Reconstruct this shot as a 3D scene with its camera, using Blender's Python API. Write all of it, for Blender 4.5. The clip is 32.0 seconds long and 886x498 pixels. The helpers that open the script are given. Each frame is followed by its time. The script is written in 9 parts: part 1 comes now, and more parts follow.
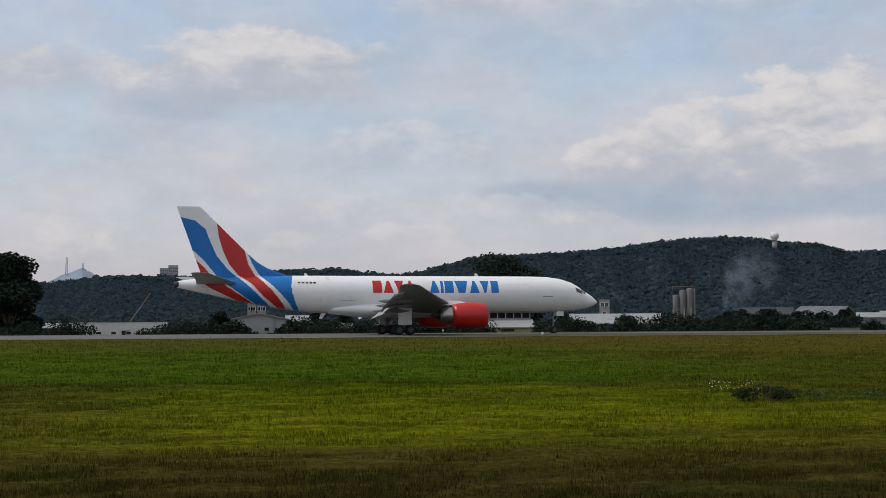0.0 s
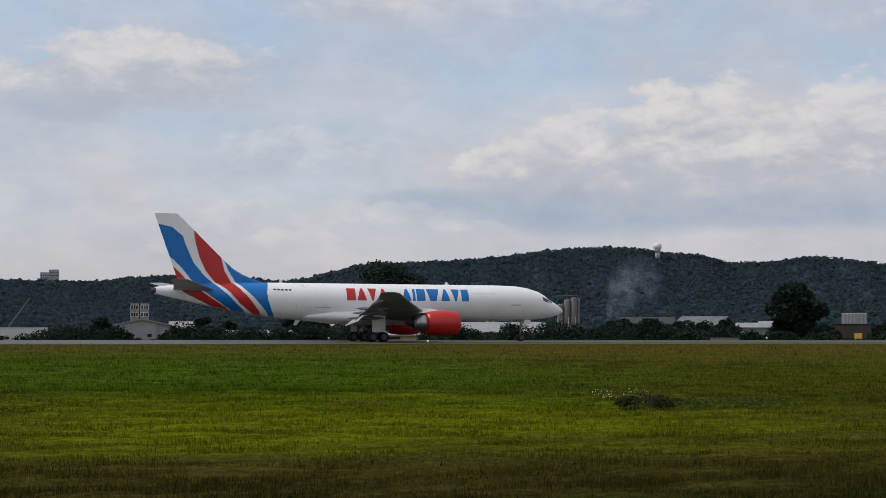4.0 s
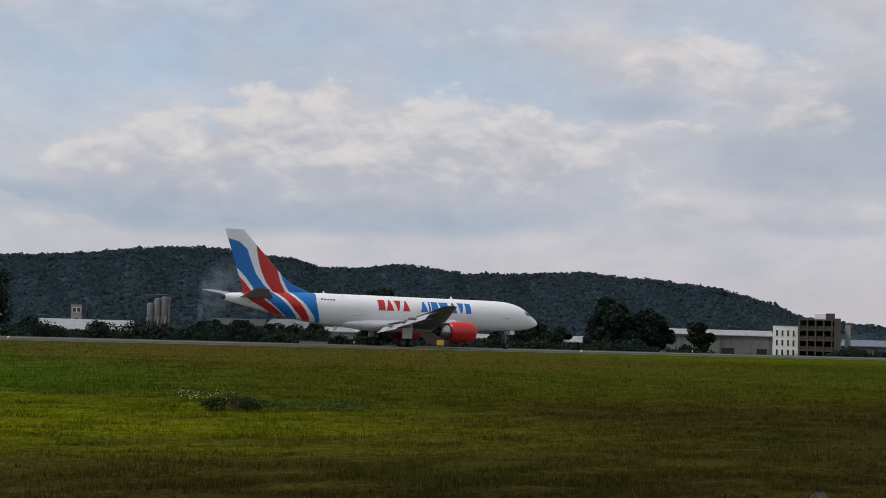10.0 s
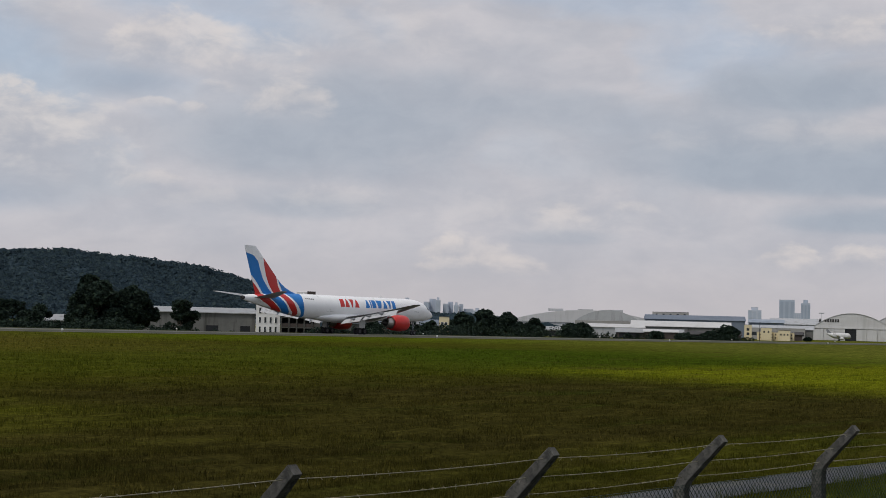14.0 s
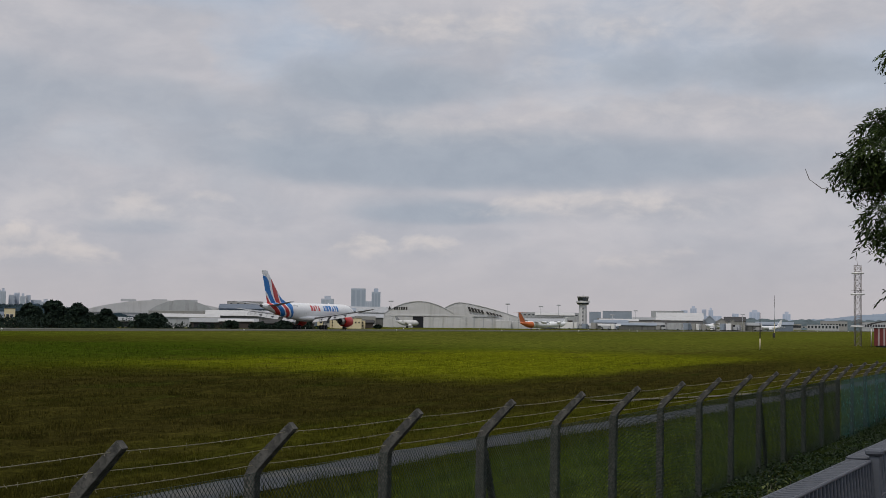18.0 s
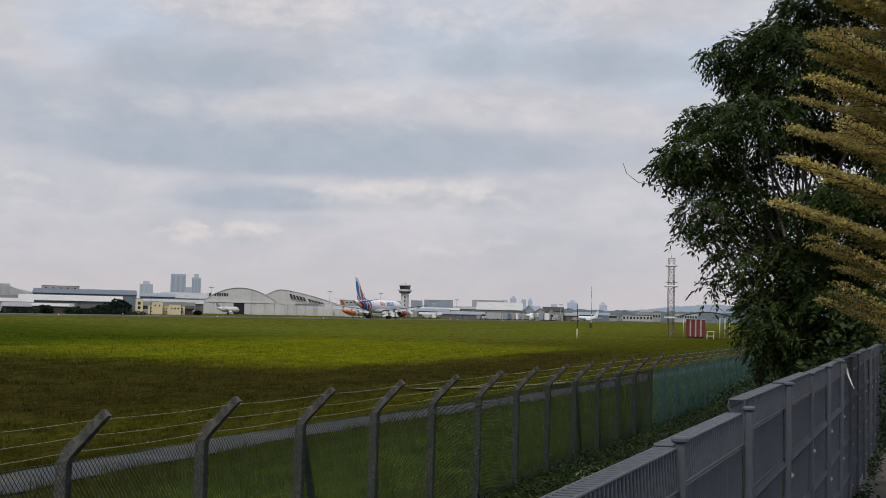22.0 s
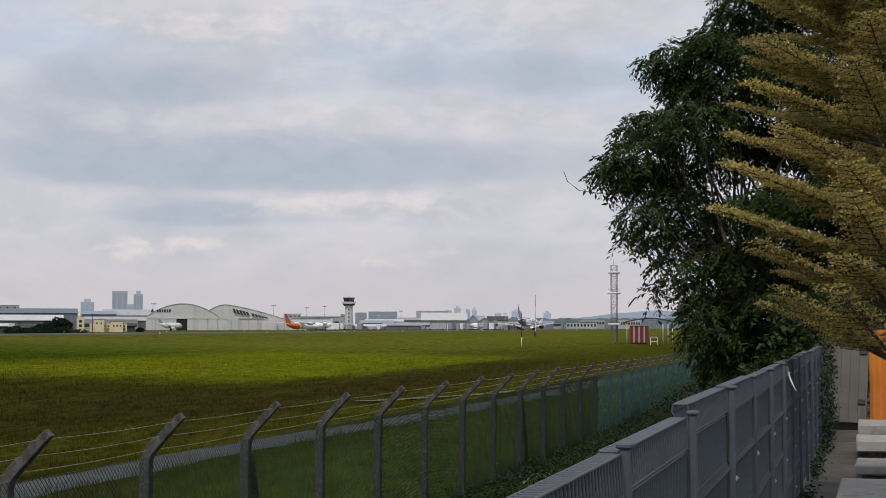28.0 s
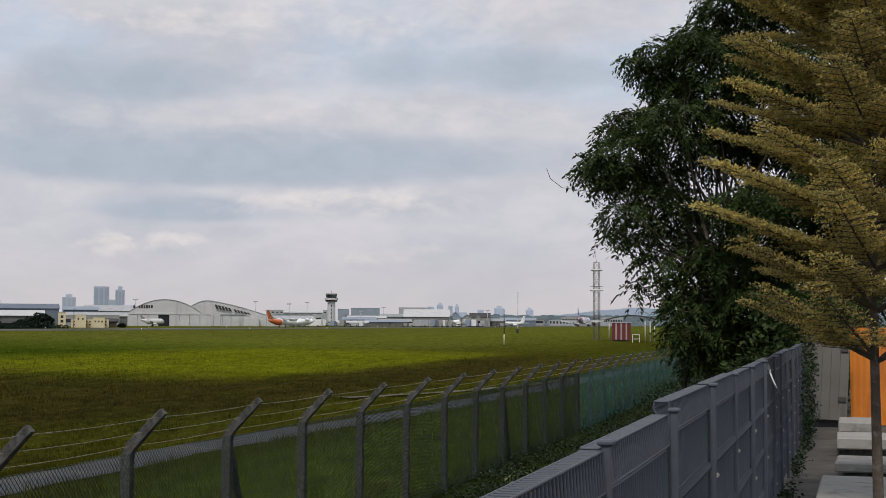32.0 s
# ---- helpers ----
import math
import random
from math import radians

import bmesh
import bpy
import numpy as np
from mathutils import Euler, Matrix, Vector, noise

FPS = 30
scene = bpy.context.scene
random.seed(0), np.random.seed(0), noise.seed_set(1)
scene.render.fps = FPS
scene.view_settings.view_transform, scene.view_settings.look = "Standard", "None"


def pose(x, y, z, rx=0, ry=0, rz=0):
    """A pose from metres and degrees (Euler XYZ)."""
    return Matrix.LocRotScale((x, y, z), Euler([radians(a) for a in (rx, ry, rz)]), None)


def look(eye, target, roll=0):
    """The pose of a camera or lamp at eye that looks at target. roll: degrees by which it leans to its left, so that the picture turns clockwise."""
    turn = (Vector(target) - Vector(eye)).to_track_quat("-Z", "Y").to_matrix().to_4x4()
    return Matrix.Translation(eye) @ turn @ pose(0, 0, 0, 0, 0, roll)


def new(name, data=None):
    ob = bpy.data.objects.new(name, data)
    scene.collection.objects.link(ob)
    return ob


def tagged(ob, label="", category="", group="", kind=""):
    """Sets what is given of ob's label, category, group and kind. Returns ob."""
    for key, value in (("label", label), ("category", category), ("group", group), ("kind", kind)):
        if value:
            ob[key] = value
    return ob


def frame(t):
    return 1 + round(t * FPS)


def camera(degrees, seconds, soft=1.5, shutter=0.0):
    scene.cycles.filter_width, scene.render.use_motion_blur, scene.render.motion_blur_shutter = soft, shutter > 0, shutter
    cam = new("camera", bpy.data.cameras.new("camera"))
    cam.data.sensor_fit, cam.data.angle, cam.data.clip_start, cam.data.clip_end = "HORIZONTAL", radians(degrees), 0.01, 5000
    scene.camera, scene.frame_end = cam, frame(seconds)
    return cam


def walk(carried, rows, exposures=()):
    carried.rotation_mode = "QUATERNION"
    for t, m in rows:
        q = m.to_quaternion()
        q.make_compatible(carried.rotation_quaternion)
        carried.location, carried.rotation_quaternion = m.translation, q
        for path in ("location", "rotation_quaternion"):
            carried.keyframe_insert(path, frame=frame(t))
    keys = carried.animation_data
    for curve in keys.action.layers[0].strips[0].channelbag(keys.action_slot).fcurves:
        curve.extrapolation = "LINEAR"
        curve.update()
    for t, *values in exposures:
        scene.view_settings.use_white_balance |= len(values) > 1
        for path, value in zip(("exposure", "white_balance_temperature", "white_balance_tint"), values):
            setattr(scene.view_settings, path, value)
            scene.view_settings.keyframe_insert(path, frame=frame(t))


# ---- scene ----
# eye 1.6 m over the runway; a person turns on the spot with the camera held ahead
TURNS = [
    (0, 9.42, 2.76, -0.28), (0.5, 9.55, 2.77, -0.33), (1, 9.87, 2.89, -0.29), (1.5, 10.27, 2.71, -0.23), (2, 10.93, 2.83, 0.01), (2.5, 11.42, 2.95, 0.20),
    (3, 12.22, 2.97, 0.26), (3.5, 13.04, 3.02, 0.18), (5.5, 16.56, 2.97, 0.49), (6, 17.49, 2.96, 0.74), (6.5, 18.82, 3.16, 0.81), (7, 20.46, 3.25, 0.65),
    (7.5, 21.77, 3.38, 1.00), (8, 23.23, 3.26, 1.31), (8.5, 24.51, 3.26, 1.42), (9, 25.99, 3.47, 1.55), (9.5, 27.50, 3.32, 1.64), (10, 29.82, 3.37, 1.70),
    (10.5, 32.67, 3.38, 1.78), (11, 35.45, 3.21, 1.68), (11.5, 38.20, 3.26, 1.47), (12, 40.83, 3.40, 1.43), (12.5, 43.56, 3.36, 1.34),
    (13, 45.64, 2.88, 1.25), (13.5, 47.40, 2.91, 1.31), (14, 49.94, 3.05, 1.48), (14.5, 52.66, 3.09, 1.61), (16.5, 60.85, 3.02, 1.13),
    (17, 62.78, 3.01, 0.97), (17.5, 64.83, 3.03, 0.90), (18, 66.62, 2.96, 0.74), (18.5, 67.87, 3.01, 1.26), (19, 69.17, 3.07, 1.13),
    (19.5, 70.52, 2.94, 1.20), (20, 71.28, 2.82, 1.06), (20.5, 71.77, 2.67, 1.03), (21, 72.03, 2.74, 1.24), (21.5, 72.73, 2.66, 1.13),
    (22, 73.61, 2.61, 1.34), (22.5, 73.85, 2.62, 1.10), (23, 74.48, 2.76, 1.09), (23.5, 74.93, 2.90, 0.81), (24, 75.42, 2.86, 0.90),
    (24.5, 75.51, 2.94, 0.83), (25, 75.63, 2.80, 0.61), (25.5, 75.85, 2.69, 0.39), (27.5, 75.93, 2.94, 0.30), (28, 75.85, 3.07, 0.10),
    (28.5, 75.92, 3.13, 0.07), (29, 76.10, 3.18, 0.28), (29.5, 76.30, 3.01, 0.41), (30, 76.32, 3.10, 0.40), (30.5, 76.39, 2.98, 0.29),
    (31, 76.45, 3.20, 0.35), (31.5, 76.49, 3.13, 0.34), (32, 76.53, 2.94, 0.28)]
EYE_Z = 1.6


def eye_pose(yaw_cw, pitch, roll):
    a, p = radians(yaw_cw), radians(pitch)
    eye = Vector((0.12 * math.sin(a), 0.12 * math.cos(a), EYE_Z))
    ahead = Vector((math.sin(a) * math.cos(p), math.cos(a) * math.cos(p), math.sin(p)))
    return look(eye, eye + ahead * 100, roll)


cam = camera(33.93, 32.0, soft=0.8)
walk(cam, [(t, eye_pose(a, p, r)) for t, a, p, r in TURNS], exposures=((0, 0.08), (6, 0.08), (11, 0.04), (14, -0.02), (17, -0.1), (19, -0.06), (20, 0.1), (22, 0.14), (25, 0.2), (28, 0.22), (32, 0.2)))

# ---- sky and sun ----
SUN_AZ, SUN_EL = 274.0, 55.0  # behind the terrace and to the west, veiled by cloud


def nodes_of(owner):
    owner.use_nodes = True
    tree = owner.node_tree
    tree.nodes.clear()
    return tree


def link(tree, a, b):
    tree.links.new(a, b)


def node(tree, kind, **values):
    n = tree.nodes.new(kind)
    for k, v in values.items():
        if k in n.inputs:
            n.inputs[k].default_value = v
    return n


def calc(tree, op, a, b=None, c=None, clamp=False):
    n = tree.nodes.new("ShaderNodeMath")
    n.operation, n.use_clamp = op, clamp
    for i, v in enumerate((a, b, c)):
        if v is None:
            continue
        if isinstance(v, (int, float)):
            n.inputs[i].default_value = v
        else:
            tree.links.new(v, n.inputs[i])
    return n.outputs[0]


def ramp(tree, fac, stops, mode="LINEAR"):
    n = tree.nodes.new("ShaderNodeValToRGB")
    n.color_ramp.interpolation = mode
    els = n.color_ramp.elements
    while len(els) < len(stops):
        els.new(0.5)
    for e, (p, col) in zip(els, stops):
        e.position = p
        e.color = (*col, 1) if len(col) == 3 else col
    tree.links.new(fac, n.inputs[0])
    return n.outputs[0]


def mixed(tree, fac, a, b, mode="MIX"):
    n = tree.nodes.new("ShaderNodeMix")
    n.data_type, n.blend_type = "RGBA", mode
    for s, v in ((n.inputs[0], fac), (n.inputs[6], a), (n.inputs[7], b)):
        if isinstance(v, (int, float)):
            s.default_value = v
        elif isinstance(v, tuple):
            s.default_value = (*v, 1)
        else:
            tree.links.new(v, s)
    return n.outputs[2]


def noise_at(tree, vec, scale, detail=4.0, rough=0.55, distort=0.0):
    n = node(tree, "ShaderNodeTexNoise", Scale=scale, Detail=detail, Roughness=rough, Distortion=distort)
    if vec is not None:
        tree.links.new(vec, n.inputs["Vector"])
    return n.outputs[0]


def smooth(tree, v, lo, hi, to_lo=0.0, to_hi=1.0):
    n = tree.nodes.new("ShaderNodeMapRange")
    n.interpolation_type = "SMOOTHSTEP"
    tree.links.new(v, n.inputs[0])
    for i, k in enumerate((lo, hi, to_lo, to_hi)):
        n.inputs[i + 1].default_value = k
    return n.outputs[0]


# heaps of lit cloud, from west to east: bearing, elevation of the base, half width, height, weight
HEAPS_A = [(-5.8, 8.98, 3.8, 1.44, 0.75), (-4.7, 1.69, 2.5, 1.99, 0.8), (-3.6, 5.81, 1.6, 0.76, 0.35), (1.6, 8.85, 5, 2.46, 0.85), (3, 8.95, 4.2, 2.34, 0.6), (3.5, 2.69, 1.2, 0.82, 0.5), (6, 3.86, 0.4, 0.49, 0.5), (6.2, 9.99, 2.5, 0.87, 0.5), (8.2, 6.24, 3.3, 1.55, 0.5), (8.4, 3.01, 2.5, 0.71, 0.4), (9.3, 3.79, 6.7, 1.11, 0.35), (15.5, 12.01, 7.8, 1.08, 0.45), (15.6, 3.51, 1.2, 0.78, 0.45), (16.5, 5.53, 2.1, 1.82, 0.9), (19.4, 5.57, 2.7, 2.77, 0.9)]
HEAPS_B = [(22.5, 5.7, 2.9, 3.14, 0.85), (24.2, 5.48, 4.5, 4, 0.9), (24.5, 5.26, 5.1, 4.3, 0.5), (25.9, 5.7, 2.1, 1.49, 0.8), (28, 5.59, 2.5, 1.64, 0.8), (31, 5.46, 4.9, 3.66, 0.85), (32.7, 11.19, 3.6, 0.84, 0.4), (33.7, 5.42, 3.8, 3.2, 0.7), (38.5, 8.25, 0.9, 0.33, 0.6), (38.7, 5.1, 1.2, 0.62, 0.5), (39.2, 9.98, 2.7, 1.84, 0.85), (40, 8.1, 0.6, 0.4, 0.7), (40.8, 8.86, 0.9, 0.53, 0.75), (40.9, 4.46, 2.2, 0.77, 0.3), (41.9, 9.8, 2.5, 1.74, 0.6)]
HEAPS_C = [(43.8, 8.17, 1.7, 1.42, 0.85), (45.7, 4.36, 2.7, 1.1, 0.35), (46.7, 10.67, 4.5, 1.93, 0.35), (50.1, 2.86, 0.9, 0.75, 0.6), (50.2, 3.08, 0.6, 0.62, 0.7), (50.9, 2.27, 2, 1.4, 0.8), (51.5, 2.26, 2.7, 0.54, 0.5), (51.7, 2.22, 2.7, 0.71, 0.75), (53.6, 3.61, 5.1, 1.67, 0.3), (54.6, 3.96, 1.4, 0.87, 0.5), (54.7, 4.3, 1.2, 0.71, 0.55), (57.3, 4.69, 1, 0.4, 0.6), (63.4, 2.55, 1.2, 1.08, 0.9), (63.6, 2.76, 0.9, 0.85, 0.9), (64.8, 7.17, 6.7, 1.09, 0.35)]
HEAPS_D = [(65.7, 2.72, 1.2, 0.75, 0.7), (66.2, 2.75, 1.4, 0.71, 0.75), (66.2, 10.71, 4.9, 1.51, 0.55), (69.1, 11.2, 6.7, 1.2, 0.5), (70.8, 9.48, 2, 1.09, 0.4), (72.1, 4.34, 4.7, 0.85, 0.6), (72.5, 4.42, 4.5, 0.89, 0.65), (73.6, 2.21, 1, 0.62, 0.5), (74.4, 11.51, 7.8, 1.52, 0.4), (74.6, 2.23, 1.8, 0.67, 0.4), (74.7, 7.79, 7.1, 1.1, 0.4), (75.3, 4.45, 4.2, 0.89, 0.3), (75.4, 10.73, 4.5, 1.29, 0.4), (75.8, 2.29, 1, 0.77, 0.4)]
HEAPS = HEAPS_A + HEAPS_B + HEAPS_C + HEAPS_D
# grey undersides: bearing, elevation, half width, half height, weight
BELLIES_A = [(-0.8, 8.36, 3.3, 0.56, 0.6), (1.6, 8.87, 3.1, 0.49, 0.6), (13.1, 4.87, 2.5, 0.56, 0.5), (13.4, 4.81, 3.1, 0.67, 0.6), (20.1, 4.57, 6.2, 1, 1), (20.8, 5.08, 6.7, 0.89, 0.6), (26.9, 4.6, 6.7, 0.67, 0.7), (28.9, 4.71, 7.8, 1, 0.9), (37.4, 9.06, 2.5, 0.67, 0.7), (43.5, 4.76, 4.5, 0.56, 0.4), (44.6, 7.19, 7.4, 1.56, 0.8), (44.9, 4.49, 2.7, 0.45, 0.5)]
BELLIES_B = [(46.1, 7.85, 7.4, 2.01, 0.6), (48.9, 8.72, 4.5, 1.34, 0.5), (54.7, 8.42, 4.5, 0.89, 0.5), (54.8, 3.64, 2.5, 0.31, 0.5), (59, 7.54, 4.5, 0.89, 0.4), (59.1, 7.66, 7.4, 1.56, 0.6), (62.5, 6.36, 9.4, 1, 0.9), (62.5, 9.62, 3.3, 1, 0.7), (63.4, 9.38, 4.2, 1.34, 0.7), (64.2, 9.16, 2.9, 0.56, 0.8), (65.4, 9.37, 5.1, 0.78, 0.8), (65.5, 4.43, 3.3, 0.67, 0.5)]
BELLIES_C = [(66.3, 4.43, 3.1, 0.49, 0.6), (66.6, 4.33, 2.9, 0.45, 0.7), (67, 4.32, 3.6, 0.4, 0.7), (67, 6.48, 10.3, 1.07, 1), (67.3, 6.76, 9.8, 1, 0.7), (71.4, 6.14, 7.4, 0.78, 0.8), (74.3, 9.98, 2.5, 0.89, 0.9), (75.7, 10.22, 3.6, 0.8, 0.7), (77, 6.61, 4.5, 0.78, 0.6), (79.2, 10.05, 3.8, 0.94, 0.9), (80.5, 9.75, 3.8, 0.89, 0.9), (82.2, 9.77, 2.7, 0.67, 0.7)]
BELLIES = BELLIES_A + BELLIES_B + BELLIES_C


def build_sky():
    world = bpy.data.worlds.new("sky")
    scene.world = world
    t = nodes_of(world)
    geo = t.nodes.new("ShaderNodeTexCoord")
    sep = t.nodes.new("ShaderNodeSeparateXYZ")
    link(t, geo.outputs["Generated"], sep.inputs[0])
    x, y, z = sep.outputs
    az = calc(t, "MULTIPLY", calc(t, "ARCTAN2", x, y), 180 / math.pi)
    el = calc(t, "MULTIPLY", calc(t, "ARCSINE", z), 180 / math.pi)
    flat = t.nodes.new("ShaderNodeCombineXYZ")
    link(t, calc(t, "MULTIPLY", az, 0.10), flat.inputs[0])
    link(t, calc(t, "MULTIPLY", el, 0.19), flat.inputs[1])
    fv = flat.outputs[0]
    puff = t.nodes.new("ShaderNodeCombineXYZ")
    link(t, calc(t, "MULTIPLY", az, 0.22), puff.inputs[0])
    link(t, calc(t, "MULTIPLY", el, 0.42), puff.inputs[1])
    puff.inputs[2].default_value = 3.7
    pv = puff.outputs[0]

    edge = noise_at(t, pv, 2.2, 8.0, 0.62, 0.3)
    # billows: rounded cells at two sizes, bent by the noise
    warp = t.nodes.new("ShaderNodeVectorMath")
    warp.operation = "MULTIPLY_ADD"
    swirl = node(t, "ShaderNodeTexNoise", Scale=4.0, Detail=3.0)
    link(t, pv, swirl.inputs["Vector"])
    link(t, swirl.outputs["Color"], warp.inputs[0])
    link(t, pv, warp.inputs[2])
    warp.inputs[1].default_value = (0.16, 0.16, 0.0)

    def cells(scale):
        v = node(t, "ShaderNodeTexVoronoi", Scale=scale)
        v.feature = "SMOOTH_F1"
        link(t, warp.outputs[0], v.inputs["Vector"])
        return v.outputs["Distance"]
    billow = calc(t, "SUBTRACT", calc(t, "MULTIPLY_ADD", edge, 0.75, 0.43), calc(t, "MULTIPLY_ADD", cells(3.0), 0.30, calc(t, "MULTIPLY", cells(8.0), 0.16)))
    soft = noise_at(t, fv, 1.3, 5.0, 0.5, 0.2)
    streak = t.nodes.new("ShaderNodeCombineXYZ")
    link(t, calc(t, "MULTIPLY", az, 0.085), streak.inputs[0])
    link(t, calc(t, "MULTIPLY", el, 0.20), streak.inputs[1])
    streak.inputs[2].default_value = 8.1
    band = noise_at(t, streak.outputs[0], 1.6, 5.0, 0.55, 0.35)

    sky = t.nodes.new("ShaderNodeTexSky")
    sky.sky_type, sky.sun_disc = "NISHITA", False
    sky.sun_elevation, sky.sun_rotation = radians(SUN_EL), radians(SUN_AZ)
    sky.air_density, sky.dust_density, sky.ozone_density = 1.0, 2.0, 1.5
    blue = mixed(t, 1.0, sky.outputs[0], (0.14, 0.14, 0.14), "MULTIPLY")
    blue = mixed(t, 0.45, blue, (0.46, 0.55, 0.66))
    # thin high veil over the blue, thicker towards the horizon and towards the east
    east = smooth(t, az, 14.0, 50.0)
    veil = calc(t, "MULTIPLY_ADD", smooth(t, soft, 0.3, 0.72), 0.72, calc(t, "MULTIPLY", smooth(t, el, 12.0, 2.0), 0.55), clamp=True)
    veil = calc(t, "ADD", veil, calc(t, "MULTIPLY", east, 0.55), clamp=True)
    col = mixed(t, veil, blue, mixed(t, smooth(t, band, 0.35, 0.65), (0.565, 0.555, 0.59), (0.485, 0.495, 0.545)))

    def along(a0, ra):
        da = calc(t, "DIVIDE", calc(t, "SUBTRACT", az, a0), ra)
        return calc(t, "MULTIPLY", da, da)

    for a0, e0, ra, re, power in BELLIES:
        de = calc(t, "DIVIDE", calc(t, "SUBTRACT", el, e0), re * 1.15)
        f = calc(t, "SUBTRACT", calc(t, "MULTIPLY_ADD", soft, 2.0, -0.05), calc(t, "ADD", along(a0, ra * 1.1), calc(t, "MULTIPLY", de, de)))
        col = mixed(t, calc(t, "MULTIPLY", smooth(t, f, -0.2, 1.0), power * 0.92), col, (0.35, 0.415, 0.51) if a0 < 40 else (0.385, 0.43, 0.50))
    for a0, e0, ra, up, power in HEAPS:
        # crisp cumulus in the west, soft sheets in the east
        hard = float(np.interp(a0, [34, 48], [1.0, 0.0])) if e0 > 2.9 else 0.6
        de = calc(t, "SUBTRACT", el, e0)
        v = calc(t, "ADD", calc(t, "DIVIDE", calc(t, "MAXIMUM", de, 0.0), up), calc(t, "DIVIDE", calc(t, "MINIMUM", de, 0.0), 0.4 * up + 0.3))
        f = calc(t, "SUBTRACT", calc(t, "MULTIPLY_ADD", billow, 2.6, -0.35), calc(t, "ADD", along(a0, ra), calc(t, "MULTIPLY", v, v)))
        lit = smooth(t, calc(t, "ADD", v, calc(t, "MULTIPLY_ADD", billow, 3.2, -1.6)), -0.1 + 0.3 * hard, 1.25 + 0.35 * hard)
        cover = calc(t, "MULTIPLY", smooth(t, f, -0.05, 1.0 - 0.5 * hard), smooth(t, v, -1.0, 0.55, 0.0, power * (0.62 + 0.28 * hard)))
        col = mixed(t, cover, col, mixed(t, lit, (0.455, 0.472, 0.525), (0.69, 0.645, 0.63) if a0 > 36 else (0.645, 0.62, 0.62)))
    # finer mottling all over
    col = mixed(t, 1.0, col, mixed(t, smooth(t, edge, 0.3, 0.7), (0.95, 0.955, 0.965), (1.035, 1.03, 1.025)), "MULTIPLY")
    # pale haze along the horizon
    col = mixed(t, smooth(t, el, 4.4, 0.2, 0.0, 0.66), col, (0.505, 0.47, 0.485))
    bg = t.nodes.new("ShaderNodeBackground")
    link(t, col, bg.inputs[0])
    bg.inputs[1].default_value = 1.0
    out = t.nodes.new("ShaderNodeOutputWorld")
    link(t, bg.outputs[0], out.inputs[0])


build_sky()
sun_data = bpy.data.lights.new("sun", "SUN")
sun_data.energy, sun_data.angle, sun_data.color = 1.7, radians(12), (1.0, 0.95, 0.88)
sun = new("sun", sun_data)
a_, e_ = radians(SUN_AZ), radians(SUN_EL)
sun.matrix_world = look((math.sin(a_) * math.cos(e_) * 50, math.cos(a_) * math.cos(e_) * 50, math.sin(e_) * 50), (0, 0, 0))


# ---- materials ----
def material(name, base, rough=0.7, metal=0.0, vary=0.12, scale=3.0, fine=40.0, bump=0.15, stain=None, stain_at=(0.5, 0.7), coords="Object", rand=0.0, island=0.0, streaks=False, spec=0.3):
    """A principled surface whose colour wanders at two scales, with fine relief, and stains of their own colour."""
    m = bpy.data.materials.new(name)
    t = nodes_of(m)
    tc = t.nodes.new("ShaderNodeTexCoord")
    vec = tc.outputs[coords]
    big, small = noise_at(t, vec, scale, 5.0, 0.6), noise_at(t, vec, fine, 3.0, 0.6)
    lo, hi = tuple(c * (1 - vary) for c in base), tuple(min(1, c * (1 + vary)) for c in base)
    col = mixed(t, smooth(t, big, 0.3, 0.7), lo, hi)
    col = mixed(t, calc(t, "MULTIPLY", small, 0.5), col, mixed(t, small, tuple(c * (1 - 1.3 * vary) for c in base), hi), "MIX")
    if stain:
        sv = vec
        if streaks:
            mp = t.nodes.new("ShaderNodeMapping")
            mp.inputs["Scale"].default_value = (1.0, 1.0, 0.12)
            link(t, vec, mp.inputs[0])
            sv = mp.outputs[0]
        s = noise_at(t, sv, scale * 1.7, 6.0, 0.65, 0.4)
        col = mixed(t, smooth(t, s, *stain_at), col, stain)
    if rand:
        info = t.nodes.new("ShaderNodeObjectInfo")
        col = mixed(t, 1.0, col, mixed(t, info.outputs["Random"], (1 - rand,) * 3, (1 + rand,) * 3), "MULTIPLY")
    if island:
        g = t.nodes.new("ShaderNodeNewGeometry")
        col = mixed(t, 1.0, col, ramp(t, g.outputs["Random Per Island"], [(0, (1 - island,) * 3), (0.6, (1.0,) * 3), (1, (1 + island, 1 + island, 1 + 0.4 * island))]), "MULTIPLY")
    p = node(t, "ShaderNodeBsdfPrincipled", Roughness=rough, Metallic=metal)
    p.inputs["Specular IOR Level"].default_value = spec
    link(t, col, p.inputs["Base Color"])
    link(t, calc(t, "MULTIPLY_ADD", small, 0.2, rough - 0.1, clamp=True), p.inputs["Roughness"])
    if bump:
        b = node(t, "ShaderNodeBump", Strength=bump, Distance=0.02)
        link(t, small, b.inputs["Height"])
        link(t, b.outputs[0], p.inputs["Normal"])
    o = t.nodes.new("ShaderNodeOutputMaterial")
    link(t, p.outputs[0], o.inputs[0])
    return m


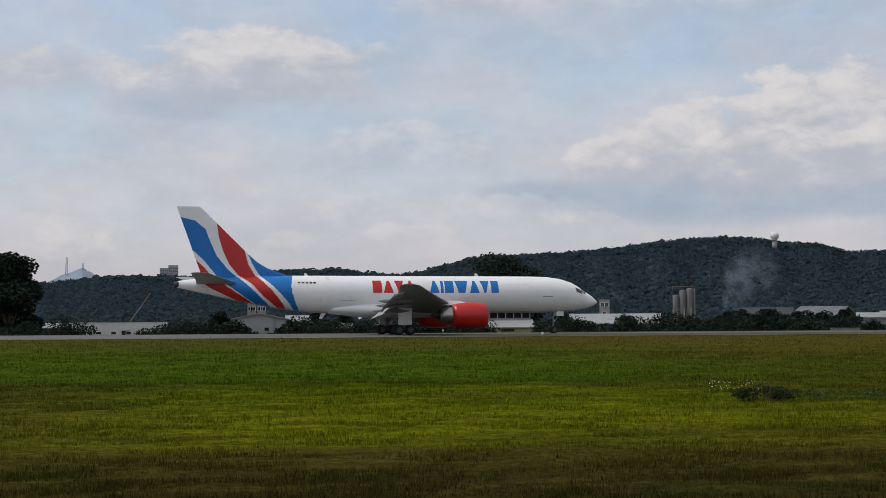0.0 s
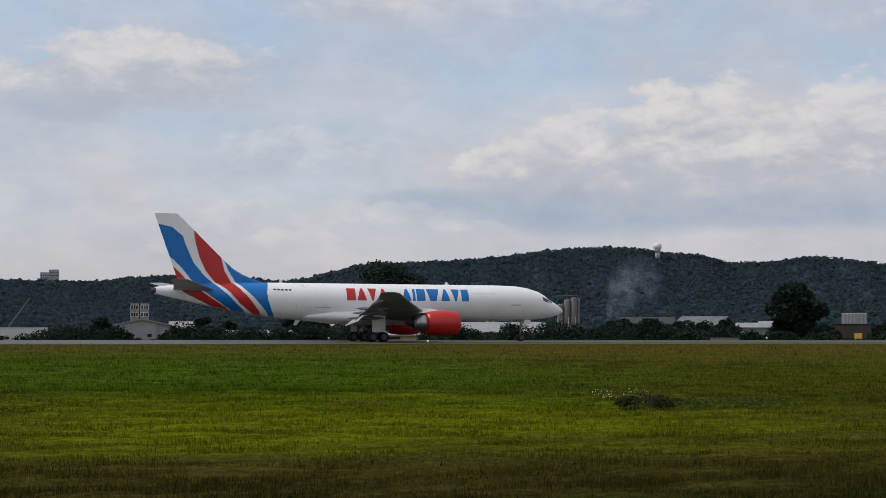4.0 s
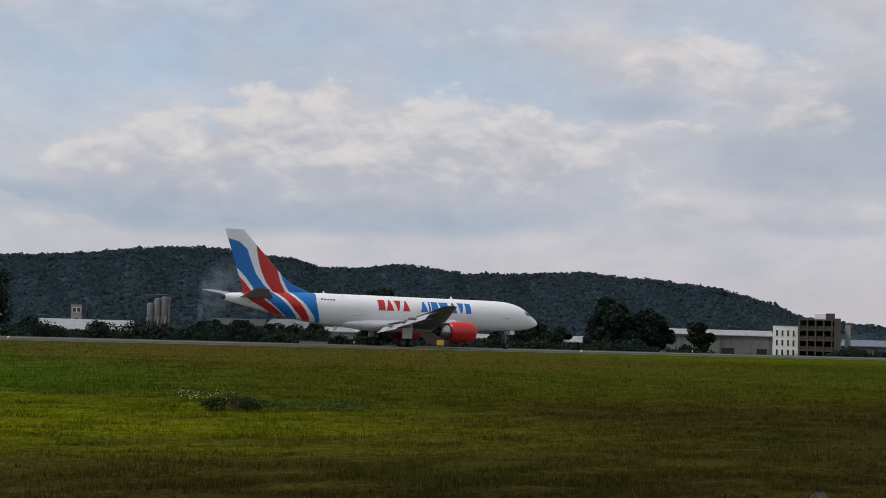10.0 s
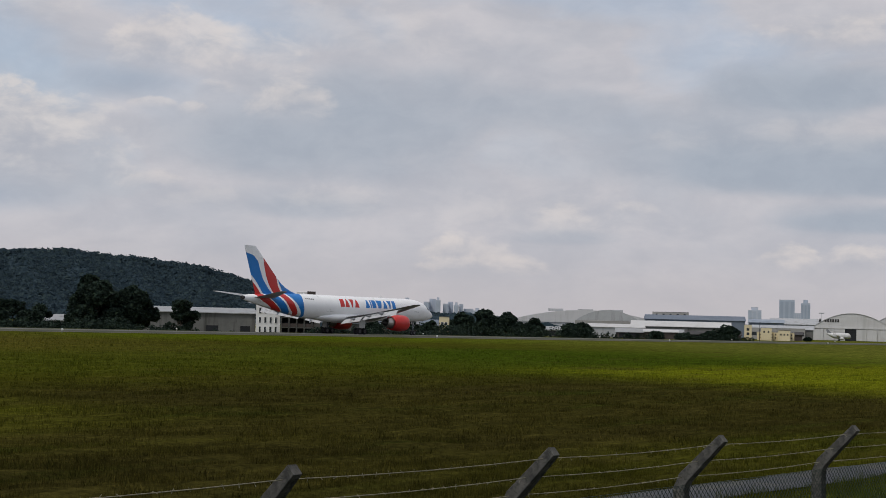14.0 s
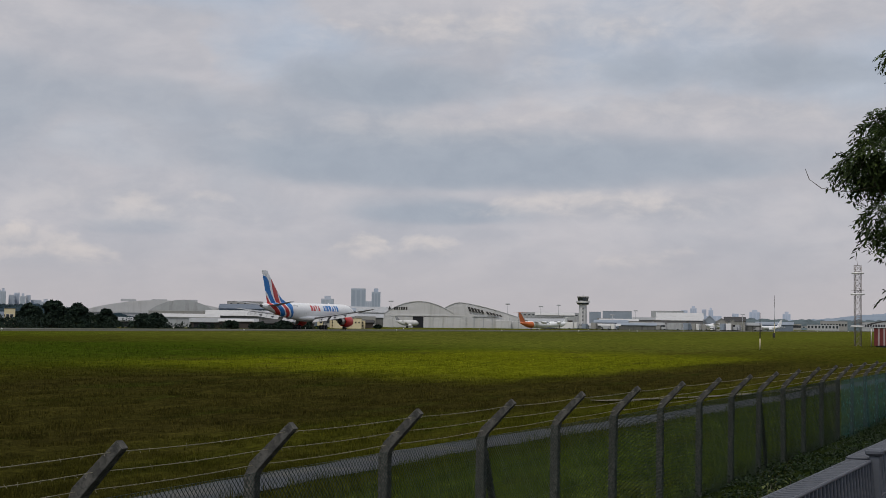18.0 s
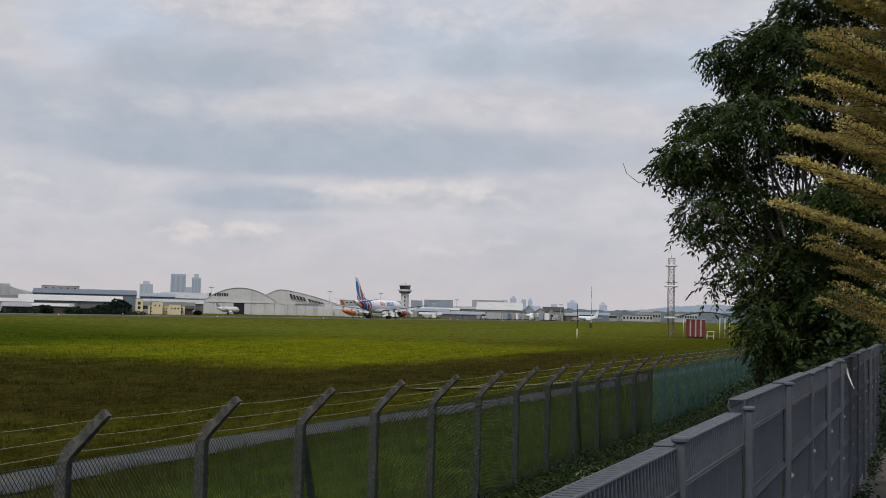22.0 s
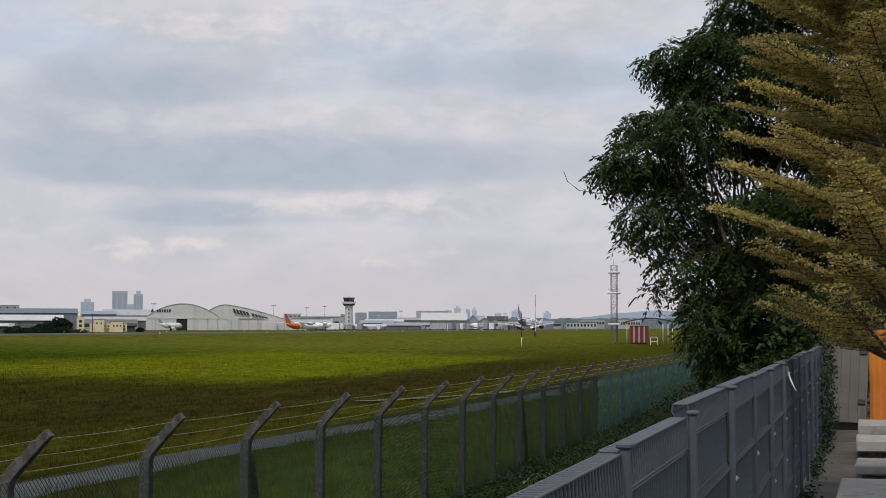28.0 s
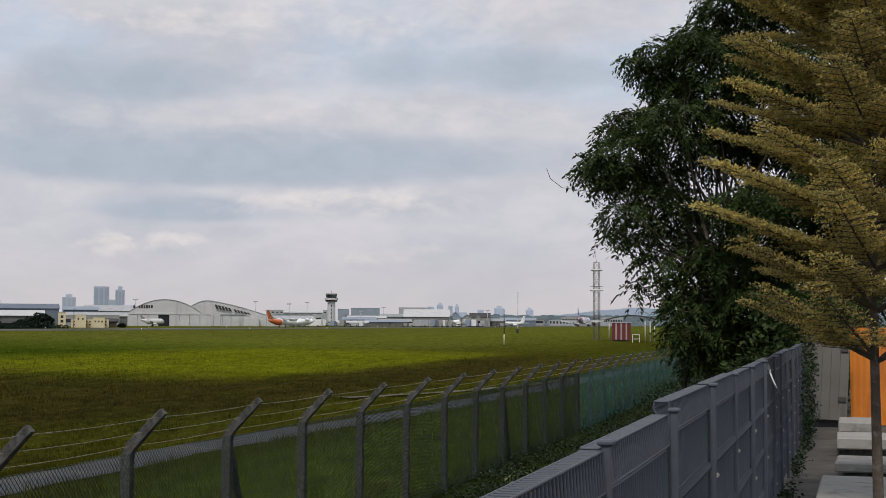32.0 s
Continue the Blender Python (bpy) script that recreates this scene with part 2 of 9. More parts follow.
def leaf_material(name, base, vary=0.35, through_light=0.25, spec=0.25):
    """Leaves: colour differs from leaf to leaf, a little light comes through."""
    m = bpy.data.materials.new(name)
    t = nodes_of(m)
    g = t.nodes.new("ShaderNodeNewGeometry")
    tc = t.nodes.new("ShaderNodeTexCoord")
    col = ramp(t, g.outputs["Random Per Island"], [(0, tuple(c * (1 - vary) for c in base)), (0.55, base), (1, (base[0] * (1 + 1.4 * vary), base[1] * (1 + vary), base[2]))])
    col = mixed(t, 1.0, col, mixed(t, smooth(t, noise_at(t, tc.outputs["Object"], 0.6, 3.0), 0.35, 0.65), (0.8, 0.8, 0.8), (1.15, 1.15, 1.1)), "MULTIPLY")
    p = node(t, "ShaderNodeBsdfPrincipled", Roughness=0.5)
    p.inputs["Specular IOR Level"].default_value = spec
    link(t, col, p.inputs["Base Color"])
    tr = t.nodes.new("ShaderNodeBsdfTranslucent")
    link(t, col, tr.inputs[0])
    ms = t.nodes.new("ShaderNodeMixShader")
    ms.inputs[0].default_value = through_light
    link(t, p.outputs[0], ms.inputs[1])
    link(t, tr.outputs[0], ms.inputs[2])
    o = t.nodes.new("ShaderNodeOutputMaterial")
    link(t, ms.outputs[0], o.inputs[0])
    return m


def grass_material(name, blades):
    m = bpy.data.materials.new(name)
    t = nodes_of(m)
    tc = t.nodes.new("ShaderNodeTexCoord")
    v = tc.outputs["Object"]
    sep = t.nodes.new("ShaderNodeSeparateXYZ")
    link(t, v, sep.inputs[0])
    st = t.nodes.new("ShaderNodeMapping")
    st.inputs["Scale"].default_value = (0.16, 1.0, 1.0)
    link(t, v, st.inputs[0])
    wander = noise_at(t, st.outputs[0], 0.09, 4.0, 0.6, 0.5)
    mid = noise_at(t, st.outputs[0], 0.45, 5.0, 0.6)
    fine = noise_at(t, v, 4.0, 4.0, 0.65)
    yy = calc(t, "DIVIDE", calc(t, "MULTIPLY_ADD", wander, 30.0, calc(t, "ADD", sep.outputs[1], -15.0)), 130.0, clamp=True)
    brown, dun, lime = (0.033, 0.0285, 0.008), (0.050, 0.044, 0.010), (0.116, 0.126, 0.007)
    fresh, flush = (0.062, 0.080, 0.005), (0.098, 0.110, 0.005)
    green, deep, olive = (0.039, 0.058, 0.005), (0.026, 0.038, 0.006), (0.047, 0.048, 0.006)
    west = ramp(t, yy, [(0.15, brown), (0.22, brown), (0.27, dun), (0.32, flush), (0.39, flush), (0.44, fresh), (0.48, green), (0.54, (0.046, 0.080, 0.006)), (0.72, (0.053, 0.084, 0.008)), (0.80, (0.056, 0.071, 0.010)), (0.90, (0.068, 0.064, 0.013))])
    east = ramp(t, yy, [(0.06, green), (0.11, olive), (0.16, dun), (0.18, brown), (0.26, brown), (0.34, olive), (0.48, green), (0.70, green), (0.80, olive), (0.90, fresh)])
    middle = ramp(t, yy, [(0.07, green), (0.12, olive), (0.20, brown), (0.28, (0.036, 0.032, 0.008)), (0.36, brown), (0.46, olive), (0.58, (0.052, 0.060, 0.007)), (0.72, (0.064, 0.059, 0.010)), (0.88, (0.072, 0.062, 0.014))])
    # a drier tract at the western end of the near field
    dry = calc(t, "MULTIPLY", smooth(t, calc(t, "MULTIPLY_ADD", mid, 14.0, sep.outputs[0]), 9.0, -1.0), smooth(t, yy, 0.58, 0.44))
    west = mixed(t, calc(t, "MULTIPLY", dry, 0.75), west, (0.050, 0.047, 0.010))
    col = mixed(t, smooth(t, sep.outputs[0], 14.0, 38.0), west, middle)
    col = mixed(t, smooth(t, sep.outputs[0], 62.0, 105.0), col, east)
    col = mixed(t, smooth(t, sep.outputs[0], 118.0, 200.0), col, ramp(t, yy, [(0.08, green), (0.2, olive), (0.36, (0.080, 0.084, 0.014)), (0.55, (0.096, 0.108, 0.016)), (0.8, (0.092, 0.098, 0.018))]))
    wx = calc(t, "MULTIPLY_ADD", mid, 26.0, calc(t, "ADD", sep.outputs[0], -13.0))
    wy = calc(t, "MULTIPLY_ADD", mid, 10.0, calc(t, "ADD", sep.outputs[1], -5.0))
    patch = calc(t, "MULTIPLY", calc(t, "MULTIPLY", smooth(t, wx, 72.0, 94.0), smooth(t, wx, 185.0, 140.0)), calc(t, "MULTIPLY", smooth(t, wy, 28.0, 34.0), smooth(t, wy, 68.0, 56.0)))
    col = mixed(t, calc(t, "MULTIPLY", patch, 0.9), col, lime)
    col = mixed(t, smooth(t, sep.outputs[1], 15.0, 12.0, 0.0, 0.75), col, (0.070, 0.098, 0.014))
    # bank between the fences: its shade is painted in as a near-black green
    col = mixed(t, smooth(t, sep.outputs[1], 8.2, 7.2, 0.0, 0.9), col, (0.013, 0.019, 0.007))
    col = mixed(t, calc(t, "MULTIPLY", smooth(t, mid, 0.5, 0.72), 0.6), col, (0.056, 0.048, 0.012))
    col = mixed(t, calc(t, "MULTIPLY", smooth(t, mid, 0.46, 0.28), 0.5), col, deep)
    if blades:
        g = t.nodes.new("ShaderNodeNewGeometry")
        col = mixed(t, 1.0, col, ramp(t, g.outputs["Random Per Island"], [(0, (0.95, 1.0, 0.95)), (0.6, (1.3, 1.3, 1.2)), (0.92, (1.6, 1.55, 1.4)), (1, (2.3, 2.1, 2.1))]), "MULTIPLY")
    streaks = noise_at(t, st.outputs[0], 2.2, 6.0, 0.7)
    col = mixed(t, 1.0, col, mixed(t, smooth(t, streaks, 0.32, 0.68), (0.68, 0.69, 0.68), (1.30, 1.29, 1.22)), "MULTIPLY")
    col = mixed(t, 1.0, col, mixed(t, smooth(t, fine, 0.3, 0.7), (0.59, 0.59, 0.59), (1.31, 1.31, 1.20)), "MULTIPLY")
    p = node(t, "ShaderNodeBsdfPrincipled", Roughness=0.95)
    p.inputs["Specular IOR Level"].default_value = 0.0
    link(t, col, p.inputs["Base Color"])
    b = node(t, "ShaderNodeBump", Strength=0.6, Distance=0.15)
    link(t, noise_at(t, v, 2.5, 6.0, 0.7), b.inputs["Height"])
    link(t, b.outputs[0], p.inputs["Normal"])
    o = t.nodes.new("ShaderNodeOutputMaterial")
    link(t, p.outputs[0], o.inputs[0])
    return m


def glass_material(name, tint=(0.02, 0.03, 0.04)):
    m = bpy.data.materials.new(name)
    t = nodes_of(m)
    p = node(t, "ShaderNodeBsdfPrincipled", Roughness=0.08)
    p.inputs["Base Color"].default_value = (*tint, 1)
    p.inputs["Specular IOR Level"].default_value = 0.8
    o = t.nodes.new("ShaderNodeOutputMaterial")
    link(t, p.outputs[0], o.inputs[0])
    return m


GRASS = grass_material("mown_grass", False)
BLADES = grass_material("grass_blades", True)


def runway_material():
    """Worn asphalt: pale at the western pad, elsewhere two pale lanes between dull, grassed-over strips."""
    m = bpy.data.materials.new("runway_asphalt")
    t = nodes_of(m)
    v = t.nodes.new("ShaderNodeTexCoord").outputs["Object"]
    sep = t.nodes.new("ShaderNodeSeparateXYZ")
    link(t, v, sep.inputs[0])
    st = t.nodes.new("ShaderNodeMapping")
    st.inputs["Scale"].default_value = (0.05, 1.0, 1.0)
    link(t, v, st.inputs[0])
    n1, n2 = noise_at(t, st.outputs[0], 0.35, 5.0, 0.6), noise_at(t, v, 1.5, 4.0, 0.6)
    y = calc(t, "MULTIPLY_ADD", n1, 5.0, calc(t, "ADD", sep.outputs[1], -2.5))
    near = calc(t, "MULTIPLY", smooth(t, y, 129.0, 129.8), smooth(t, y, 132.6, 131.6))
    far = calc(t, "MULTIPLY", smooth(t, y, 156.0, 157.5), smooth(t, y, 170.0, 168.0))
    pad = smooth(t, calc(t, "MULTIPLY_ADD", n1, 24.0, sep.outputs[0]), 42.0, 24.0)
    pale = calc(t, "MAXIMUM", pad, calc(t, "MAXIMUM", calc(t, "MULTIPLY", near, 0.75), far))
    dull = mixed(t, smooth(t, n1, 0.35, 0.65), (0.040, 0.043, 0.020), (0.066, 0.064, 0.040))
    col = mixed(t, pale, dull, mixed(t, smooth(t, n1, 0.3, 0.7), (0.105, 0.102, 0.092), (0.15, 0.145, 0.132)))
    col = mixed(t, 1.0, col, mixed(t, n2, (0.8, 0.8, 0.8), (1.15, 1.15, 1.15)), "MULTIPLY")
    p = node(t, "ShaderNodeBsdfPrincipled", Roughness=0.9)
    p.inputs["Specular IOR Level"].default_value = 0.15
    link(t, col, p.inputs["Base Color"])
    o = t.nodes.new("ShaderNodeOutputMaterial")
    link(t, p.outputs[0], o.inputs[0])
    return m


ASPHALT = runway_material()
ROAD = material("service_road_asphalt", (0.043, 0.047, 0.051), 0.85, vary=0.2, scale=0.4, fine=12.0, stain=(0.08, 0.075, 0.062))
DUST = material("pale_dust", (0.105, 0.092, 0.062), 0.95, vary=0.25, scale=0.5, fine=8.0, stain=(0.07, 0.065, 0.03))
CONCRETE = material("weathered_concrete", (0.085, 0.081, 0.071), 0.85, vary=0.45, scale=9.0, fine=45.0, bump=0.4, stain=(0.030, 0.030, 0.027), stain_at=(0.42, 0.66), rand=0.12)
SLAB = material("pale_concrete_slab", (0.29, 0.275, 0.245), 0.85, vary=0.15, scale=2.0, fine=30.0, bump=0.4, stain=(0.19, 0.18, 0.155), rand=0.08)
PAVING = material("dusty_paving", (0.074, 0.066, 0.055), 0.9, vary=0.35, scale=1.2, fine=20.0, bump=0.4, stain=(0.045, 0.040, 0.032))
WALL_GREY = material("grey_painted_mesh", (0.078, 0.085, 0.101), 0.55, 0.0, vary=0.12, scale=1.5, fine=25.0, bump=0.1, stain=(0.062, 0.068, 0.080), rand=0.08)
WIRE = material("galvanised_wire", (0.24, 0.215, 0.15), 0.6, 0.2, vary=0.15, scale=6, fine=50, bump=0)
CHAIN = material("green_coated_wire", (0.026, 0.041, 0.031), 0.6, 0.0, vary=0.25, scale=0.6, fine=20, bump=0)
WHITE_WALL = material("whitewashed_wall", (0.28, 0.272, 0.255), 0.85, vary=0.08, scale=0.3, fine=6, stain=(0.26, 0.245, 0.22), stain_at=(0.5, 0.7), streaks=True)
GREY_WALL = material("grey_cladding", (0.36, 0.365, 0.37), 0.7, vary=0.08, scale=0.3, fine=6, stain=(0.27, 0.27, 0.265), streaks=True)
ROOF_PALE = material("pale_metal_roof", (0.30, 0.305, 0.305), 0.6, 0.1, vary=0.08, scale=0.2, fine=5, stain=(0.22, 0.21, 0.195))
ROOF_BLUE = material("blue_grey_metal_roof", (0.25, 0.285, 0.33), 0.6, 0.1, vary=0.1, scale=0.2, fine=5)
ROOF_DULL = material("dull_sheet_roof", (0.15, 0.155, 0.16), 0.7, 0.1, vary=0.15, scale=0.2, fine=5, stain=(0.09, 0.085, 0.08))
ROOF_DARK = material("dark_weathered_roof", (0.052, 0.049, 0.047), 0.85, vary=0.2, scale=0.3, fine=6)
BRICK_BROWN = material("brown_shed_wall", (0.058, 0.046, 0.040), 0.9, vary=0.2, scale=0.3, fine=8)
CREAM = material("cream_plaster", (0.62, 0.53, 0.34), 0.85, vary=0.06, scale=0.3, fine=6, stain=(0.45, 0.38, 0.26), streaks=True)
ROOF_SLATE = material("slate_blue_roof", (0.13, 0.155, 0.19), 0.7, 0.0, vary=0.1, scale=0.15, fine=4)
# haze over the far woods is mixed into this base colour
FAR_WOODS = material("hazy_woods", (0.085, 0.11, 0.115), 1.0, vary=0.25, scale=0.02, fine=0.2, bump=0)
# dingy wall colour, also used for the painted shade of open bays
DINGY_SHADED_WALL = material("dingy_shaded_grey_wall", (0.13, 0.128, 0.12), 0.9, vary=0.2, scale=0.3, fine=6, stain=(0.07, 0.068, 0.062), streaks=True)
# near-black for panels that stand for unlit space behind openings
DARK_OPEN = material("dark_interior_shade", (0.018, 0.019, 0.022), 0.9, vary=0.2, scale=0.4, fine=4, bump=0)
TOWER_GLASS = glass_material("tinted_glass", (0.02, 0.025, 0.03))
# tower colours are paled and blued to stand for distant haze
HAZE_TOWER = material("haze_pale_facade", (0.43, 0.46, 0.515), 0.8, vary=0.05, scale=0.03, fine=0.4, bump=0)
HAZE_STRIP = material("haze_pale_window_band", (0.31, 0.355, 0.42), 0.5, vary=0.05, scale=0.03, fine=0.4, bump=0)
HAZE_GLASS = material("haze_pale_glazing", (0.37, 0.415, 0.48), 0.5, vary=0.05, scale=0.03, fine=0.4, bump=0)
BARK = material("tree_bark", (0.085, 0.066, 0.048), 0.95, vary=0.3, scale=5, fine=40, bump=0.6, stain=(0.16, 0.145, 0.12))
# leaf colour is bluish to carry a little haze
LEAF_FAR = leaf_material("far_tree_leaves", (0.024, 0.038, 0.030), 0.28, 0.15, 0.03)
LEAF_DARK = leaf_material("dark_green_leaves", (0.041, 0.064, 0.021), 0.45, 0.25, 0.14)
LEAF_GOLD = leaf_material("yellow_green_leaves", (0.43, 0.365, 0.135), 0.45, 0.5)
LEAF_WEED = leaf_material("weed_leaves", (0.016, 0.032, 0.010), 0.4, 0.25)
SCAFFOLD = material("rusty_steel", (0.24, 0.21, 0.19), 0.7, 0.3, vary=0.25, scale=2, fine=12, bump=0.1)
RED_PAINT = material("faded_red_paint", (0.19, 0.035, 0.03), 0.6, vary=0.15, scale=0.8, fine=12)
SHED_GREY = material("dull_grey_sheeting", (0.17, 0.165, 0.165), 0.8, vary=0.1, scale=0.2, fine=4, stain=(0.13, 0.125, 0.12), streaks=True)
HANGAR_WHITE = material("hangar_white_sheeting", (0.50, 0.49, 0.475), 0.6, vary=0.06, scale=0.15, fine=4, stain=(0.42, 0.41, 0.39), streaks=True)
HUT_RED = material("dull_red_paint", (0.13, 0.026, 0.024), 0.7, vary=0.15, scale=0.8, fine=12)
HUT_PALE = material("dingy_pale_paint", (0.34, 0.27, 0.265), 0.7, vary=0.12, scale=0.8, fine=12)
WHITE_PAINT = material("off_white_paint", (0.68, 0.66, 0.64), 0.55, vary=0.06, scale=0.8, fine=12)
ORANGE = material("orange_sheet", (0.62, 0.20, 0.028), 0.5, vary=0.12, scale=1.5, fine=12, stain=(0.42, 0.13, 0.03), streaks=True)
BOARD = material("bleached_board", (0.115, 0.105, 0.090), 0.85, vary=0.15, scale=1.5, fine=20, bump=0.3, stain=(0.07, 0.06, 0.05), streaks=True, rand=0.15)
YELLOW_SIGN = material("yellow_panel", (0.62, 0.36, 0.06), 0.6, vary=0.05)
# aircraft finishes
PLANE_WHITE = material("aircraft_white_paint", (0.85, 0.845, 0.83), 0.3, vary=0.03, scale=0.5, fine=9, bump=0.01, stain=(0.60, 0.585, 0.56), stain_at=(0.6, 0.8), spec=0.5)
PLANE_BLUE = material("aircraft_blue_paint", (0.001, 0.165, 0.50), 0.4, vary=0.05, scale=0.5, fine=9, bump=0.01, spec=0.5)
PLANE_RED = material("aircraft_red_paint", (0.52, 0.018, 0.014), 0.35, vary=0.05, scale=0.5, fine=9, bump=0.01, spec=0.5)
PLANE_GREY = material("aircraft_grey_paint", (0.22, 0.225, 0.235), 0.4, vary=0.08, scale=0.5, fine=9, bump=0.01, stain=(0.12, 0.12, 0.12))
WING_GREY = material("aircraft_pale_grey_paint", (0.27, 0.275, 0.28), 0.45, vary=0.08, scale=0.5, fine=9, bump=0.01, stain=(0.16, 0.155, 0.15))
FLAP_GREY = material("aircraft_flap_paint", (0.40, 0.40, 0.40), 0.5, vary=0.08, scale=0.5, fine=9, bump=0.01, stain=(0.2, 0.195, 0.19))
PLANE_BELLY = material("aircraft_stained_grey_belly", (0.56, 0.55, 0.53), 0.45, vary=0.1, scale=0.5, fine=9, bump=0.01, stain=(0.25, 0.24, 0.23))
STEEL = material("bare_exhaust_steel", (0.42, 0.40, 0.37), 0.35, 0.9, vary=0.12, scale=1.5, fine=9, bump=0.02)
SOOT = material("sooty_metal", (0.05, 0.047, 0.045), 0.6, 0.4, vary=0.2, scale=1.5, fine=9, bump=0.02)
RUBBER = material("tyre_rubber", (0.022, 0.022, 0.024), 0.85, vary=0.15, scale=2, fine=20, bump=0.05)
COCKPIT = glass_material("cockpit_glass", (0.015, 0.018, 0.022))


# ---- building kit ----
class Shape:
    """Collects corners and faces for one mesh."""

    def __init__(self):
        self.v, self.f, self.i, self.smooth = [], [], [], []

    def add(self, verts, faces, mat=0, smooth=False):
        n = len(self.v)
        self.v += [tuple(p) for p in verts]
        self.f += [tuple(n + k for k in f) for f in faces]
        self.i += [mat] * len(faces)
        self.smooth += [smooth] * len(faces)
        return self

    def box(self, x0, y0, z0, x1, y1, z1, mat=0, m=None, bevel=0.0):
        if bevel:
            b = min(bevel, (x1 - x0) / 3, (y1 - y0) / 3, (z1 - z0) / 3)
            ring = [(x0 + b, y0), (x1 - b, y0), (x1, y0 + b), (x1, y1 - b), (x1 - b, y1), (x0 + b, y1), (x0, y1 - b), (x0, y0 + b)]
            cx, cy = (x0 + x1) / 2, (y0 + y1) / 2
            kx, ky = 1 - 2 * b / (x1 - x0), 1 - 2 * b / (y1 - y0)
            inner = [(cx + (x - cx) * kx, cy + (y - cy) * ky) for x, y in ring]
            v = [(x, y, z0) for x, y in inner] + [(x, y, z0 + b) for x, y in ring] + [(x, y, z1 - b) for x, y in ring] + [(x, y, z1) for x, y in inner]
            f = [tuple(range(7, -1, -1)), tuple(range(24, 32))]
            for k in range(3):
                f += [(k * 8 + j, k * 8 + (j + 1) % 8, k * 8 + 8 + (j + 1) % 8, k * 8 + 8 + j) for j in range(8)]
        else:
            v = [(x0, y0, z0), (x1, y0, z0), (x1, y1, z0), (x0, y1, z0), (x0, y0, z1), (x1, y0, z1), (x1, y1, z1), (x0, y1, z1)]
            f = [(3, 2, 1, 0), (4, 5, 6, 7), (0, 1, 5, 4), (1, 2, 6, 5), (2, 3, 7, 6), (3, 0, 4, 7)]
        if m is not None:
            v = [m @ Vector(p) for p in v]
        return self.add(v, f, mat)

    def rod(self, a, b, r0, r1=None, sides=8, mat=0, caps=True, smooth=True):
        a, b = Vector(a), Vector(b)
        r1 = r0 if r1 is None else r1
        w = (b - a).normalized()
        u = w.orthogonal().normalized()
        s = w.cross(u)
        c = [(math.cos(k * math.tau / sides), math.sin(k * math.tau / sides)) for k in range(sides)]
        v = [a + u * (x * r0) + s * (y * r0) for x, y in c] + [b + u * (x * r1) + s * (y * r1) for x, y in c]
        self.add(v, [(k, (k + 1) % sides, sides + (k + 1) % sides, sides + k) for k in range(sides)], mat, smooth)
        if caps:
            n = len(self.v) - 2 * sides
            self.f += [tuple(n + k for k in range(sides - 1, -1, -1)), tuple(n + sides + k for k in range(sides))]
            self.i += [mat] * 2
            self.smooth += [False] * 2
        return self

    def loft(self, rings, mat=0, smooth=True, caps=True, closed=True):
        n, k = len(rings), len(rings[0])
        v = [p for r in rings for p in r]
        span = k if closed else k - 1
        f = [(a * k + j, a * k + (j + 1) % k, (a + 1) * k + (j + 1) % k, (a + 1) * k + j) for a in range(n - 1) for j in range(span)]
        self.add(v, f, mat, smooth)
        if caps and closed:
            self.add(rings[0], [tuple(range(k - 1, -1, -1))], mat)
            self.add(rings[-1], [tuple(range(k))], mat)
        return self

    def prism(self, outline, z0, z1, mat=0, m=None):
        k = len(outline)
        v = [Vector((x, y, z0)) for x, y in outline] + [Vector((x, y, z1)) for x, y in outline]
        if m is not None:
            v = [m @ p for p in v]
        f = [tuple(range(k - 1, -1, -1)), tuple(range(k, 2 * k))] + [(j, (j + 1) % k, k + (j + 1) % k, k + j) for j in range(k)]
        return self.add(v, f, mat)

    def mesh(self, name, mats):
        me = bpy.data.meshes.new(name)
        me.from_pydata(self.v, [], self.f)
        for m in mats:
            me.materials.append(m)
        me.polygons.foreach_set("material_index", self.i)
        me.polygons.foreach_set("use_smooth", self.smooth)
        me.update()
        return me


def part(name, shape, mats, parent=None, label="", m=None):
    """Links a shape as one mesh object, under a thing or a part."""
    mats = mats if isinstance(mats, (list, tuple)) else [mats]
    ob = new(name, shape.mesh(name, mats) if isinstance(shape, Shape) else shape)
    if parent is not None:
        ob.parent = parent
    if m is not None:
        ob.matrix_basis = m
    return tagged(ob, label)


def thing(name, label, category, group="", m=None, kind=""):
    ob = new(name)
    ob.empty_display_size = 0.2
    if m is not None:
        ob.matrix_basis = m
    return tagged(ob, label, category, group, kind)


def bear(az, d):
    """Plan position at a bearing (clockwise from +y) and distance from the viewer's place."""
    return d * math.sin(radians(az)), d * math.cos(radians(az))


def facing(az, d, z=0.0, turn=0.0):
    """Pose at a bearing; +x runs to the viewer's right, +y away from him."""
    x, y = bear(az, d)
    return pose(x, y, z, 0, 0, -az + turn)


def height(el, d):
    return EYE_Z + d * math.tan(radians(el))


def quads(name, verts, faces, mat, parent=None, smooth=False):
    me = bpy.data.meshes.new(name)
    verts, faces = np.asarray(verts, np.float32), np.asarray(faces, np.int32)
    me.vertices.add(len(verts))
    me.vertices.foreach_set("co", verts.ravel())
    k = faces.shape[1]
    me.loops.add(faces.size)
    me.loops.foreach_set("vertex_index", faces.ravel())
    me.polygons.add(len(faces))
    me.polygons.foreach_set("loop_start", np.arange(0, faces.size, k, dtype=np.int32))
    me.polygons.foreach_set("loop_total", np.full(len(faces), k, np.int32))
    me.polygons.foreach_set("use_smooth", np.full(len(faces), smooth))
    me.materials.append(mat)
    me.update(calc_edges=True)
    ob = new(name, me)
    if parent is not None:
        ob.parent = parent
    return ob


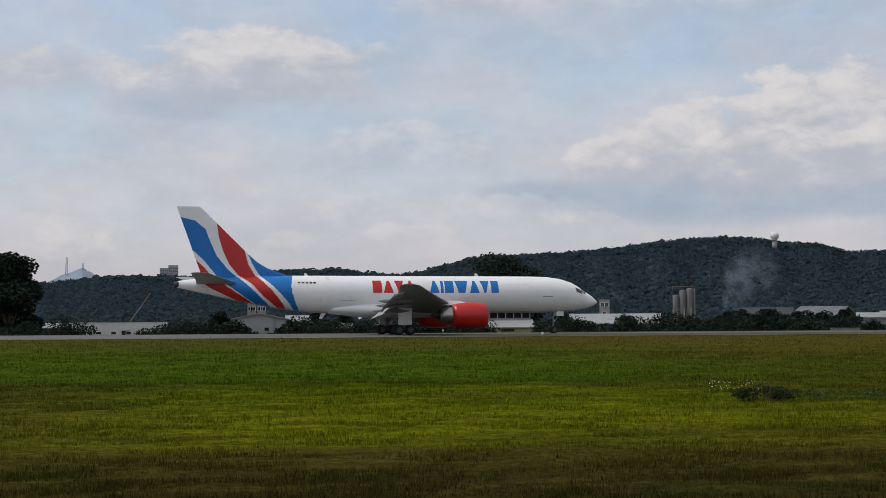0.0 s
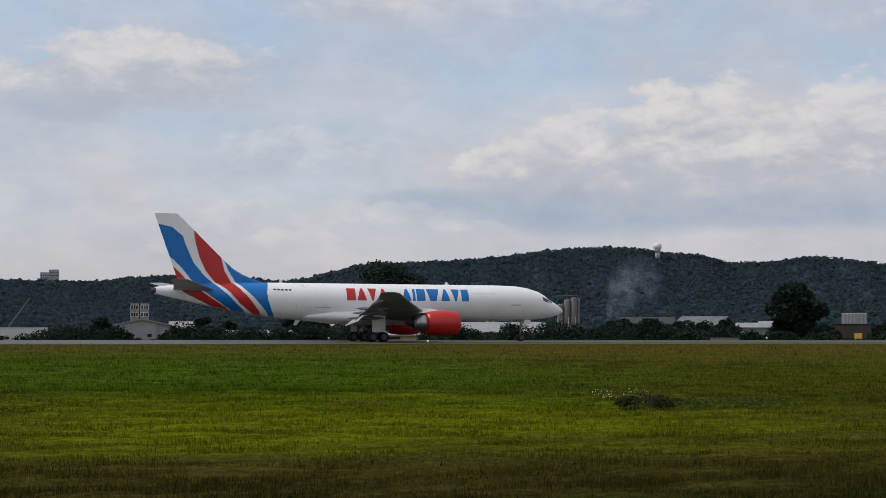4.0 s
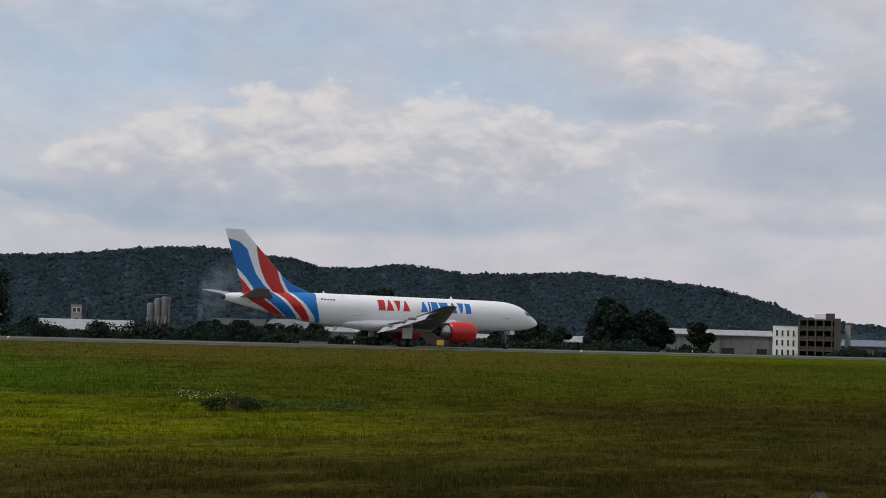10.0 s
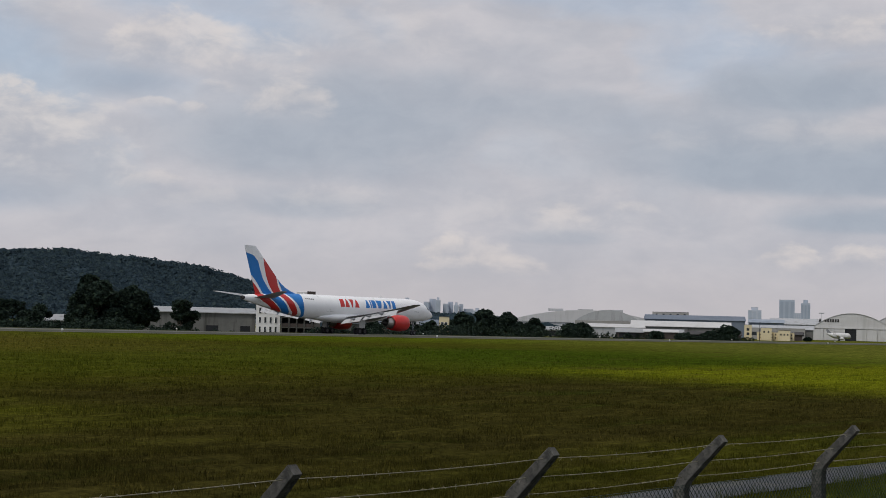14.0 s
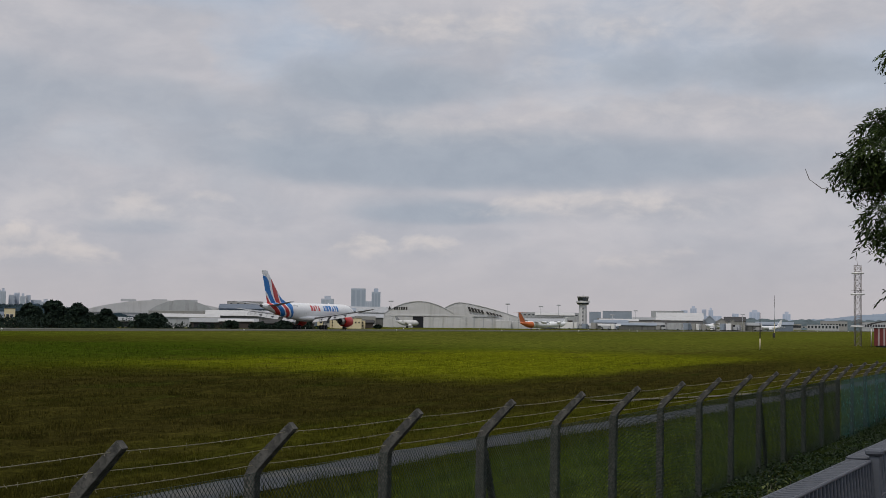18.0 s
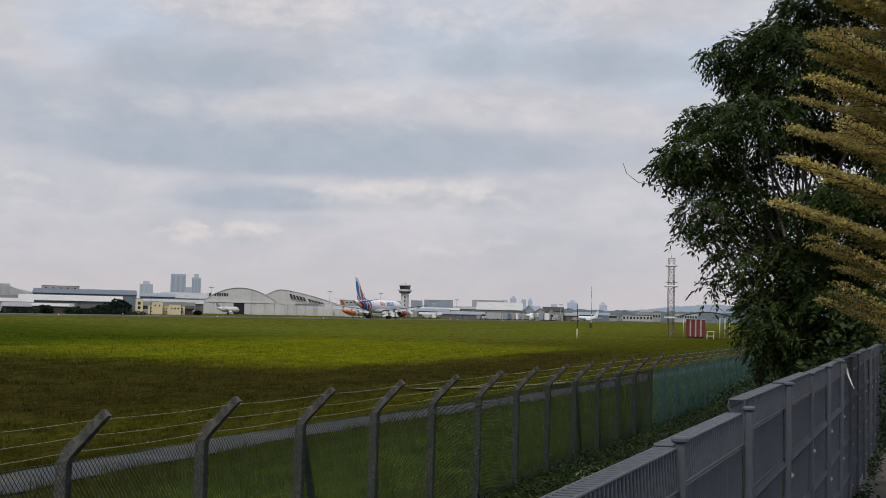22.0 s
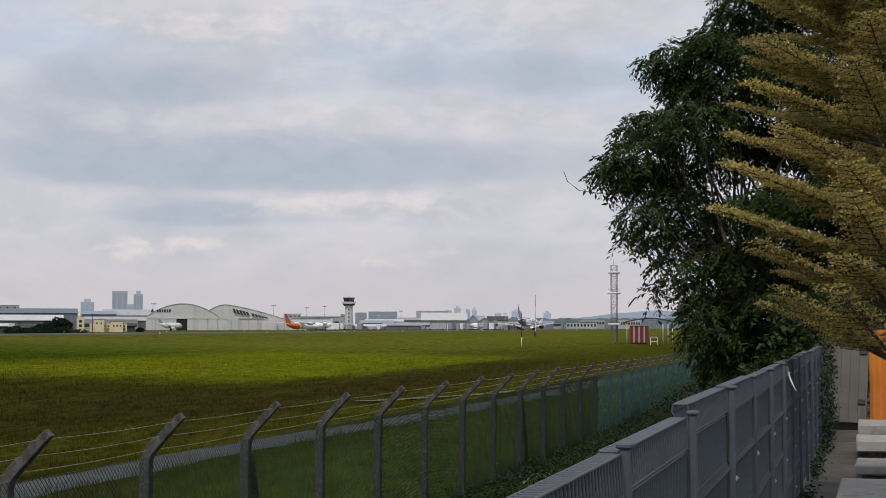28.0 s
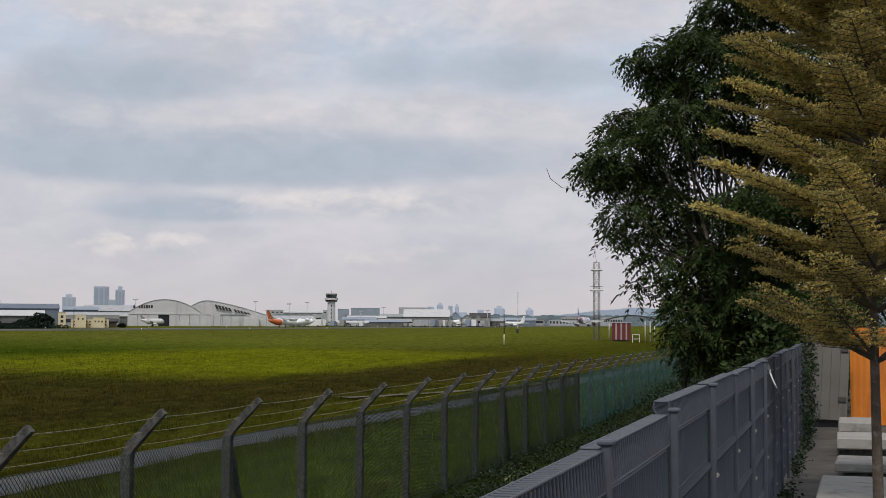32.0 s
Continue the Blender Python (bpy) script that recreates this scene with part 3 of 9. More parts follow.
def sheet(nx, ny):
    a = np.arange(nx * ny).reshape(ny, nx)
    return np.stack([a[:-1, :-1], a[:-1, 1:], a[1:, 1:], a[1:, :-1]], -1).reshape(-1, 4)


def hashed(ix, iy, k):
    h = np.sin(ix * 127.1 + iy * 311.7 + k * 74.7) * 43758.5453
    return h - np.floor(h)


def canopy(x, y, cell, seed=0.0):
    """Height of rounded tree crowns, one in each cell of the plan, with uneven sizes."""
    best = np.zeros_like(x)
    cx, cy = np.floor(x / cell), np.floor(y / cell)
    for i in (-1, 0, 1):
        for j in (-1, 0, 1):
            gx, gy = cx + i, cy + j
            px = (gx + 0.15 + 0.7 * hashed(gx, gy, 1 + seed)) * cell
            py = (gy + 0.15 + 0.7 * hashed(gx, gy, 2 + seed)) * cell
            r = cell * (0.55 + 0.5 * hashed(gx, gy, 3 + seed))
            q = np.clip(1 - ((x - px) ** 2 + (y - py) ** 2) / r**2, 0, 1)
            best = np.maximum(best, np.sqrt(q) * r * (0.6 + 0.6 * hashed(gx, gy, 4 + seed)))
    return best


# ---- ground ----
def ground_z(x, y):
    """Field below the camera's terrace, rising to the runway, lower land behind it."""
    x, y = np.asarray(x, float), np.asarray(y, float)
    far = np.interp(x, [250, 650], [-2.5, -0.4])
    z = np.interp(y, [-60, 0.95, 1.6, 5.5, 20, 60, 126, 128, 182], [-0.45, -0.45, -0.7, -2.0, -2.0, -1.35, -0.06, -0.02, -0.17])
    return np.where(y > 182, np.interp(y, [182, 186, 215], [0, 0, 1]) * (far + 0.17) - 0.17, z)


def road_y(x):
    """Middle of the service road, which bends towards the fence in the east."""
    return np.interp(x, [-200, 36, 43, 50, 56, 80, 120, 420], [17.0, 16.6, 16.3, 15.55, 15.0, 13.5, 11.7, 8.0])


def steps(*spans):
    out = []
    for a, b, n in spans:
        out += list(np.linspace(a, b, n, endpoint=False))
    return np.array(out + [spans[-1][1]])


def build_ground():
    gx = steps((-4800, -300, 20), (-300, -40, 40), (-40, 120, 320), (120, 400, 140), (400, 1200, 80), (1200, 4900, 30))
    gy = steps((-60, 0, 12), (0, 8, 20), (8, 60, 130), (60, 126, 90), (126, 130, 6), (130, 180, 10), (180, 220, 16), (220, 600, 12), (600, 4900, 20))
    X, Y = np.meshgrid(gx, gy)
    Z = ground_z(X, Y)
    lump = 0.05 * np.sin(X * 0.9 + 1.7 * np.sin(Y * 0.7)) * np.sin(Y * 1.3 + np.sin(X * 0.5)) + 0.06 * (hashed(np.round(X * 3), np.round(Y * 3), 5) - 0.5)
    Z = Z + np.where((Y > 9) & (Y < 124) & ((Y < road_y(X) - 1.4) | (Y > road_y(X) + 1.4)), lump, 0)
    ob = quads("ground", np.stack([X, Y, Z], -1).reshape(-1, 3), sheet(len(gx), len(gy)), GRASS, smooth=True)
    tagged(ob, "rough mown green and yellowing grass of the airfield", "grass field", kind="structure")


def strip(name, label, mat, x0, x1, y0, y1, lift, category, nx=120, slope=None):
    xs, ys = np.linspace(x0, x1, nx), np.linspace(y0, y1, 8)
    X, Y = np.meshgrid(xs, ys)
    if slope is not None:
        Y = Y + slope * X
    Z = ground_z(X, Y) + lift
    ob = quads(name, np.stack([X, Y, Z], -1).reshape(-1, 3), sheet(nx, 8), mat, smooth=True)
    return tagged(ob, label, category, kind="structure")


# ---- wooded hills ----
RIDGE = ((-16, 1.2), (-6, 1.40), (-3.7, 1.66), (-2.1, 1.66), (0.5, 1.66), (2.4, 1.88), (4.3, 1.92), (5.3, 1.92), (7.5, 1.68), (8.5, 1.82), (10.9, 2.45), (13.3, 2.50), (16.2, 2.70),
         (18.6, 3.0), (20.8, 3.08), (22.3, 2.92), (24.0, 2.74), (25.1, 2.42), (26.2, 2.48), (28.4, 2.68), (30.7, 2.36), (33.0, 2.42), (35.2, 2.56), (38.0, 2.32), (40.6, 2.04), (42.8, 1.44),
         (43.7, 1.02), (45.8, 0.78), (49.0, 0.50), (52.0, 0.38), (57.0, 0.2), (62, 0.1))


def forest_material():
    m = bpy.data.materials.new("haze_tinted_slope")
    t = nodes_of(m)
    tc = t.nodes.new("ShaderNodeTexCoord")
    v = tc.outputs["Object"]
    vor = node(t, "ShaderNodeTexVoronoi", Scale=0.11)
    link(t, v, vor.inputs["Vector"])
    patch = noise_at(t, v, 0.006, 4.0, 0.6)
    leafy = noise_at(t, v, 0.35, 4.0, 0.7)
    # foliage tones pushed towards blue: the hill's haze is part of the colour
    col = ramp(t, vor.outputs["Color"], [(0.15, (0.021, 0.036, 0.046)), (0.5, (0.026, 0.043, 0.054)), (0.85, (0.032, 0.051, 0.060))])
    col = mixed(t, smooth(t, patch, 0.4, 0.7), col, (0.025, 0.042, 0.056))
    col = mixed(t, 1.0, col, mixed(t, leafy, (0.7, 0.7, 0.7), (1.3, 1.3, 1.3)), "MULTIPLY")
    p = node(t, "ShaderNodeBsdfPrincipled", Roughness=0.9)
    p.inputs["Specular IOR Level"].default_value = 0.05
    link(t, col, p.inputs["Base Color"])
    b = node(t, "ShaderNodeBump", Strength=0.8, Distance=2.0)
    link(t, leafy, b.inputs["Height"])
    link(t, b.outputs[0], p.inputs["Normal"])
    o = t.nodes.new("ShaderNodeOutputMaterial")
    link(t, p.outputs[0], o.inputs[0])
    return m


HILLSIDE = forest_material()


def build_hill(name, label, ridge, d_toe, d_ridge, az0, az1, cell, tall, mat, step=0.09, rows=230, sink=0.0):
    az = np.arange(az0, az1, step)
    k = np.linspace(0, 1.18, rows)
    AZ, K = np.meshgrid(az, k)
    el = np.interp(AZ, *zip(*ridge))
    wob = 0.10 * np.sin(AZ * 0.9 + 1.0) + 0.06 * np.sin(AZ * 2.3)
    D = d_toe + (d_ridge * (1 + 0.3 * wob) - d_toe) * K
    top = EYE_Z + d_ridge * (1 + 0.3 * wob) * np.tan(np.radians(el)) - tall * 0.75 - sink
    face = np.clip(K, 0, 1)
    rise = face ** 1.15 * (1 + 0.10 * np.sin(AZ * 3.1 + 4 * K) * face * (1 - face) * 4) - np.clip(K - 1, 0, 1) * 1.2
    Z = -2.5 + (top + 2.5) * rise
    X, Y = D * np.sin(np.radians(AZ)), D * np.cos(np.radians(AZ))
    foot = np.clip(K / 0.012, 0, 1)
    Z = Z - 1.5 * (1 - foot) + foot * canopy(X, Y, cell) * tall / cell + 0.35 * foot * canopy(X, Y, cell * 0.37, 9.0) * tall / cell
    # single crowns that stand above the skyline
    odd = (hashed(np.floor(X / cell), np.floor(Y / cell), 7.0) > 0.93) & (K > 0.9) & (K < 1.05)
    Z = Z + np.where(odd, tall * 0.5, 0)
    ob = quads(name, np.stack([X, Y, Z], -1).reshape(-1, 3), sheet(len(az), rows), mat, smooth=False)
    return tagged(ob, label, "wooded hill", kind="stuff")


def build_crowns(name, label, ridge, d_toe, d_ridge, az0, az1, count, seed):
    """Ragged tree crowns over the slope of a hill, each a bunch of leaf masses on a dome."""
    rng = np.random.default_rng(seed)
    AZ, K = rng.uniform(az0, az1, count), rng.uniform(0.0, 1.02, count)
    K = np.where(rng.uniform(0, 1, count) < 0.16, rng.uniform(0.94, 1.02, count), K)
    el = np.interp(AZ, *zip(*ridge))
    wob = 0.10 * np.sin(AZ * 0.9 + 1.0) + 0.06 * np.sin(AZ * 2.3)
    D = d_toe + (d_ridge * (1 + 0.3 * wob) - d_toe) * K
    top = EYE_Z + d_ridge * (1 + 0.3 * wob) * np.tan(np.radians(el)) - 2.0
    face = np.clip(K, 0, 1)
    rise = face ** 1.15 * (1 + 0.10 * np.sin(AZ * 3.1 + 4 * K) * face * (1 - face) * 4) - np.clip(K - 1, 0, 1) * 1.2
    Z = -2.5 + (top + 2.5) * rise
    r = rng.uniform(2.0, 4.6, count) * rng.choice((0.8, 1.0, 1.35), count) * np.where(K > 0.93, 1.35, 1.0)
    base = np.stack([D * np.sin(np.radians(AZ)), D * np.cos(np.radians(AZ)), Z], -1)
    bunches = 9
    d = rng.normal(size=(count, bunches, 3))
    d[:, :, 2] = np.abs(d[:, :, 2])
    d /= np.linalg.norm(d, axis=2, keepdims=True)
    mid = base[:, None] + d * (r[:, None, None] * np.array((1.0, 1.0, 0.75)) * rng.uniform(0.55, 1.05, (count, bunches, 1)))
    # each mass is a ragged five-sided scrap turned outwards from the crown
    d = (d + rng.normal(size=d.shape) * 0.42 + np.array((0, -0.25, 0.45))).reshape(-1, 3)
    mid = mid.reshape(-1, 3)
    d /= np.linalg.norm(d, axis=1, keepdims=True)
    s = np.cross(d, (0.31, 0.17, 0.93))
    s /= np.linalg.norm(s, axis=1, keepdims=True) + 1e-9
    u = np.cross(s, d)
    size = np.repeat(r, bunches)[:, None] * rng.uniform(0.22, 0.50, (len(mid), 1))
    v = np.stack([mid + s * (math.cos(a) * size * rng.uniform(0.5, 1.2, (len(mid), 1))) + u * (math.sin(a) * size * rng.uniform(0.5, 1.2, (len(mid), 1))) + d * (size * rng.uniform(-0.2, 0.2, (len(mid), 1))) for a in (0.0, 1.26, 2.51, 3.77, 5.03)], 1)
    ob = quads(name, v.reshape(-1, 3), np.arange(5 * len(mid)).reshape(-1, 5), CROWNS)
    return tagged(ob, label, "woodland", kind="stuff")


# crowns hold the slope's blue haze in their own colour
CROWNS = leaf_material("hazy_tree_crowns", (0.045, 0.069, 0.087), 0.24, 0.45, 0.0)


# ---- trees ----
def leaf_cards(rng, centres, size, flat=0.3, slim=0.5, droop=0.0):
    """Small bent leaves, two triangles each, at the given points."""
    n = len(centres)
    d = rng.normal(size=(n, 3))
    d[:, 2] = d[:, 2] * flat - droop
    d /= np.linalg.norm(d, axis=1, keepdims=True) + 1e-9
    up = rng.normal(size=(n, 3)) * 0.6 + (0, 0, 1)
    s = np.cross(d, up)
    s /= np.linalg.norm(s, axis=1, keepdims=True) + 1e-9
    nrm = np.cross(s, d)
    L = size * rng.uniform(0.6, 1.3, (n, 1))
    w = L * slim
    a = centres - d * L / 2
    b = centres + s * w / 2 + nrm * L * 0.08
    c = centres + d * L / 2 - nrm * L * 0.1
    e = centres - s * w / 2 + nrm * L * 0.08
    v = np.stack([a, b, c, e], 1).reshape(-1, 3)
    f = np.arange(4 * n).reshape(-1, 4)
    return v, f


def crown_points(rng, clumps, per, spread):
    """Leaf centres gathered round the clumps' middles, thicker on their shells."""
    pts = []
    for c, r in clumps:
        d = rng.normal(size=(per, 3))
        d /= np.linalg.norm(d, axis=1, keepdims=True)
        k = rng.uniform(0.35, 1.0, (per, 1)) ** 0.5
        pts.append(np.array(c) + d * k * np.array(r) * spread)
    return np.concatenate(pts)


def limb(sh, rng, a, b, r0, r1, bends=3, sides=6):
    a, b = Vector(a), Vector(b)
    pts = [a.lerp(b, k / bends) + (Vector(rng.normal(size=3)) * (b - a).length * 0.05 if 0 < k < bends else Vector()) for k in range(bends + 1)]
    for k in range(bends):
        sh.rod(pts[k], pts[k + 1], r0 + (r1 - r0) * k / bends, r0 + (r1 - r0) * (k + 1) / bends, sides, caps=False)


def field_tree(label, x, y, tall, wide, seed, leaf=0.9, count=26, per=170, low=0.12, group="trees beyond the runway", mat=None):
    """A broad tree with a crown of many leaf clumps on branching limbs."""
    rng = np.random.default_rng(seed)
    base = float(ground_z(x, y)) - 0.1
    ob = thing("tree", label, "tree", group, pose(x, y, base))
    trunk = Shape()
    fork = tall * max(low, 0.12) + 0.6
    limb(trunk, rng, (0, 0, -0.2), (0, 0, fork), wide * 0.05, wide * 0.035, 3, 8)
    clumps = []
    for k in range(count):
        a = rng.uniform(0, math.tau)
        h = rng.uniform(low, 0.94)
        belly = math.sin(math.pi * min(1, max(0.06, (h - low * 0.6) / (1.04 - low * 0.6))) ** 0.75)
        r = wide * 0.5 * belly * rng.uniform(0.4, 1.0)
        c = (math.cos(a) * r, math.sin(a) * r, tall * h)
        s = wide * rng.uniform(0.11, 0.19)
        clumps.append((c, (s, s, s * 0.75)))
        if k % 2 == 0:
            limb(trunk, rng, (0, 0, fork * rng.uniform(0.6, 1.0)), c, wide * 0.02, wide * 0.006)
    part("trunk", trunk, BARK, ob)
    v, f = leaf_cards(rng, crown_points(rng, clumps, per, 1.15), leaf, 0.6, 0.7)
    crown = quads("crown", v, f, mat or LEAF_FAR, ob)
    tagged(crown, kind="stuff")
    return ob


def thicket(name, label, x0, y0, x1, y1, tall, seed, leaf=0.8, n=14, per=130, mat=None, deep=3.0, category="bushes"):
    """A row of bushes grown together between two points of the plan."""
    rng = np.random.default_rng(seed)
    clumps = []
    for k in range(n):
        s = (k + rng.uniform(0, 1)) / n
        x, y = x0 + (x1 - x0) * s, y0 + (y1 - y0) * s + rng.uniform(-deep, deep) * 0.5
        h = tall * rng.uniform(0.45, 1.0)
        w = max(math.hypot(x1 - x0, y1 - y0) / n * 0.9, tall * 0.35)
        clumps.append(((x, y, float(ground_z(x, y)) + h * 0.48), (w, w, h * 0.5)))
    v, f = leaf_cards(rng, crown_points(rng, clumps, per, 1.0), leaf, 0.6, 0.7)
    keep = v[:, 2].reshape(-1, 4).min(1) > ground_z(v[::4, 0], v[::4, 1]) - 0.3
    ob = quads(name, v.reshape(-1, 4, 3)[keep].reshape(-1, 3), np.arange(4 * keep.sum()).reshape(-1, 4), mat or LEAF_FAR)
    return tagged(ob, label, category, kind="stuff")


# ---- the airliner ----
def curve(points):
    xs, ys = zip(*points)
    return lambda v: float(np.interp(v, xs, ys))


# edges of the tail's colour bands: height, station (from the main gear, forward)
LOW_BANDS = [
    curve([(2.75, -14.9), (3.3, -16.4), (4.2, -18.4), (5.1, -20.3), (6.2, -21.5), (6.6, -23.0)]),
    curve([(2.9, -14.8), (4.2, -16.9), (5.1, -18.3), (6.0, -19.6), (7.05, -20.5), (7.95, -21.45), (8.3, -21.9), (9.0, -22.5)]),
    curve([(2.7, -14.1), (3.9, -16.3), (5.1, -18.0), (6.0, -19.1), (7.85, -20.6), (8.9, -21.7), (9.3, -22.3)]),
    curve([(2.6, -13.2), (3.75, -14.6), (4.9, -15.8), (6.05, -17.1), (7.05, -18.2), (8.35, -19.3), (10.0, -20.05), (11.2, -20.5), (12.1, -21.6), (12.55, -23.6)]),
]
HIGH_BANDS = [
    curve([(2.6, -12.6), (4.1, -14.6), (5.4, -15.8), (6.3, -17.0), (7.5, -18.0), (8.95, -18.7), (10.4, -19.1), (11.75, -19.3)]),
    curve([(2.4, -11.8), (3.4, -12.6), (4.9, -13.85), (6.25, -15.2), (7.55, -16.0), (8.95, -16.35), (11.7, -16.5)]),
    curve([(2.2, -10.8), (3.4, -11.9), (5.0, -13.4), (6.2, -14.7), (7.65, -15.6), (8.5, -15.95), (8.6, -10.0)]),
    curve([(2.2, -10.4), (3.3, -11.15), (4.5, -11.65), (5.4, -11.7), (6.4, -11.4)]),
]
BANDS = LOW_BANDS + HIGH_BANDS


def tail_paint(x, z, fin):
    """0 white, 1 blue, 2 red at a station and height."""
    edges = [b(z) for b in BANDS]
    if fin:
        edges[0], edges[7] = -99, 99
        if z > 8.95:
            edges[1] = edges[2] = -99
        if z > 12.55:
            return 0
        if z > 8.95:
            edges[5] = edges[6] = 99
        if z > 11.75:
            edges[4] = 99
    if x < edges[0] or x >= edges[7]:
        return 0
    return (0, 2, 0, 1, 0, 2, 0, 1)[sum(x >= e for e in edges) - 1 + 1] if x >= edges[0] else 0


NOSE_TOP = curve([(-23.4, 5.75), (-22, 5.95), (-18, 6.22), (-14, 6.34), (-10, 6.36), (15.5, 6.36), (17.5, 6.30), (19, 6.10), (20.3, 5.72), (21.2, 5.25), (21.9, 4.72), (22.6, 4.35), (23.2, 3.95), (23.5, 3.65), (23.6, 3.45)])
NOSE_LOW = curve([(-23.4, 5.05), (-22, 4.72), (-19, 4.05), (-16, 3.42), (-13, 2.86), (-10, 2.46), (-7.5, 2.33), (16, 2.33), (18.5, 2.38), (20.5, 2.52), (22, 2.75), (23, 3.05), (23.45, 3.3), (23.6, 3.42)])
NOSE_WIDE = curve([(-23.4, 0.22), (-22, 0.55), (-19, 1.08), (-16, 1.5), (-13, 1.76), (-10, 1.87), (-8, 1.88), (16, 1.88), (18, 1.82), (19.5, 1.68), (21, 1.38), (22, 1.08), (23, 0.55), (23.45, 0.2), (23.6, 0.02)])


def build_fuselage():
    sh = Shape()
    xs = list(np.arange(-23.4, -9.9, 0.07)) + list(np.arange(-9.7, 16, 0.8)) + list(np.arange(16, 23.2, 0.2)) + [23.3, 23.45, 23.55, 23.6]
    n = 96
    rings = []
    for x in xs:
        hi, lo, w = NOSE_TOP(x), NOSE_LOW(x), NOSE_WIDE(x)
        c, r = (hi + lo) / 2, (hi - lo) / 2
        rings.append([(x, math.sin(k * math.tau / n) * w, c + math.cos(k * math.tau / n) * r) for k in range(n)])
    v = [p for r in rings for p in r]
    faces, idx = [], []
    for a in range(len(xs) - 1):
        for j in range(n):
            faces.append((a * n + j, (a + 1) * n + j, (a + 1) * n + (j + 1) % n, a * n + (j + 1) % n))
            x = (xs[a] + xs[a + 1]) / 2
            z = (rings[a][j][2] + rings[a][(j + 1) % n][2]) / 2
            mat = tail_paint(x, z, False) if x < -10 else 0
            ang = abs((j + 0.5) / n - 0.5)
            # a strip along the underside takes the greyer, stained paint
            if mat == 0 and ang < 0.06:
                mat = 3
            idx.append(mat)
    sh.v, sh.f, sh.i, sh.smooth = v, faces, idx, [True] * len(faces)
    sh.add(rings[0], [tuple(range(n))], 0)
    return sh


def airfoil_ring(le, chord, thick, y, z, twist=0.0, n=14):
    """Section in the x-z plane: nose forward at le, tail chord behind."""
    out = []
    for k in range(n):
        a = k * math.tau / n
        s = 0.5 + 0.5 * math.cos(a)
        t = thick * chord * 0.5 * math.sin(a) * (0.35 + 0.65 * math.sqrt(max(0, s)) if s < 0.7 else 1.0) * (0.6 + 0.4 * min(1, s * 2))
        out.append((le - chord * (1 - s), y, z + t + twist * (1 - s)))
    return out


def build_fin():
    sh = Shape()
    zs = np.arange(6.0, 13.57, 0.06)
    lead = curve([(6.0, -11.2), (6.4, -11.9), (6.75, -13.0), (7.2, -14.1), (7.8, -15.1), (8.6, -16.0), (13.56, -21.05)])
    trail = curve([(6.0, -20.8), (13.56, -23.5)])
    m = 120
    for side in (1, -1):
        v, f, idx = [], [], []
        for z in zs:
            for k in range(m + 1):
                s = k / m
                x = lead(z) + (trail(z) - lead(z)) * s
                t = 0.30 * (1 - (z - 6) / 11) * (math.sin(math.pi * min(1, s * 1.02 + 0.001)) ** 0.6) * (0.45 + 0.55 * (1 - s))
                if x > -14.0:
                    t = min(t, 0.12)
                v.append((x, side * max(t, 0.004), z))
        for a in range(len(zs) - 1):
            for k in range(m):
                q = (a * (m + 1) + k, a * (m + 1) + k + 1, (a + 1) * (m + 1) + k + 1, (a + 1) * (m + 1) + k)
                f.append(q if side > 0 else q[::-1])
                idx.append(tail_paint((v[q[0]][0] + v[q[1]][0]) / 2, (v[q[0]][2] + v[q[2]][2]) / 2, True))
        n = len(sh.v)
        sh.v += v
        sh.f += [tuple(n + k for k in q) for q in f]
        sh.i += idx
        sh.smooth += [True] * len(f)
    n = len(zs) * (m + 1)
    top = (len(zs) - 1) * (m + 1)
    sh.add([sh.v[top + k] for k in range(m + 1)] + [sh.v[n + top + k] for k in range(m + 1)], [(k, k + 1, m + 2 + k, m + 1 + k) for k in range(m)], 0)
    return sh


def wing_shape(side, stations, mat=0):
    """stations: y, leading edge, chord, height, thickness."""
    sh = Shape()
    rings = [airfoil_ring(le, ch, th, side * y, z, 0.0, 18) for y, le, ch, z, th in stations]
    if side > 0:
        rings = [r[::-1] for r in rings]
    sh.loft(rings, mat)
    return sh


def lathe_x(sh, profile, y, z, mat=0, n=28, caps=False):
    """Turns (x, radius) pairs round an axis along x."""
    rings = [[(x, y + math.sin(-k * math.tau / n) * r, z + math.cos(k * math.tau / n) * r) for k in range(n)] for x, r in profile]
    sh.loft(rings, mat, caps=caps)
    return sh


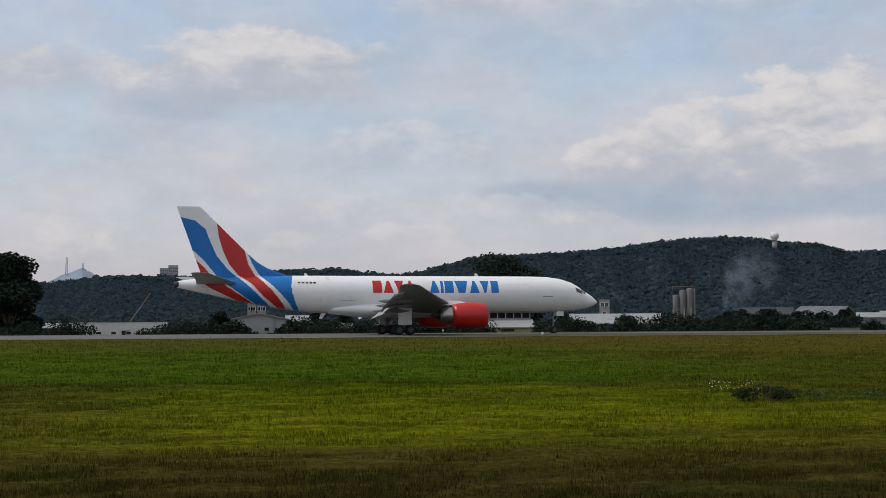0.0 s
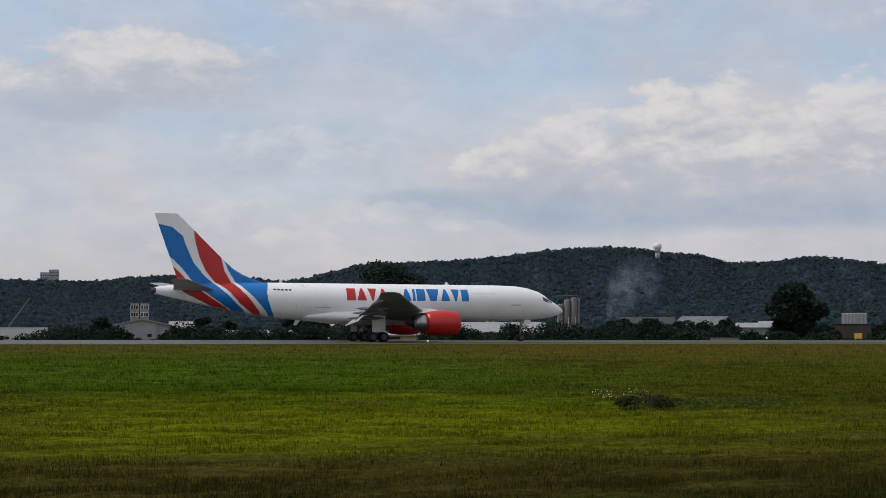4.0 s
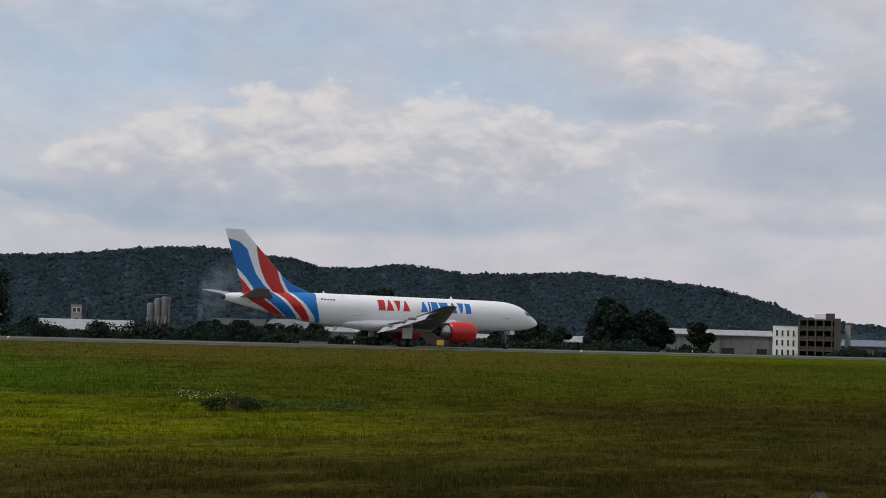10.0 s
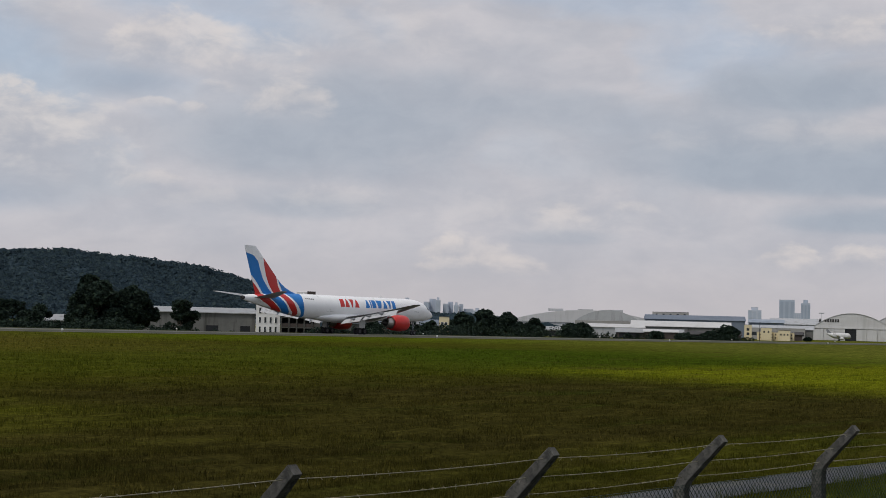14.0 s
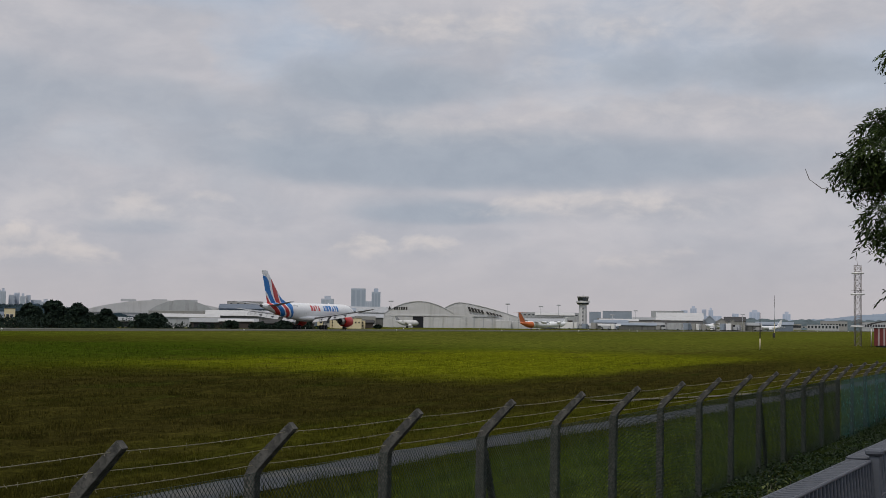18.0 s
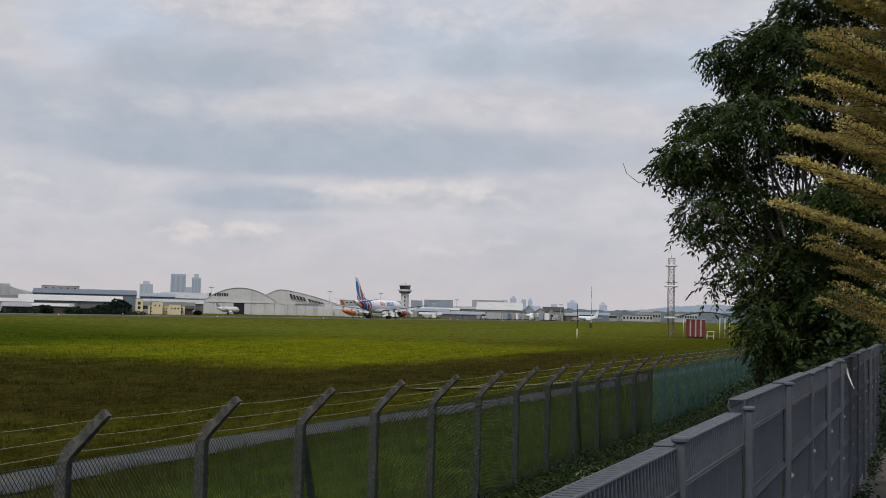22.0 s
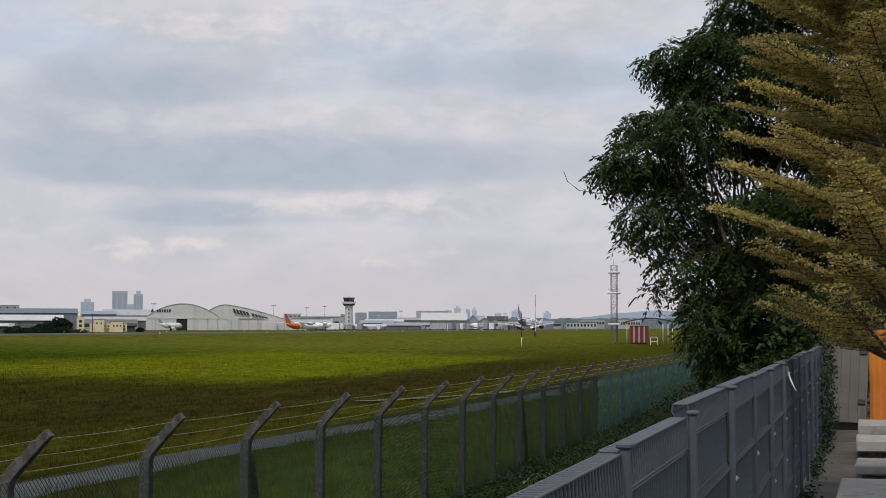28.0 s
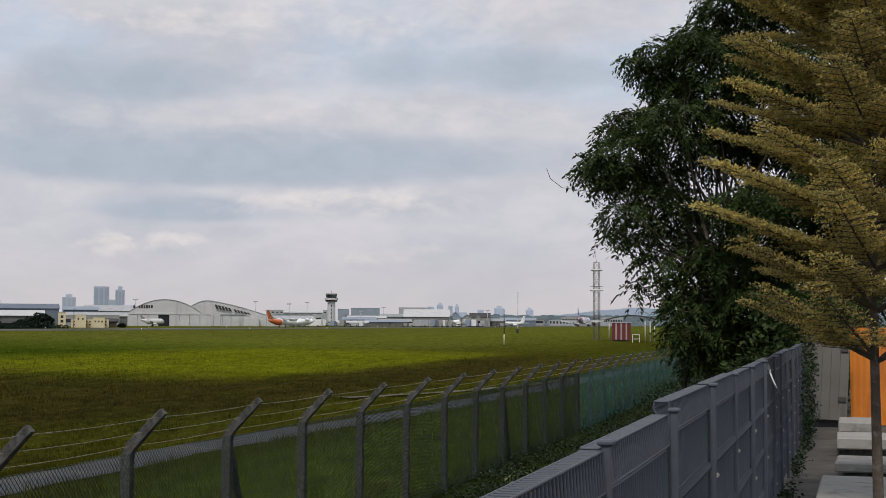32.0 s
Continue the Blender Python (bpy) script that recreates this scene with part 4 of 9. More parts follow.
def build_airliner():
    plane = thing("airliner", "white twin-jet cargo airliner with blue and red tail stripes", "airplane")
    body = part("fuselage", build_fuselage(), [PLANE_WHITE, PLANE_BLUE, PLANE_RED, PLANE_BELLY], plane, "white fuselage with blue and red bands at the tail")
    part("tail_fin", build_fin(), [PLANE_WHITE, PLANE_BLUE, PLANE_RED], plane, "swept fin striped in blue, white and red")
    # wing to body fairing
    sh = Shape()
    rings = []
    for x, w, hz in [(9.2, 0.3, 0.2), (7.8, 1.25, 0.5), (5, 1.96, 0.86), (0, 2.06, 0.95), (-4, 1.97, 0.85), (-7, 1.4, 0.5), (-8.6, 0.3, 0.2)]:
        rings.append([(x, math.sin(k * math.tau / 24) * w, 2.75 + math.cos(k * math.tau / 24) * hz) for k in range(24)][::-1])
    part("belly_fairing", sh.loft(rings), PLANE_WHITE, plane)
    for side in (-1, 1):
        st = [(1.2, 7.6, 9.4, 2.75, 0.14), (3.0, 6.4, 8.0, 2.95, 0.13), (6.5, 4.2, 5.9, 3.35, 0.12), (12.5, 0.9, 3.9, 4.1, 0.11), (18.2, -2.2, 2.0, 4.9, 0.10), (19.0, -3.0, 1.0, 5.0, 0.08)]
        wing = part("wing", wing_shape(side, st), WING_GREY, plane, "grey swept wing with flaps set")
        # flaps let down a little behind the wing
        for a, b in (((2.4, -1.5, 2.50), (6.2, -1.6, 3.05)), ((7.2, -1.7, 3.2), (15.2, -3.3, 4.25))):
            fl = Shape()
            rings = []
            for (y, x, z), c in ((a, 1.9), (b, 1.35)):
                rings.append([(x + 0.35, side * y, z + 0.10), (x - c * 0.5, side * y, z - 0.12), (x - c, side * y, z - 0.85), (x - c * 0.5, side * y, z - 0.32), (x + 0.3, side * y, z - 0.02)])
            if side > 0:
                rings = [r[::-1] for r in rings]
            part("flap", fl.loft(rings, smooth=False), FLAP_GREY, wing, "pale flap let down behind the wing")
        for y, z in ((4.6, 2.55), (8.6, 3.05), (11.6, 3.5)):
            part("flap_track_fairing", lathe_x(Shape(), [(1.6 - y * 0.25, 0.03), (0.6 - y * 0.25, 0.20), (-1.2 - y * 0.25, 0.20), (-3.0 - y * 0.15, 0.03)], side * y, z, n=10), PLANE_GREY, wing)
        # engine: nacelle, dark inlet, core
        y, z = side * 6.5, 2.05
        eng = part("engine_nacelle", lathe_x(Shape(), [(8.05, 1.06), (8.16, 1.14), (8.1, 1.22), (7.7, 1.32), (6.9, 1.38), (5.8, 1.36), (4.9, 1.24), (4.35, 1.10), (4.38, 1.02), (5.2, 1.05)], y, z), PLANE_RED, plane, "bright red engine nacelle")
        part("inlet_lip", lathe_x(Shape(), [(7.6, 1.03), (8.06, 1.06), (8.175, 1.14), (8.11, 1.225), (7.98, 1.262)], y, z), PLANE_RED, eng)
        part("fan", lathe_x(Shape(), [(7.1, 1.04), (7.12, 0.35), (7.45, 0.02)], y, z), SOOT, eng)
        part("exhaust_sleeve", lathe_x(Shape(), [(5.3, 1.0), (4.3, 0.92), (3.4, 0.74), (3.05, 0.66), (3.1, 0.60), (3.6, 0.6)], y, z), STEEL, eng)
        part("exhaust_cone", lathe_x(Shape(), [(3.4, 0.5), (2.7, 0.34), (2.1, 0.06)], y, z), SOOT, eng)
        py = Shape().loft([[(x0, y + dy, zz) for x0, dy in ((xa, -0.14), (xb, -0.05), (xb, 0.05), (xa, 0.14))] for xa, xb, zz in ((6.8, 2.6, 3.1), (6.2, 0.8, 3.35), (5.2, 0.4, 3.6))])
        part("pylon", py, PLANE_WHITE, plane)
        st = [(0.3, -16.9, 4.6, 5.45, 0.09), (3.0, -18.5, 3.4, 5.80, 0.09), (7.2, -21.1, 1.75, 6.35, 0.08), (7.6, -21.7, 1.0, 6.40, 0.07)]
        part("tailplane", wing_shape(side, st), WING_GREY, plane, "grey tailplane with white edge")
        # main gear: leg, brace, door, four-wheel truck
        gy = side * 3.66
        gear = part("main_gear_leg", Shape().rod((0, gy, 0.65), (0, gy, 3.0), 0.16).rod((0.1, gy, 1.4), (1.4, gy * 0.75, 3.0), 0.08).rod((-0.62, gy, 0.55), (0.62, gy, 0.55), 0.11), PLANE_GREY, plane)
        part("gear_door", Shape().box(-0.75, gy + side * 0.45 - 0.03, 1.05, 0.75, gy + side * 0.45 + 0.03, 2.9, bevel=0.02), PLANE_WHITE, plane, "white undercarriage door")
        for wx in (-0.62, 0.62):
            for dy in (-0.43, 0.43):
                w = thing("wheel", "", "")
                w.parent = plane
                w.location = (wx, gy + dy, 0.53)
                ROLLING.append((w, 0.53))
                wheel_meshes(w, 0.53, 0.38)
    # nose gear
    gear = part("nose_gear_leg", Shape().rod((18.29, 0, 0.42), (18.29, 0, 2.6), 0.10).rod((18.3, 0, 1.1), (19.3, 0, 2.5), 0.05), PLANE_GREY, plane)
    for s in (-0.6, 0.6):
        part("nose_gear_door", Shape().box(18.5, s - 0.02, 1.95, 19.3, s + 0.02, 2.48, bevel=0.01), PLANE_WHITE, plane)
    part("taxi_light", Shape().rod((18.42, 0, 1.45), (18.50, 0, 1.45), 0.09, sides=12), WHITE_PAINT, plane)
    for dy in (-0.3, 0.3):
        w = thing("nose_wheel", "", "")
        w.parent = plane
        w.location = (18.29, dy, 0.42)
        ROLLING.append((w, 0.42))
        wheel_meshes(w, 0.42, 0.28)
    # cockpit panes, wrapped on the nose
    def skin(x, a, lift=0.012):
        hi, lo, w = NOSE_TOP(x), NOSE_LOW(x), NOSE_WIDE(x)
        return (x, math.sin(a) * (w + lift), (hi + lo) / 2 + math.cos(a) * ((hi - lo) / 2 + lift))

    def decal(name, pts, mat, lift=0.012, fill=6, label=""):
        """A four-sided patch on the skin, corners as station and angle from the top."""
        (x0, a0), (x1, a1), (x2, a2), (x3, a3) = pts
        v = []
        for i in range(fill + 1):
            for j in range(fill + 1):
                s, u = i / fill, j / fill
                x = (x0 * (1 - s) + x1 * s) * (1 - u) + (x3 * (1 - s) + x2 * s) * u
                a = (a0 * (1 - s) + a1 * s) * (1 - u) + (a3 * (1 - s) + a2 * s) * u
                v.append(skin(x, a, lift))
        f = [(i * (fill + 1) + j, (i + 1) * (fill + 1) + j, (i + 1) * (fill + 1) + j + 1, i * (fill + 1) + j + 1) for i in range(fill) for j in range(fill)]
        return part(name, Shape().add(v, f, 0, True), mat, plane, label)

    for side in (-1, 1):
        decal("windscreen", [(22.05, side * 0.06), (21.45, side * 0.06), (21.25, side * 0.95), (21.85, side * 0.98)], COCKPIT)
        decal("side_window", [(21.2, side * 0.78), (20.55, side * 0.80), (20.6, side * 1.17), (21.4, side * 1.2)], COCKPIT)
        decal("cargo_door_outline", [(14.9, side * 1.02), (12.0, side * 1.02), (12.0, side * 1.025), (14.9, side * 1.025)], PLANE_GREY)
    # the operator's name as plain slanted blocks, red then blue, on both sides
    def name_blocks(side):
        run = 1 if side < 0 else -1
        # block: width, how far the top and the foot draw in
        for x, mat, blocks in ((-2.9 if side < 0 else 11.5, PLANE_RED, ((1.0, 0, 0), (1.1, 0.4, 0), (1.0, 0, 0.4), (1.1, 0.4, 0))), (3.4 if side < 0 else 5.2, PLANE_BLUE, ((1.1, 0.4, 0), (0.3, 0, 0), (1.0, 0, 0), (1.5, 0, 0.25), (1.1, 0.4, 0), (1.0, 0, 0.4), (0.95, 0.05, 0.05)))):
            for w, top, foot in blocks:
                decal("name_block", [(x + run * w * top, side * 0.76), (x + run * w * (1 - top), side * 0.76), (x + run * w * (1 - foot), side * 1.50), (x + run * w * foot, side * 1.50)], mat, 0.014, 5)
                x += run * (w + 0.16)
    name_blocks(-1)
    name_blocks(1)
    for side in (-1, 1):
        for k in range(5):
            decal("registration_bar", [(-11.0 + k * 0.42, side * 0.88), (-10.72 + k * 0.42, side * 0.88), (-10.72 + k * 0.42, side * 0.99), (-11.0 + k * 0.42, side * 0.99)], SOOT, 0.013, 1)
        decal("lower_hold_door", [(-6.5, side * 1.88), (-4.7, side * 1.88), (-4.7, side * 1.90), (-6.5, side * 1.90)], PLANE_GREY, 0.013, 3)
        decal("static_port_plate", [(16.4, side * 1.66), (17.6, side * 1.66), (17.6, side * 1.70), (16.4, side * 1.70)], PLANE_GREY, 0.013, 3)
    part("blade_antenna", Shape().loft([[(9.6, -0.02, 6.3), (9.0, -0.02, 6.3), (9.0, 0.02, 6.3), (9.6, 0.02, 6.3)], [(9.3, -0.01, 6.68), (9.1, -0.01, 6.68), (9.1, 0.01, 6.68), (9.3, 0.01, 6.68)]], smooth=False), PLANE_WHITE, plane)
    part("blade_antenna", Shape().loft([[(-9.6, -0.02, 6.3), (-10.0, -0.02, 6.3), (-10.0, 0.02, 6.3), (-9.6, 0.02, 6.3)], [(-9.8, -0.01, 6.62), (-10.0, -0.01, 6.62), (-10.0, 0.01, 6.62), (-9.8, 0.01, 6.62)]], smooth=False), PLANE_WHITE, plane)
    part("belly_antenna", Shape().loft([[(-7.6, -0.03, 2.36), (-8.2, -0.03, 2.40), (-8.2, 0.03, 2.40), (-7.6, 0.03, 2.36)], [(-8.1, -0.02, 1.75), (-8.4, -0.02, 1.78), (-8.4, 0.02, 1.78), (-8.1, 0.02, 1.75)]], smooth=False), PLANE_WHITE, plane)
    part("exhaust_outlet", lathe_x(Shape(), [(-23.3, 0.32), (-23.75, 0.28), (-23.78, 0.2), (-23.4, 0.18)], 0, 5.4, n=14), SOOT, plane)
    return plane


ROLLING = []


DARK_RIM = material("dull_wheel_metal", (0.09, 0.09, 0.092), 0.5, 0.5, vary=0.15, scale=2, fine=20, bump=0.05)


def wheel_meshes(parent, r, w):
    tyre = Shape()
    prof = [(-w / 2, r * 0.58), (-w / 2, r * 0.86), (-w * 0.34, r * 0.98), (0, r), (w * 0.34, r * 0.98), (w / 2, r * 0.86), (w / 2, r * 0.58)]
    n = 24
    rings = [[(math.cos(k * math.tau / n) * q, y, math.sin(k * math.tau / n) * q) for k in range(n)] for y, q in prof]
    part("tyre", tyre.loft(rings, caps=False), RUBBER, parent)
    rim = Shape()
    rings = [[(math.cos(k * math.tau / n) * q, y, math.sin(k * math.tau / n) * q) for k in range(n)] for y, q in ((-w * 0.45, r * 0.58), (-w * 0.3, r * 0.5), (-w * 0.38, r * 0.14), (w * 0.38, r * 0.14), (w * 0.3, r * 0.5), (w * 0.45, r * 0.58))]
    rim.loft(rings)
    for k in range(6):
        a = k * math.tau / 6
        rim.rod((math.cos(a) * r * 0.32, -w * 0.42, math.sin(a) * r * 0.32), (math.cos(a) * r * 0.32, w * 0.42, math.sin(a) * r * 0.32), r * 0.06, sides=6)
    part("rim", rim, DARK_RIM, parent)


# ---- build: the large forms ----
build_ground()
strip("runway", "long grey asphalt runway with worn edges", ASPHALT, -1500, 3200, 128, 180, 0.03, "runway", 200)
xs = np.arange(-200, 420, 1.5)
bend = road_y(xs)
wob = 0.10 * np.sin(xs * 0.7) + 0.08 * np.sin(xs * 1.9 + 1)
Y = np.stack([bend - 0.9 + wob, bend - 0.4, bend + 0.3, bend + 0.85 + 0.8 * wob[::-1]])
X = np.tile(xs, (4, 1))
tagged(quads("service_road", np.stack([X, Y, ground_z(X, Y) + 0.035], -1).reshape(-1, 3), sheet(len(xs), 4), ROAD, smooth=True), "narrow grey service road inside the fence", "road", kind="structure")
ys = np.linspace(0, 1, 40)
px, py = np.interp(ys, [0, 0.25, 0.42, 0.6, 0.8, 1], [66.5, 68.5, 72, 77, 84, 96]), np.interp(ys, [0, 0.25, 0.42, 0.6, 0.8, 1], [20.8, 19.8, 18.2, 16.5, 15.0, 13.8])
wide = 0.75 + 0.2 * np.sin(ys * 40)
X, Y = np.stack([px, px + 0.1, px + 0.2]), np.stack([py - wide / 2, py, py + wide / 2])
tagged(quads("dirt_track", np.stack([X, Y, ground_z(X, Y) + 0.055], -1).reshape(-1, 3), sheet(40, 3), DUST, smooth=True), "pale dusty track that joins the service road", "track", kind="structure")
build_hill("wooded_hill", "long wooded hill, dark green tinted blue for haze", RIDGE, 1000, 1900, -14, 60, 8.0, 0.8, HILLSIDE, sink=3.5)
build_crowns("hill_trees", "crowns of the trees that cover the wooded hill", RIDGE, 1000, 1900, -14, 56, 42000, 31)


# ---- the fence between terrace and airfield ----
FENCE_P, FENCE_AZ = 7.9, 91.0
POST_S = [-8.0, -5.0, -2.0, 1.0, 4.02, 7.03, 10.03, 12.82] + [15.82 + 3.0 * k for k in range(26)]


def fence_at(s, p=FENCE_P):
    a = radians(FENCE_AZ)
    return Vector((p * math.sin(a - math.pi / 2) + s * math.sin(a), p * math.cos(a - math.pi / 2) + s * math.cos(a), 0))


def fence_top(s):
    """Height of the arms' tips: the fence follows ground that falls slightly."""
    return 0.56 - 0.0028 * (s - 15.8)


def build_fence():
    fence = thing("perimeter_fence", "chain-link fence on cranked concrete posts with barbed wire", "fence")
    turn = 90 - FENCE_AZ
    post = Shape()
    w = 0.062
    # square post with a cranked arm, chamfered by a narrow face at each corner
    def ring(y, z, dy, dz, w):
        n = Vector((0, dz, -dy)).normalized()
        c = w * 0.90
        return [Vector((a, y, z)) + n * b for a, b in ((-w, -c), (-c, -w), (c, -w), (w, -c), (w, c), (c, w), (-c, w), (-w, c))]
    post.loft([ring(0, -2.75, 0, 1, w), ring(0, -0.06, 0, 1, w), ring(-0.05, 0.05, -0.7, 0.8, w * 0.98), ring(-0.46, 0.47, -0.7, 0.7, w * 0.72)], smooth=False)
    me = post.mesh("post", [CONCRETE])
    strut = Shape().rod((0.12, 0.0, -0.25), (1.35, 0.0, -2.75), 0.055, 0.055, 4, smooth=False).mesh("brace", [CONCRETE])
    link_mesh = {}
    for k, s in enumerate(POST_S):
        at = fence_at(s)
        z = fence_top(s) - 0.47
        m = pose(at.x, at.y, z, 0, 0, turn) @ pose(0, 0, 0, random.uniform(-0.8, 0.8), random.uniform(-0.8, 0.8), random.uniform(-2, 2))
        ob = part("post", me, [], fence, m=m)
        if k in (3, 9, 15, 21, 27):
            part("brace", strut, [], fence, m=m)
    # barbed strands along the arms, with barbs
    for lift in (0.04, 0.21, 0.385):
        sh = Shape()
        for a, b in zip(POST_S, POST_S[1:]):
            n = 4
            pts = []
            for j in range(n + 1):
                s = a + (b - a) * j / n
                q = fence_at(s, FENCE_P - lift)
                sag = 0.02 * math.sin(math.pi * j / n)
                pts.append(Vector((q.x, q.y, fence_top(s) - 0.47 + lift + 0.015 - sag)))
            for p, q in zip(pts, pts[1:]):
                sh.rod(p, q, 0.0045, sides=4, caps=False)
            for j in range(int((b - a) / 0.14)):
                c = pts[0].lerp(pts[-1], (j + 0.5) * 0.14 / (b - a)) - Vector((0, 0, 0.016))
                d = Vector((random.uniform(-1, 1), random.uniform(-1, 1), random.uniform(0.2, 1))).normalized() * 0.02
                sh.rod(c - d, c + d, 0.0025, sides=3, caps=False)
        part("barbed_strand", sh, WIRE, fence)
    # woven wire of one bay: crossing diagonals between two line wires
    bay, tall, gap = 3.0, 2.05, 0.072
    sh = Shape()
    r = 0.0037
    for d in (1, -1):
        x = -tall
        while x < bay:
            x0, x1 = max(0, x), min(bay, x + tall)
            z0, z1 = (x0 - x), (x1 - x)
            if d < 0:
                a, b = (bay - x0, 0, z0), (bay - x1, 0, z1)
            else:
                a, b = (x0, 0, z0), (x1, 0, z1)
            if x1 - x0 > 0.02:
                sh.rod((a[0], d * 0.003, a[2]), (b[0], d * 0.003, b[2]), r, sides=3, caps=False)
            x += gap
    for z in (0.0, tall * 0.5, tall):
        sh.rod((0, 0, z), (bay, 0, z), 0.003, sides=3, caps=False)
    panel = sh.mesh("chain_link", [CHAIN])
    net = Shape()
    for j in range(24):
        x0, x1 = j * bay / 24, (j + 1) * bay / 24
        net.add([(x0, -0.03 - 0.012 * (j % 3), 0.02), (x1, -0.03 - 0.012 * ((j + 1) % 3), 0.02), (x1, -0.03 - 0.012 * ((j + 1) % 3), tall - 0.03), (x0, -0.03 - 0.012 * (j % 3), tall - 0.03)], [(0, 1, 2, 3)], 0, True)
    net = net.mesh("shade_net", [SHADE_NET])
    for a, b in zip(POST_S[2:], POST_S[3:]):
        q = fence_at(a)
        m = pose(q.x, q.y, fence_top(a) - 0.50 - tall, 0, 0, turn) @ pose(0, -0.082, 0) @ Matrix.Diagonal(((b - a) / bay, 1, 1, 1))
        if a > 47:
            part("shade_net", net, [], fence, "teal shade netting", m=m @ pose(0, 0.007, 0))
        else:
            part("chain_link", panel, [], fence, m=m)
    return fence


def shade_net_material():
    m = bpy.data.materials.new("teal_shade_net")
    t = nodes_of(m)
    tc = t.nodes.new("ShaderNodeTexCoord")
    p = node(t, "ShaderNodeBsdfPrincipled", Roughness=0.8)
    link(t, mixed(t, smooth(t, noise_at(t, tc.outputs["Object"], 2.2, 5.0, 0.7), 0.35, 0.65), (0.005, 0.056, 0.047), (0.014, 0.118, 0.096)), p.inputs["Base Color"])
    tr = t.nodes.new("ShaderNodeBsdfTransparent")
    ms = t.nodes.new("ShaderNodeMixShader")
    ms.inputs[0].default_value = 0.28
    link(t, p.outputs[0], ms.inputs[1])
    link(t, tr.outputs[0], ms.inputs[2])
    o = t.nodes.new("ShaderNodeOutputMaterial")
    link(t, ms.outputs[0], o.inputs[0])
    return m


SHADE_NET = shade_net_material()
build_fence()

# ---- grey welded-mesh fence along the terrace ----
RAIL_P, RAIL_AZ, FLOOR_Z = 0.78, 92.0, -0.39


def rail_at(s, p=RAIL_P):
    a = radians(RAIL_AZ)
    return Vector((s * math.sin(a) - p * math.cos(a), s * math.cos(a) + p * math.sin(a), 0))


def build_mesh_fence():
    fence = thing("mesh_fence", "grey welded-mesh fence with rolled top and square posts", "fence")
    bay, tall = 1.85, 1.61
    sh = Shape()
    # each upright wire is pressed into shallow folds, then runs out over the flat rolled top and back
    n = 37
    folds = (0.40, 0.78, 1.16)
    line = [(0, 0.05)]
    for z in folds:
        line += [(0, z - 0.035), (-0.024, z), (0, z + 0.035)]
    line += [(0, tall - 0.15), (0.072, tall - 0.03), (0.065, tall), (0.0, tall), (-0.010, tall - 0.13)]
    for k in range(n):
        x = (k + 0.5) * bay / n
        for a, b in zip(line, line[1:]):
            sh.rod((x, a[0], a[1]), (x, b[0], b[1]), 0.0056, sides=4, caps=False)
    for z, y in [(0.06, 0), (0.11, 0), (tall - 0.15, 0), (tall - 0.03, 0.072), (tall, 0.065), (tall, 0.0), (tall - 0.13, -0.010)] + [(z + q, 0) for z in folds for q in (-0.035, 0.035)]:
        sh.rod((0.02, y, z), (bay - 0.02, y, z), 0.0052, sides=5, caps=False)
    panel = sh.mesh("mesh_panel", [WALL_GREY])
    post = Shape().box(-0.017, -0.017, 0, 0.017, 0.017, tall + 0.015, bevel=0.004).mesh("post", [WALL_GREY])
    cap = Shape().box(-0.027, -0.027, 0, 0.027, 0.027, 0.020, bevel=0.006).mesh("post_cap", [WALL_GREY])
    clamp = Shape().box(-0.014, -0.010, -0.014, 0.014, 0.0, 0.014, bevel=0.003).rod((0, -0.010, 0), (0, -0.016, 0), 0.006, sides=6).mesh("clamp", [SLAB])
    s = 4.75 - 3 * bay
    k = 0
    while s < 27.5:
        q = rail_at(s)
        lean = random.uniform(-0.5, 0.5)
        m = pose(q.x, q.y, FLOOR_Z, lean, 0, 90 - RAIL_AZ)
        low = -0.02 if k < 5 else 0.02
        part("post", post, [], fence, m=m @ pose(0, -0.024, low))
        part("post_cap", cap, [], fence, m=m @ pose(0, -0.024, tall + 0.013 + low))
        step = -0.025 if k < 3 else -0.02 if k == 3 else 0.03 + 0.008 * ((k * 7) % 3)
        part("mesh_panel", panel, [], fence, m=m @ pose(0, 0.0, step))
        for z in (0.30, 0.72, 1.10):
            part("clamp", clamp, [], fence, m=m @ pose(0, -0.042, z + step))
        s += bay
        k += 1
    return fence


build_mesh_fence()


def build_terrace():
    xs, ys = np.linspace(-4, 48, 90), np.linspace(-7, 0.9, 24)
    X, Y = np.meshgrid(xs, ys)
    Y = Y - 0.0349 * X
    Z = np.full_like(X, FLOOR_Z) + 0.008 * (hashed(np.round(X * 2), np.round(Y * 2), 3) - 0.5)
    ob = quads("terrace_floor", np.stack([X, Y, Z], -1).reshape(-1, 3), sheet(90, 24), PAVING, smooth=True)
    tagged(ob, "dusty grey concrete path beside the mesh fence", "path", kind="structure")


build_terrace()


def slab_seat(s0, s1, p0, p1, top, label):
    """A concrete slab on two block feet."""
    ob = thing("concrete_slab_bench", label, "bench", "slab benches along the path")
    mid = rail_at((s0 + s1) / 2, (p0 + p1) / 2)
    ob.matrix_basis = pose(mid.x, mid.y, FLOOR_Z, 0, 0, 90 - RAIL_AZ + random.uniform(-1.5, 1.5))
    L, W2 = (s1 - s0) / 2, (p0 - p1) / 2
    h = top - FLOOR_Z
    sl = Shape().box(-L, -W2, 0.11, L, W2, h, bevel=0.02)
    part("slab", sl, SLAB, ob)
    for x in (-L * 0.62, L * 0.62):
        part("foot", Shape().box(x - 0.12, -W2 * 0.8, 0, x + 0.12, W2 * 0.8, 0.11, bevel=0.015), CONCRETE, ob)
    return ob


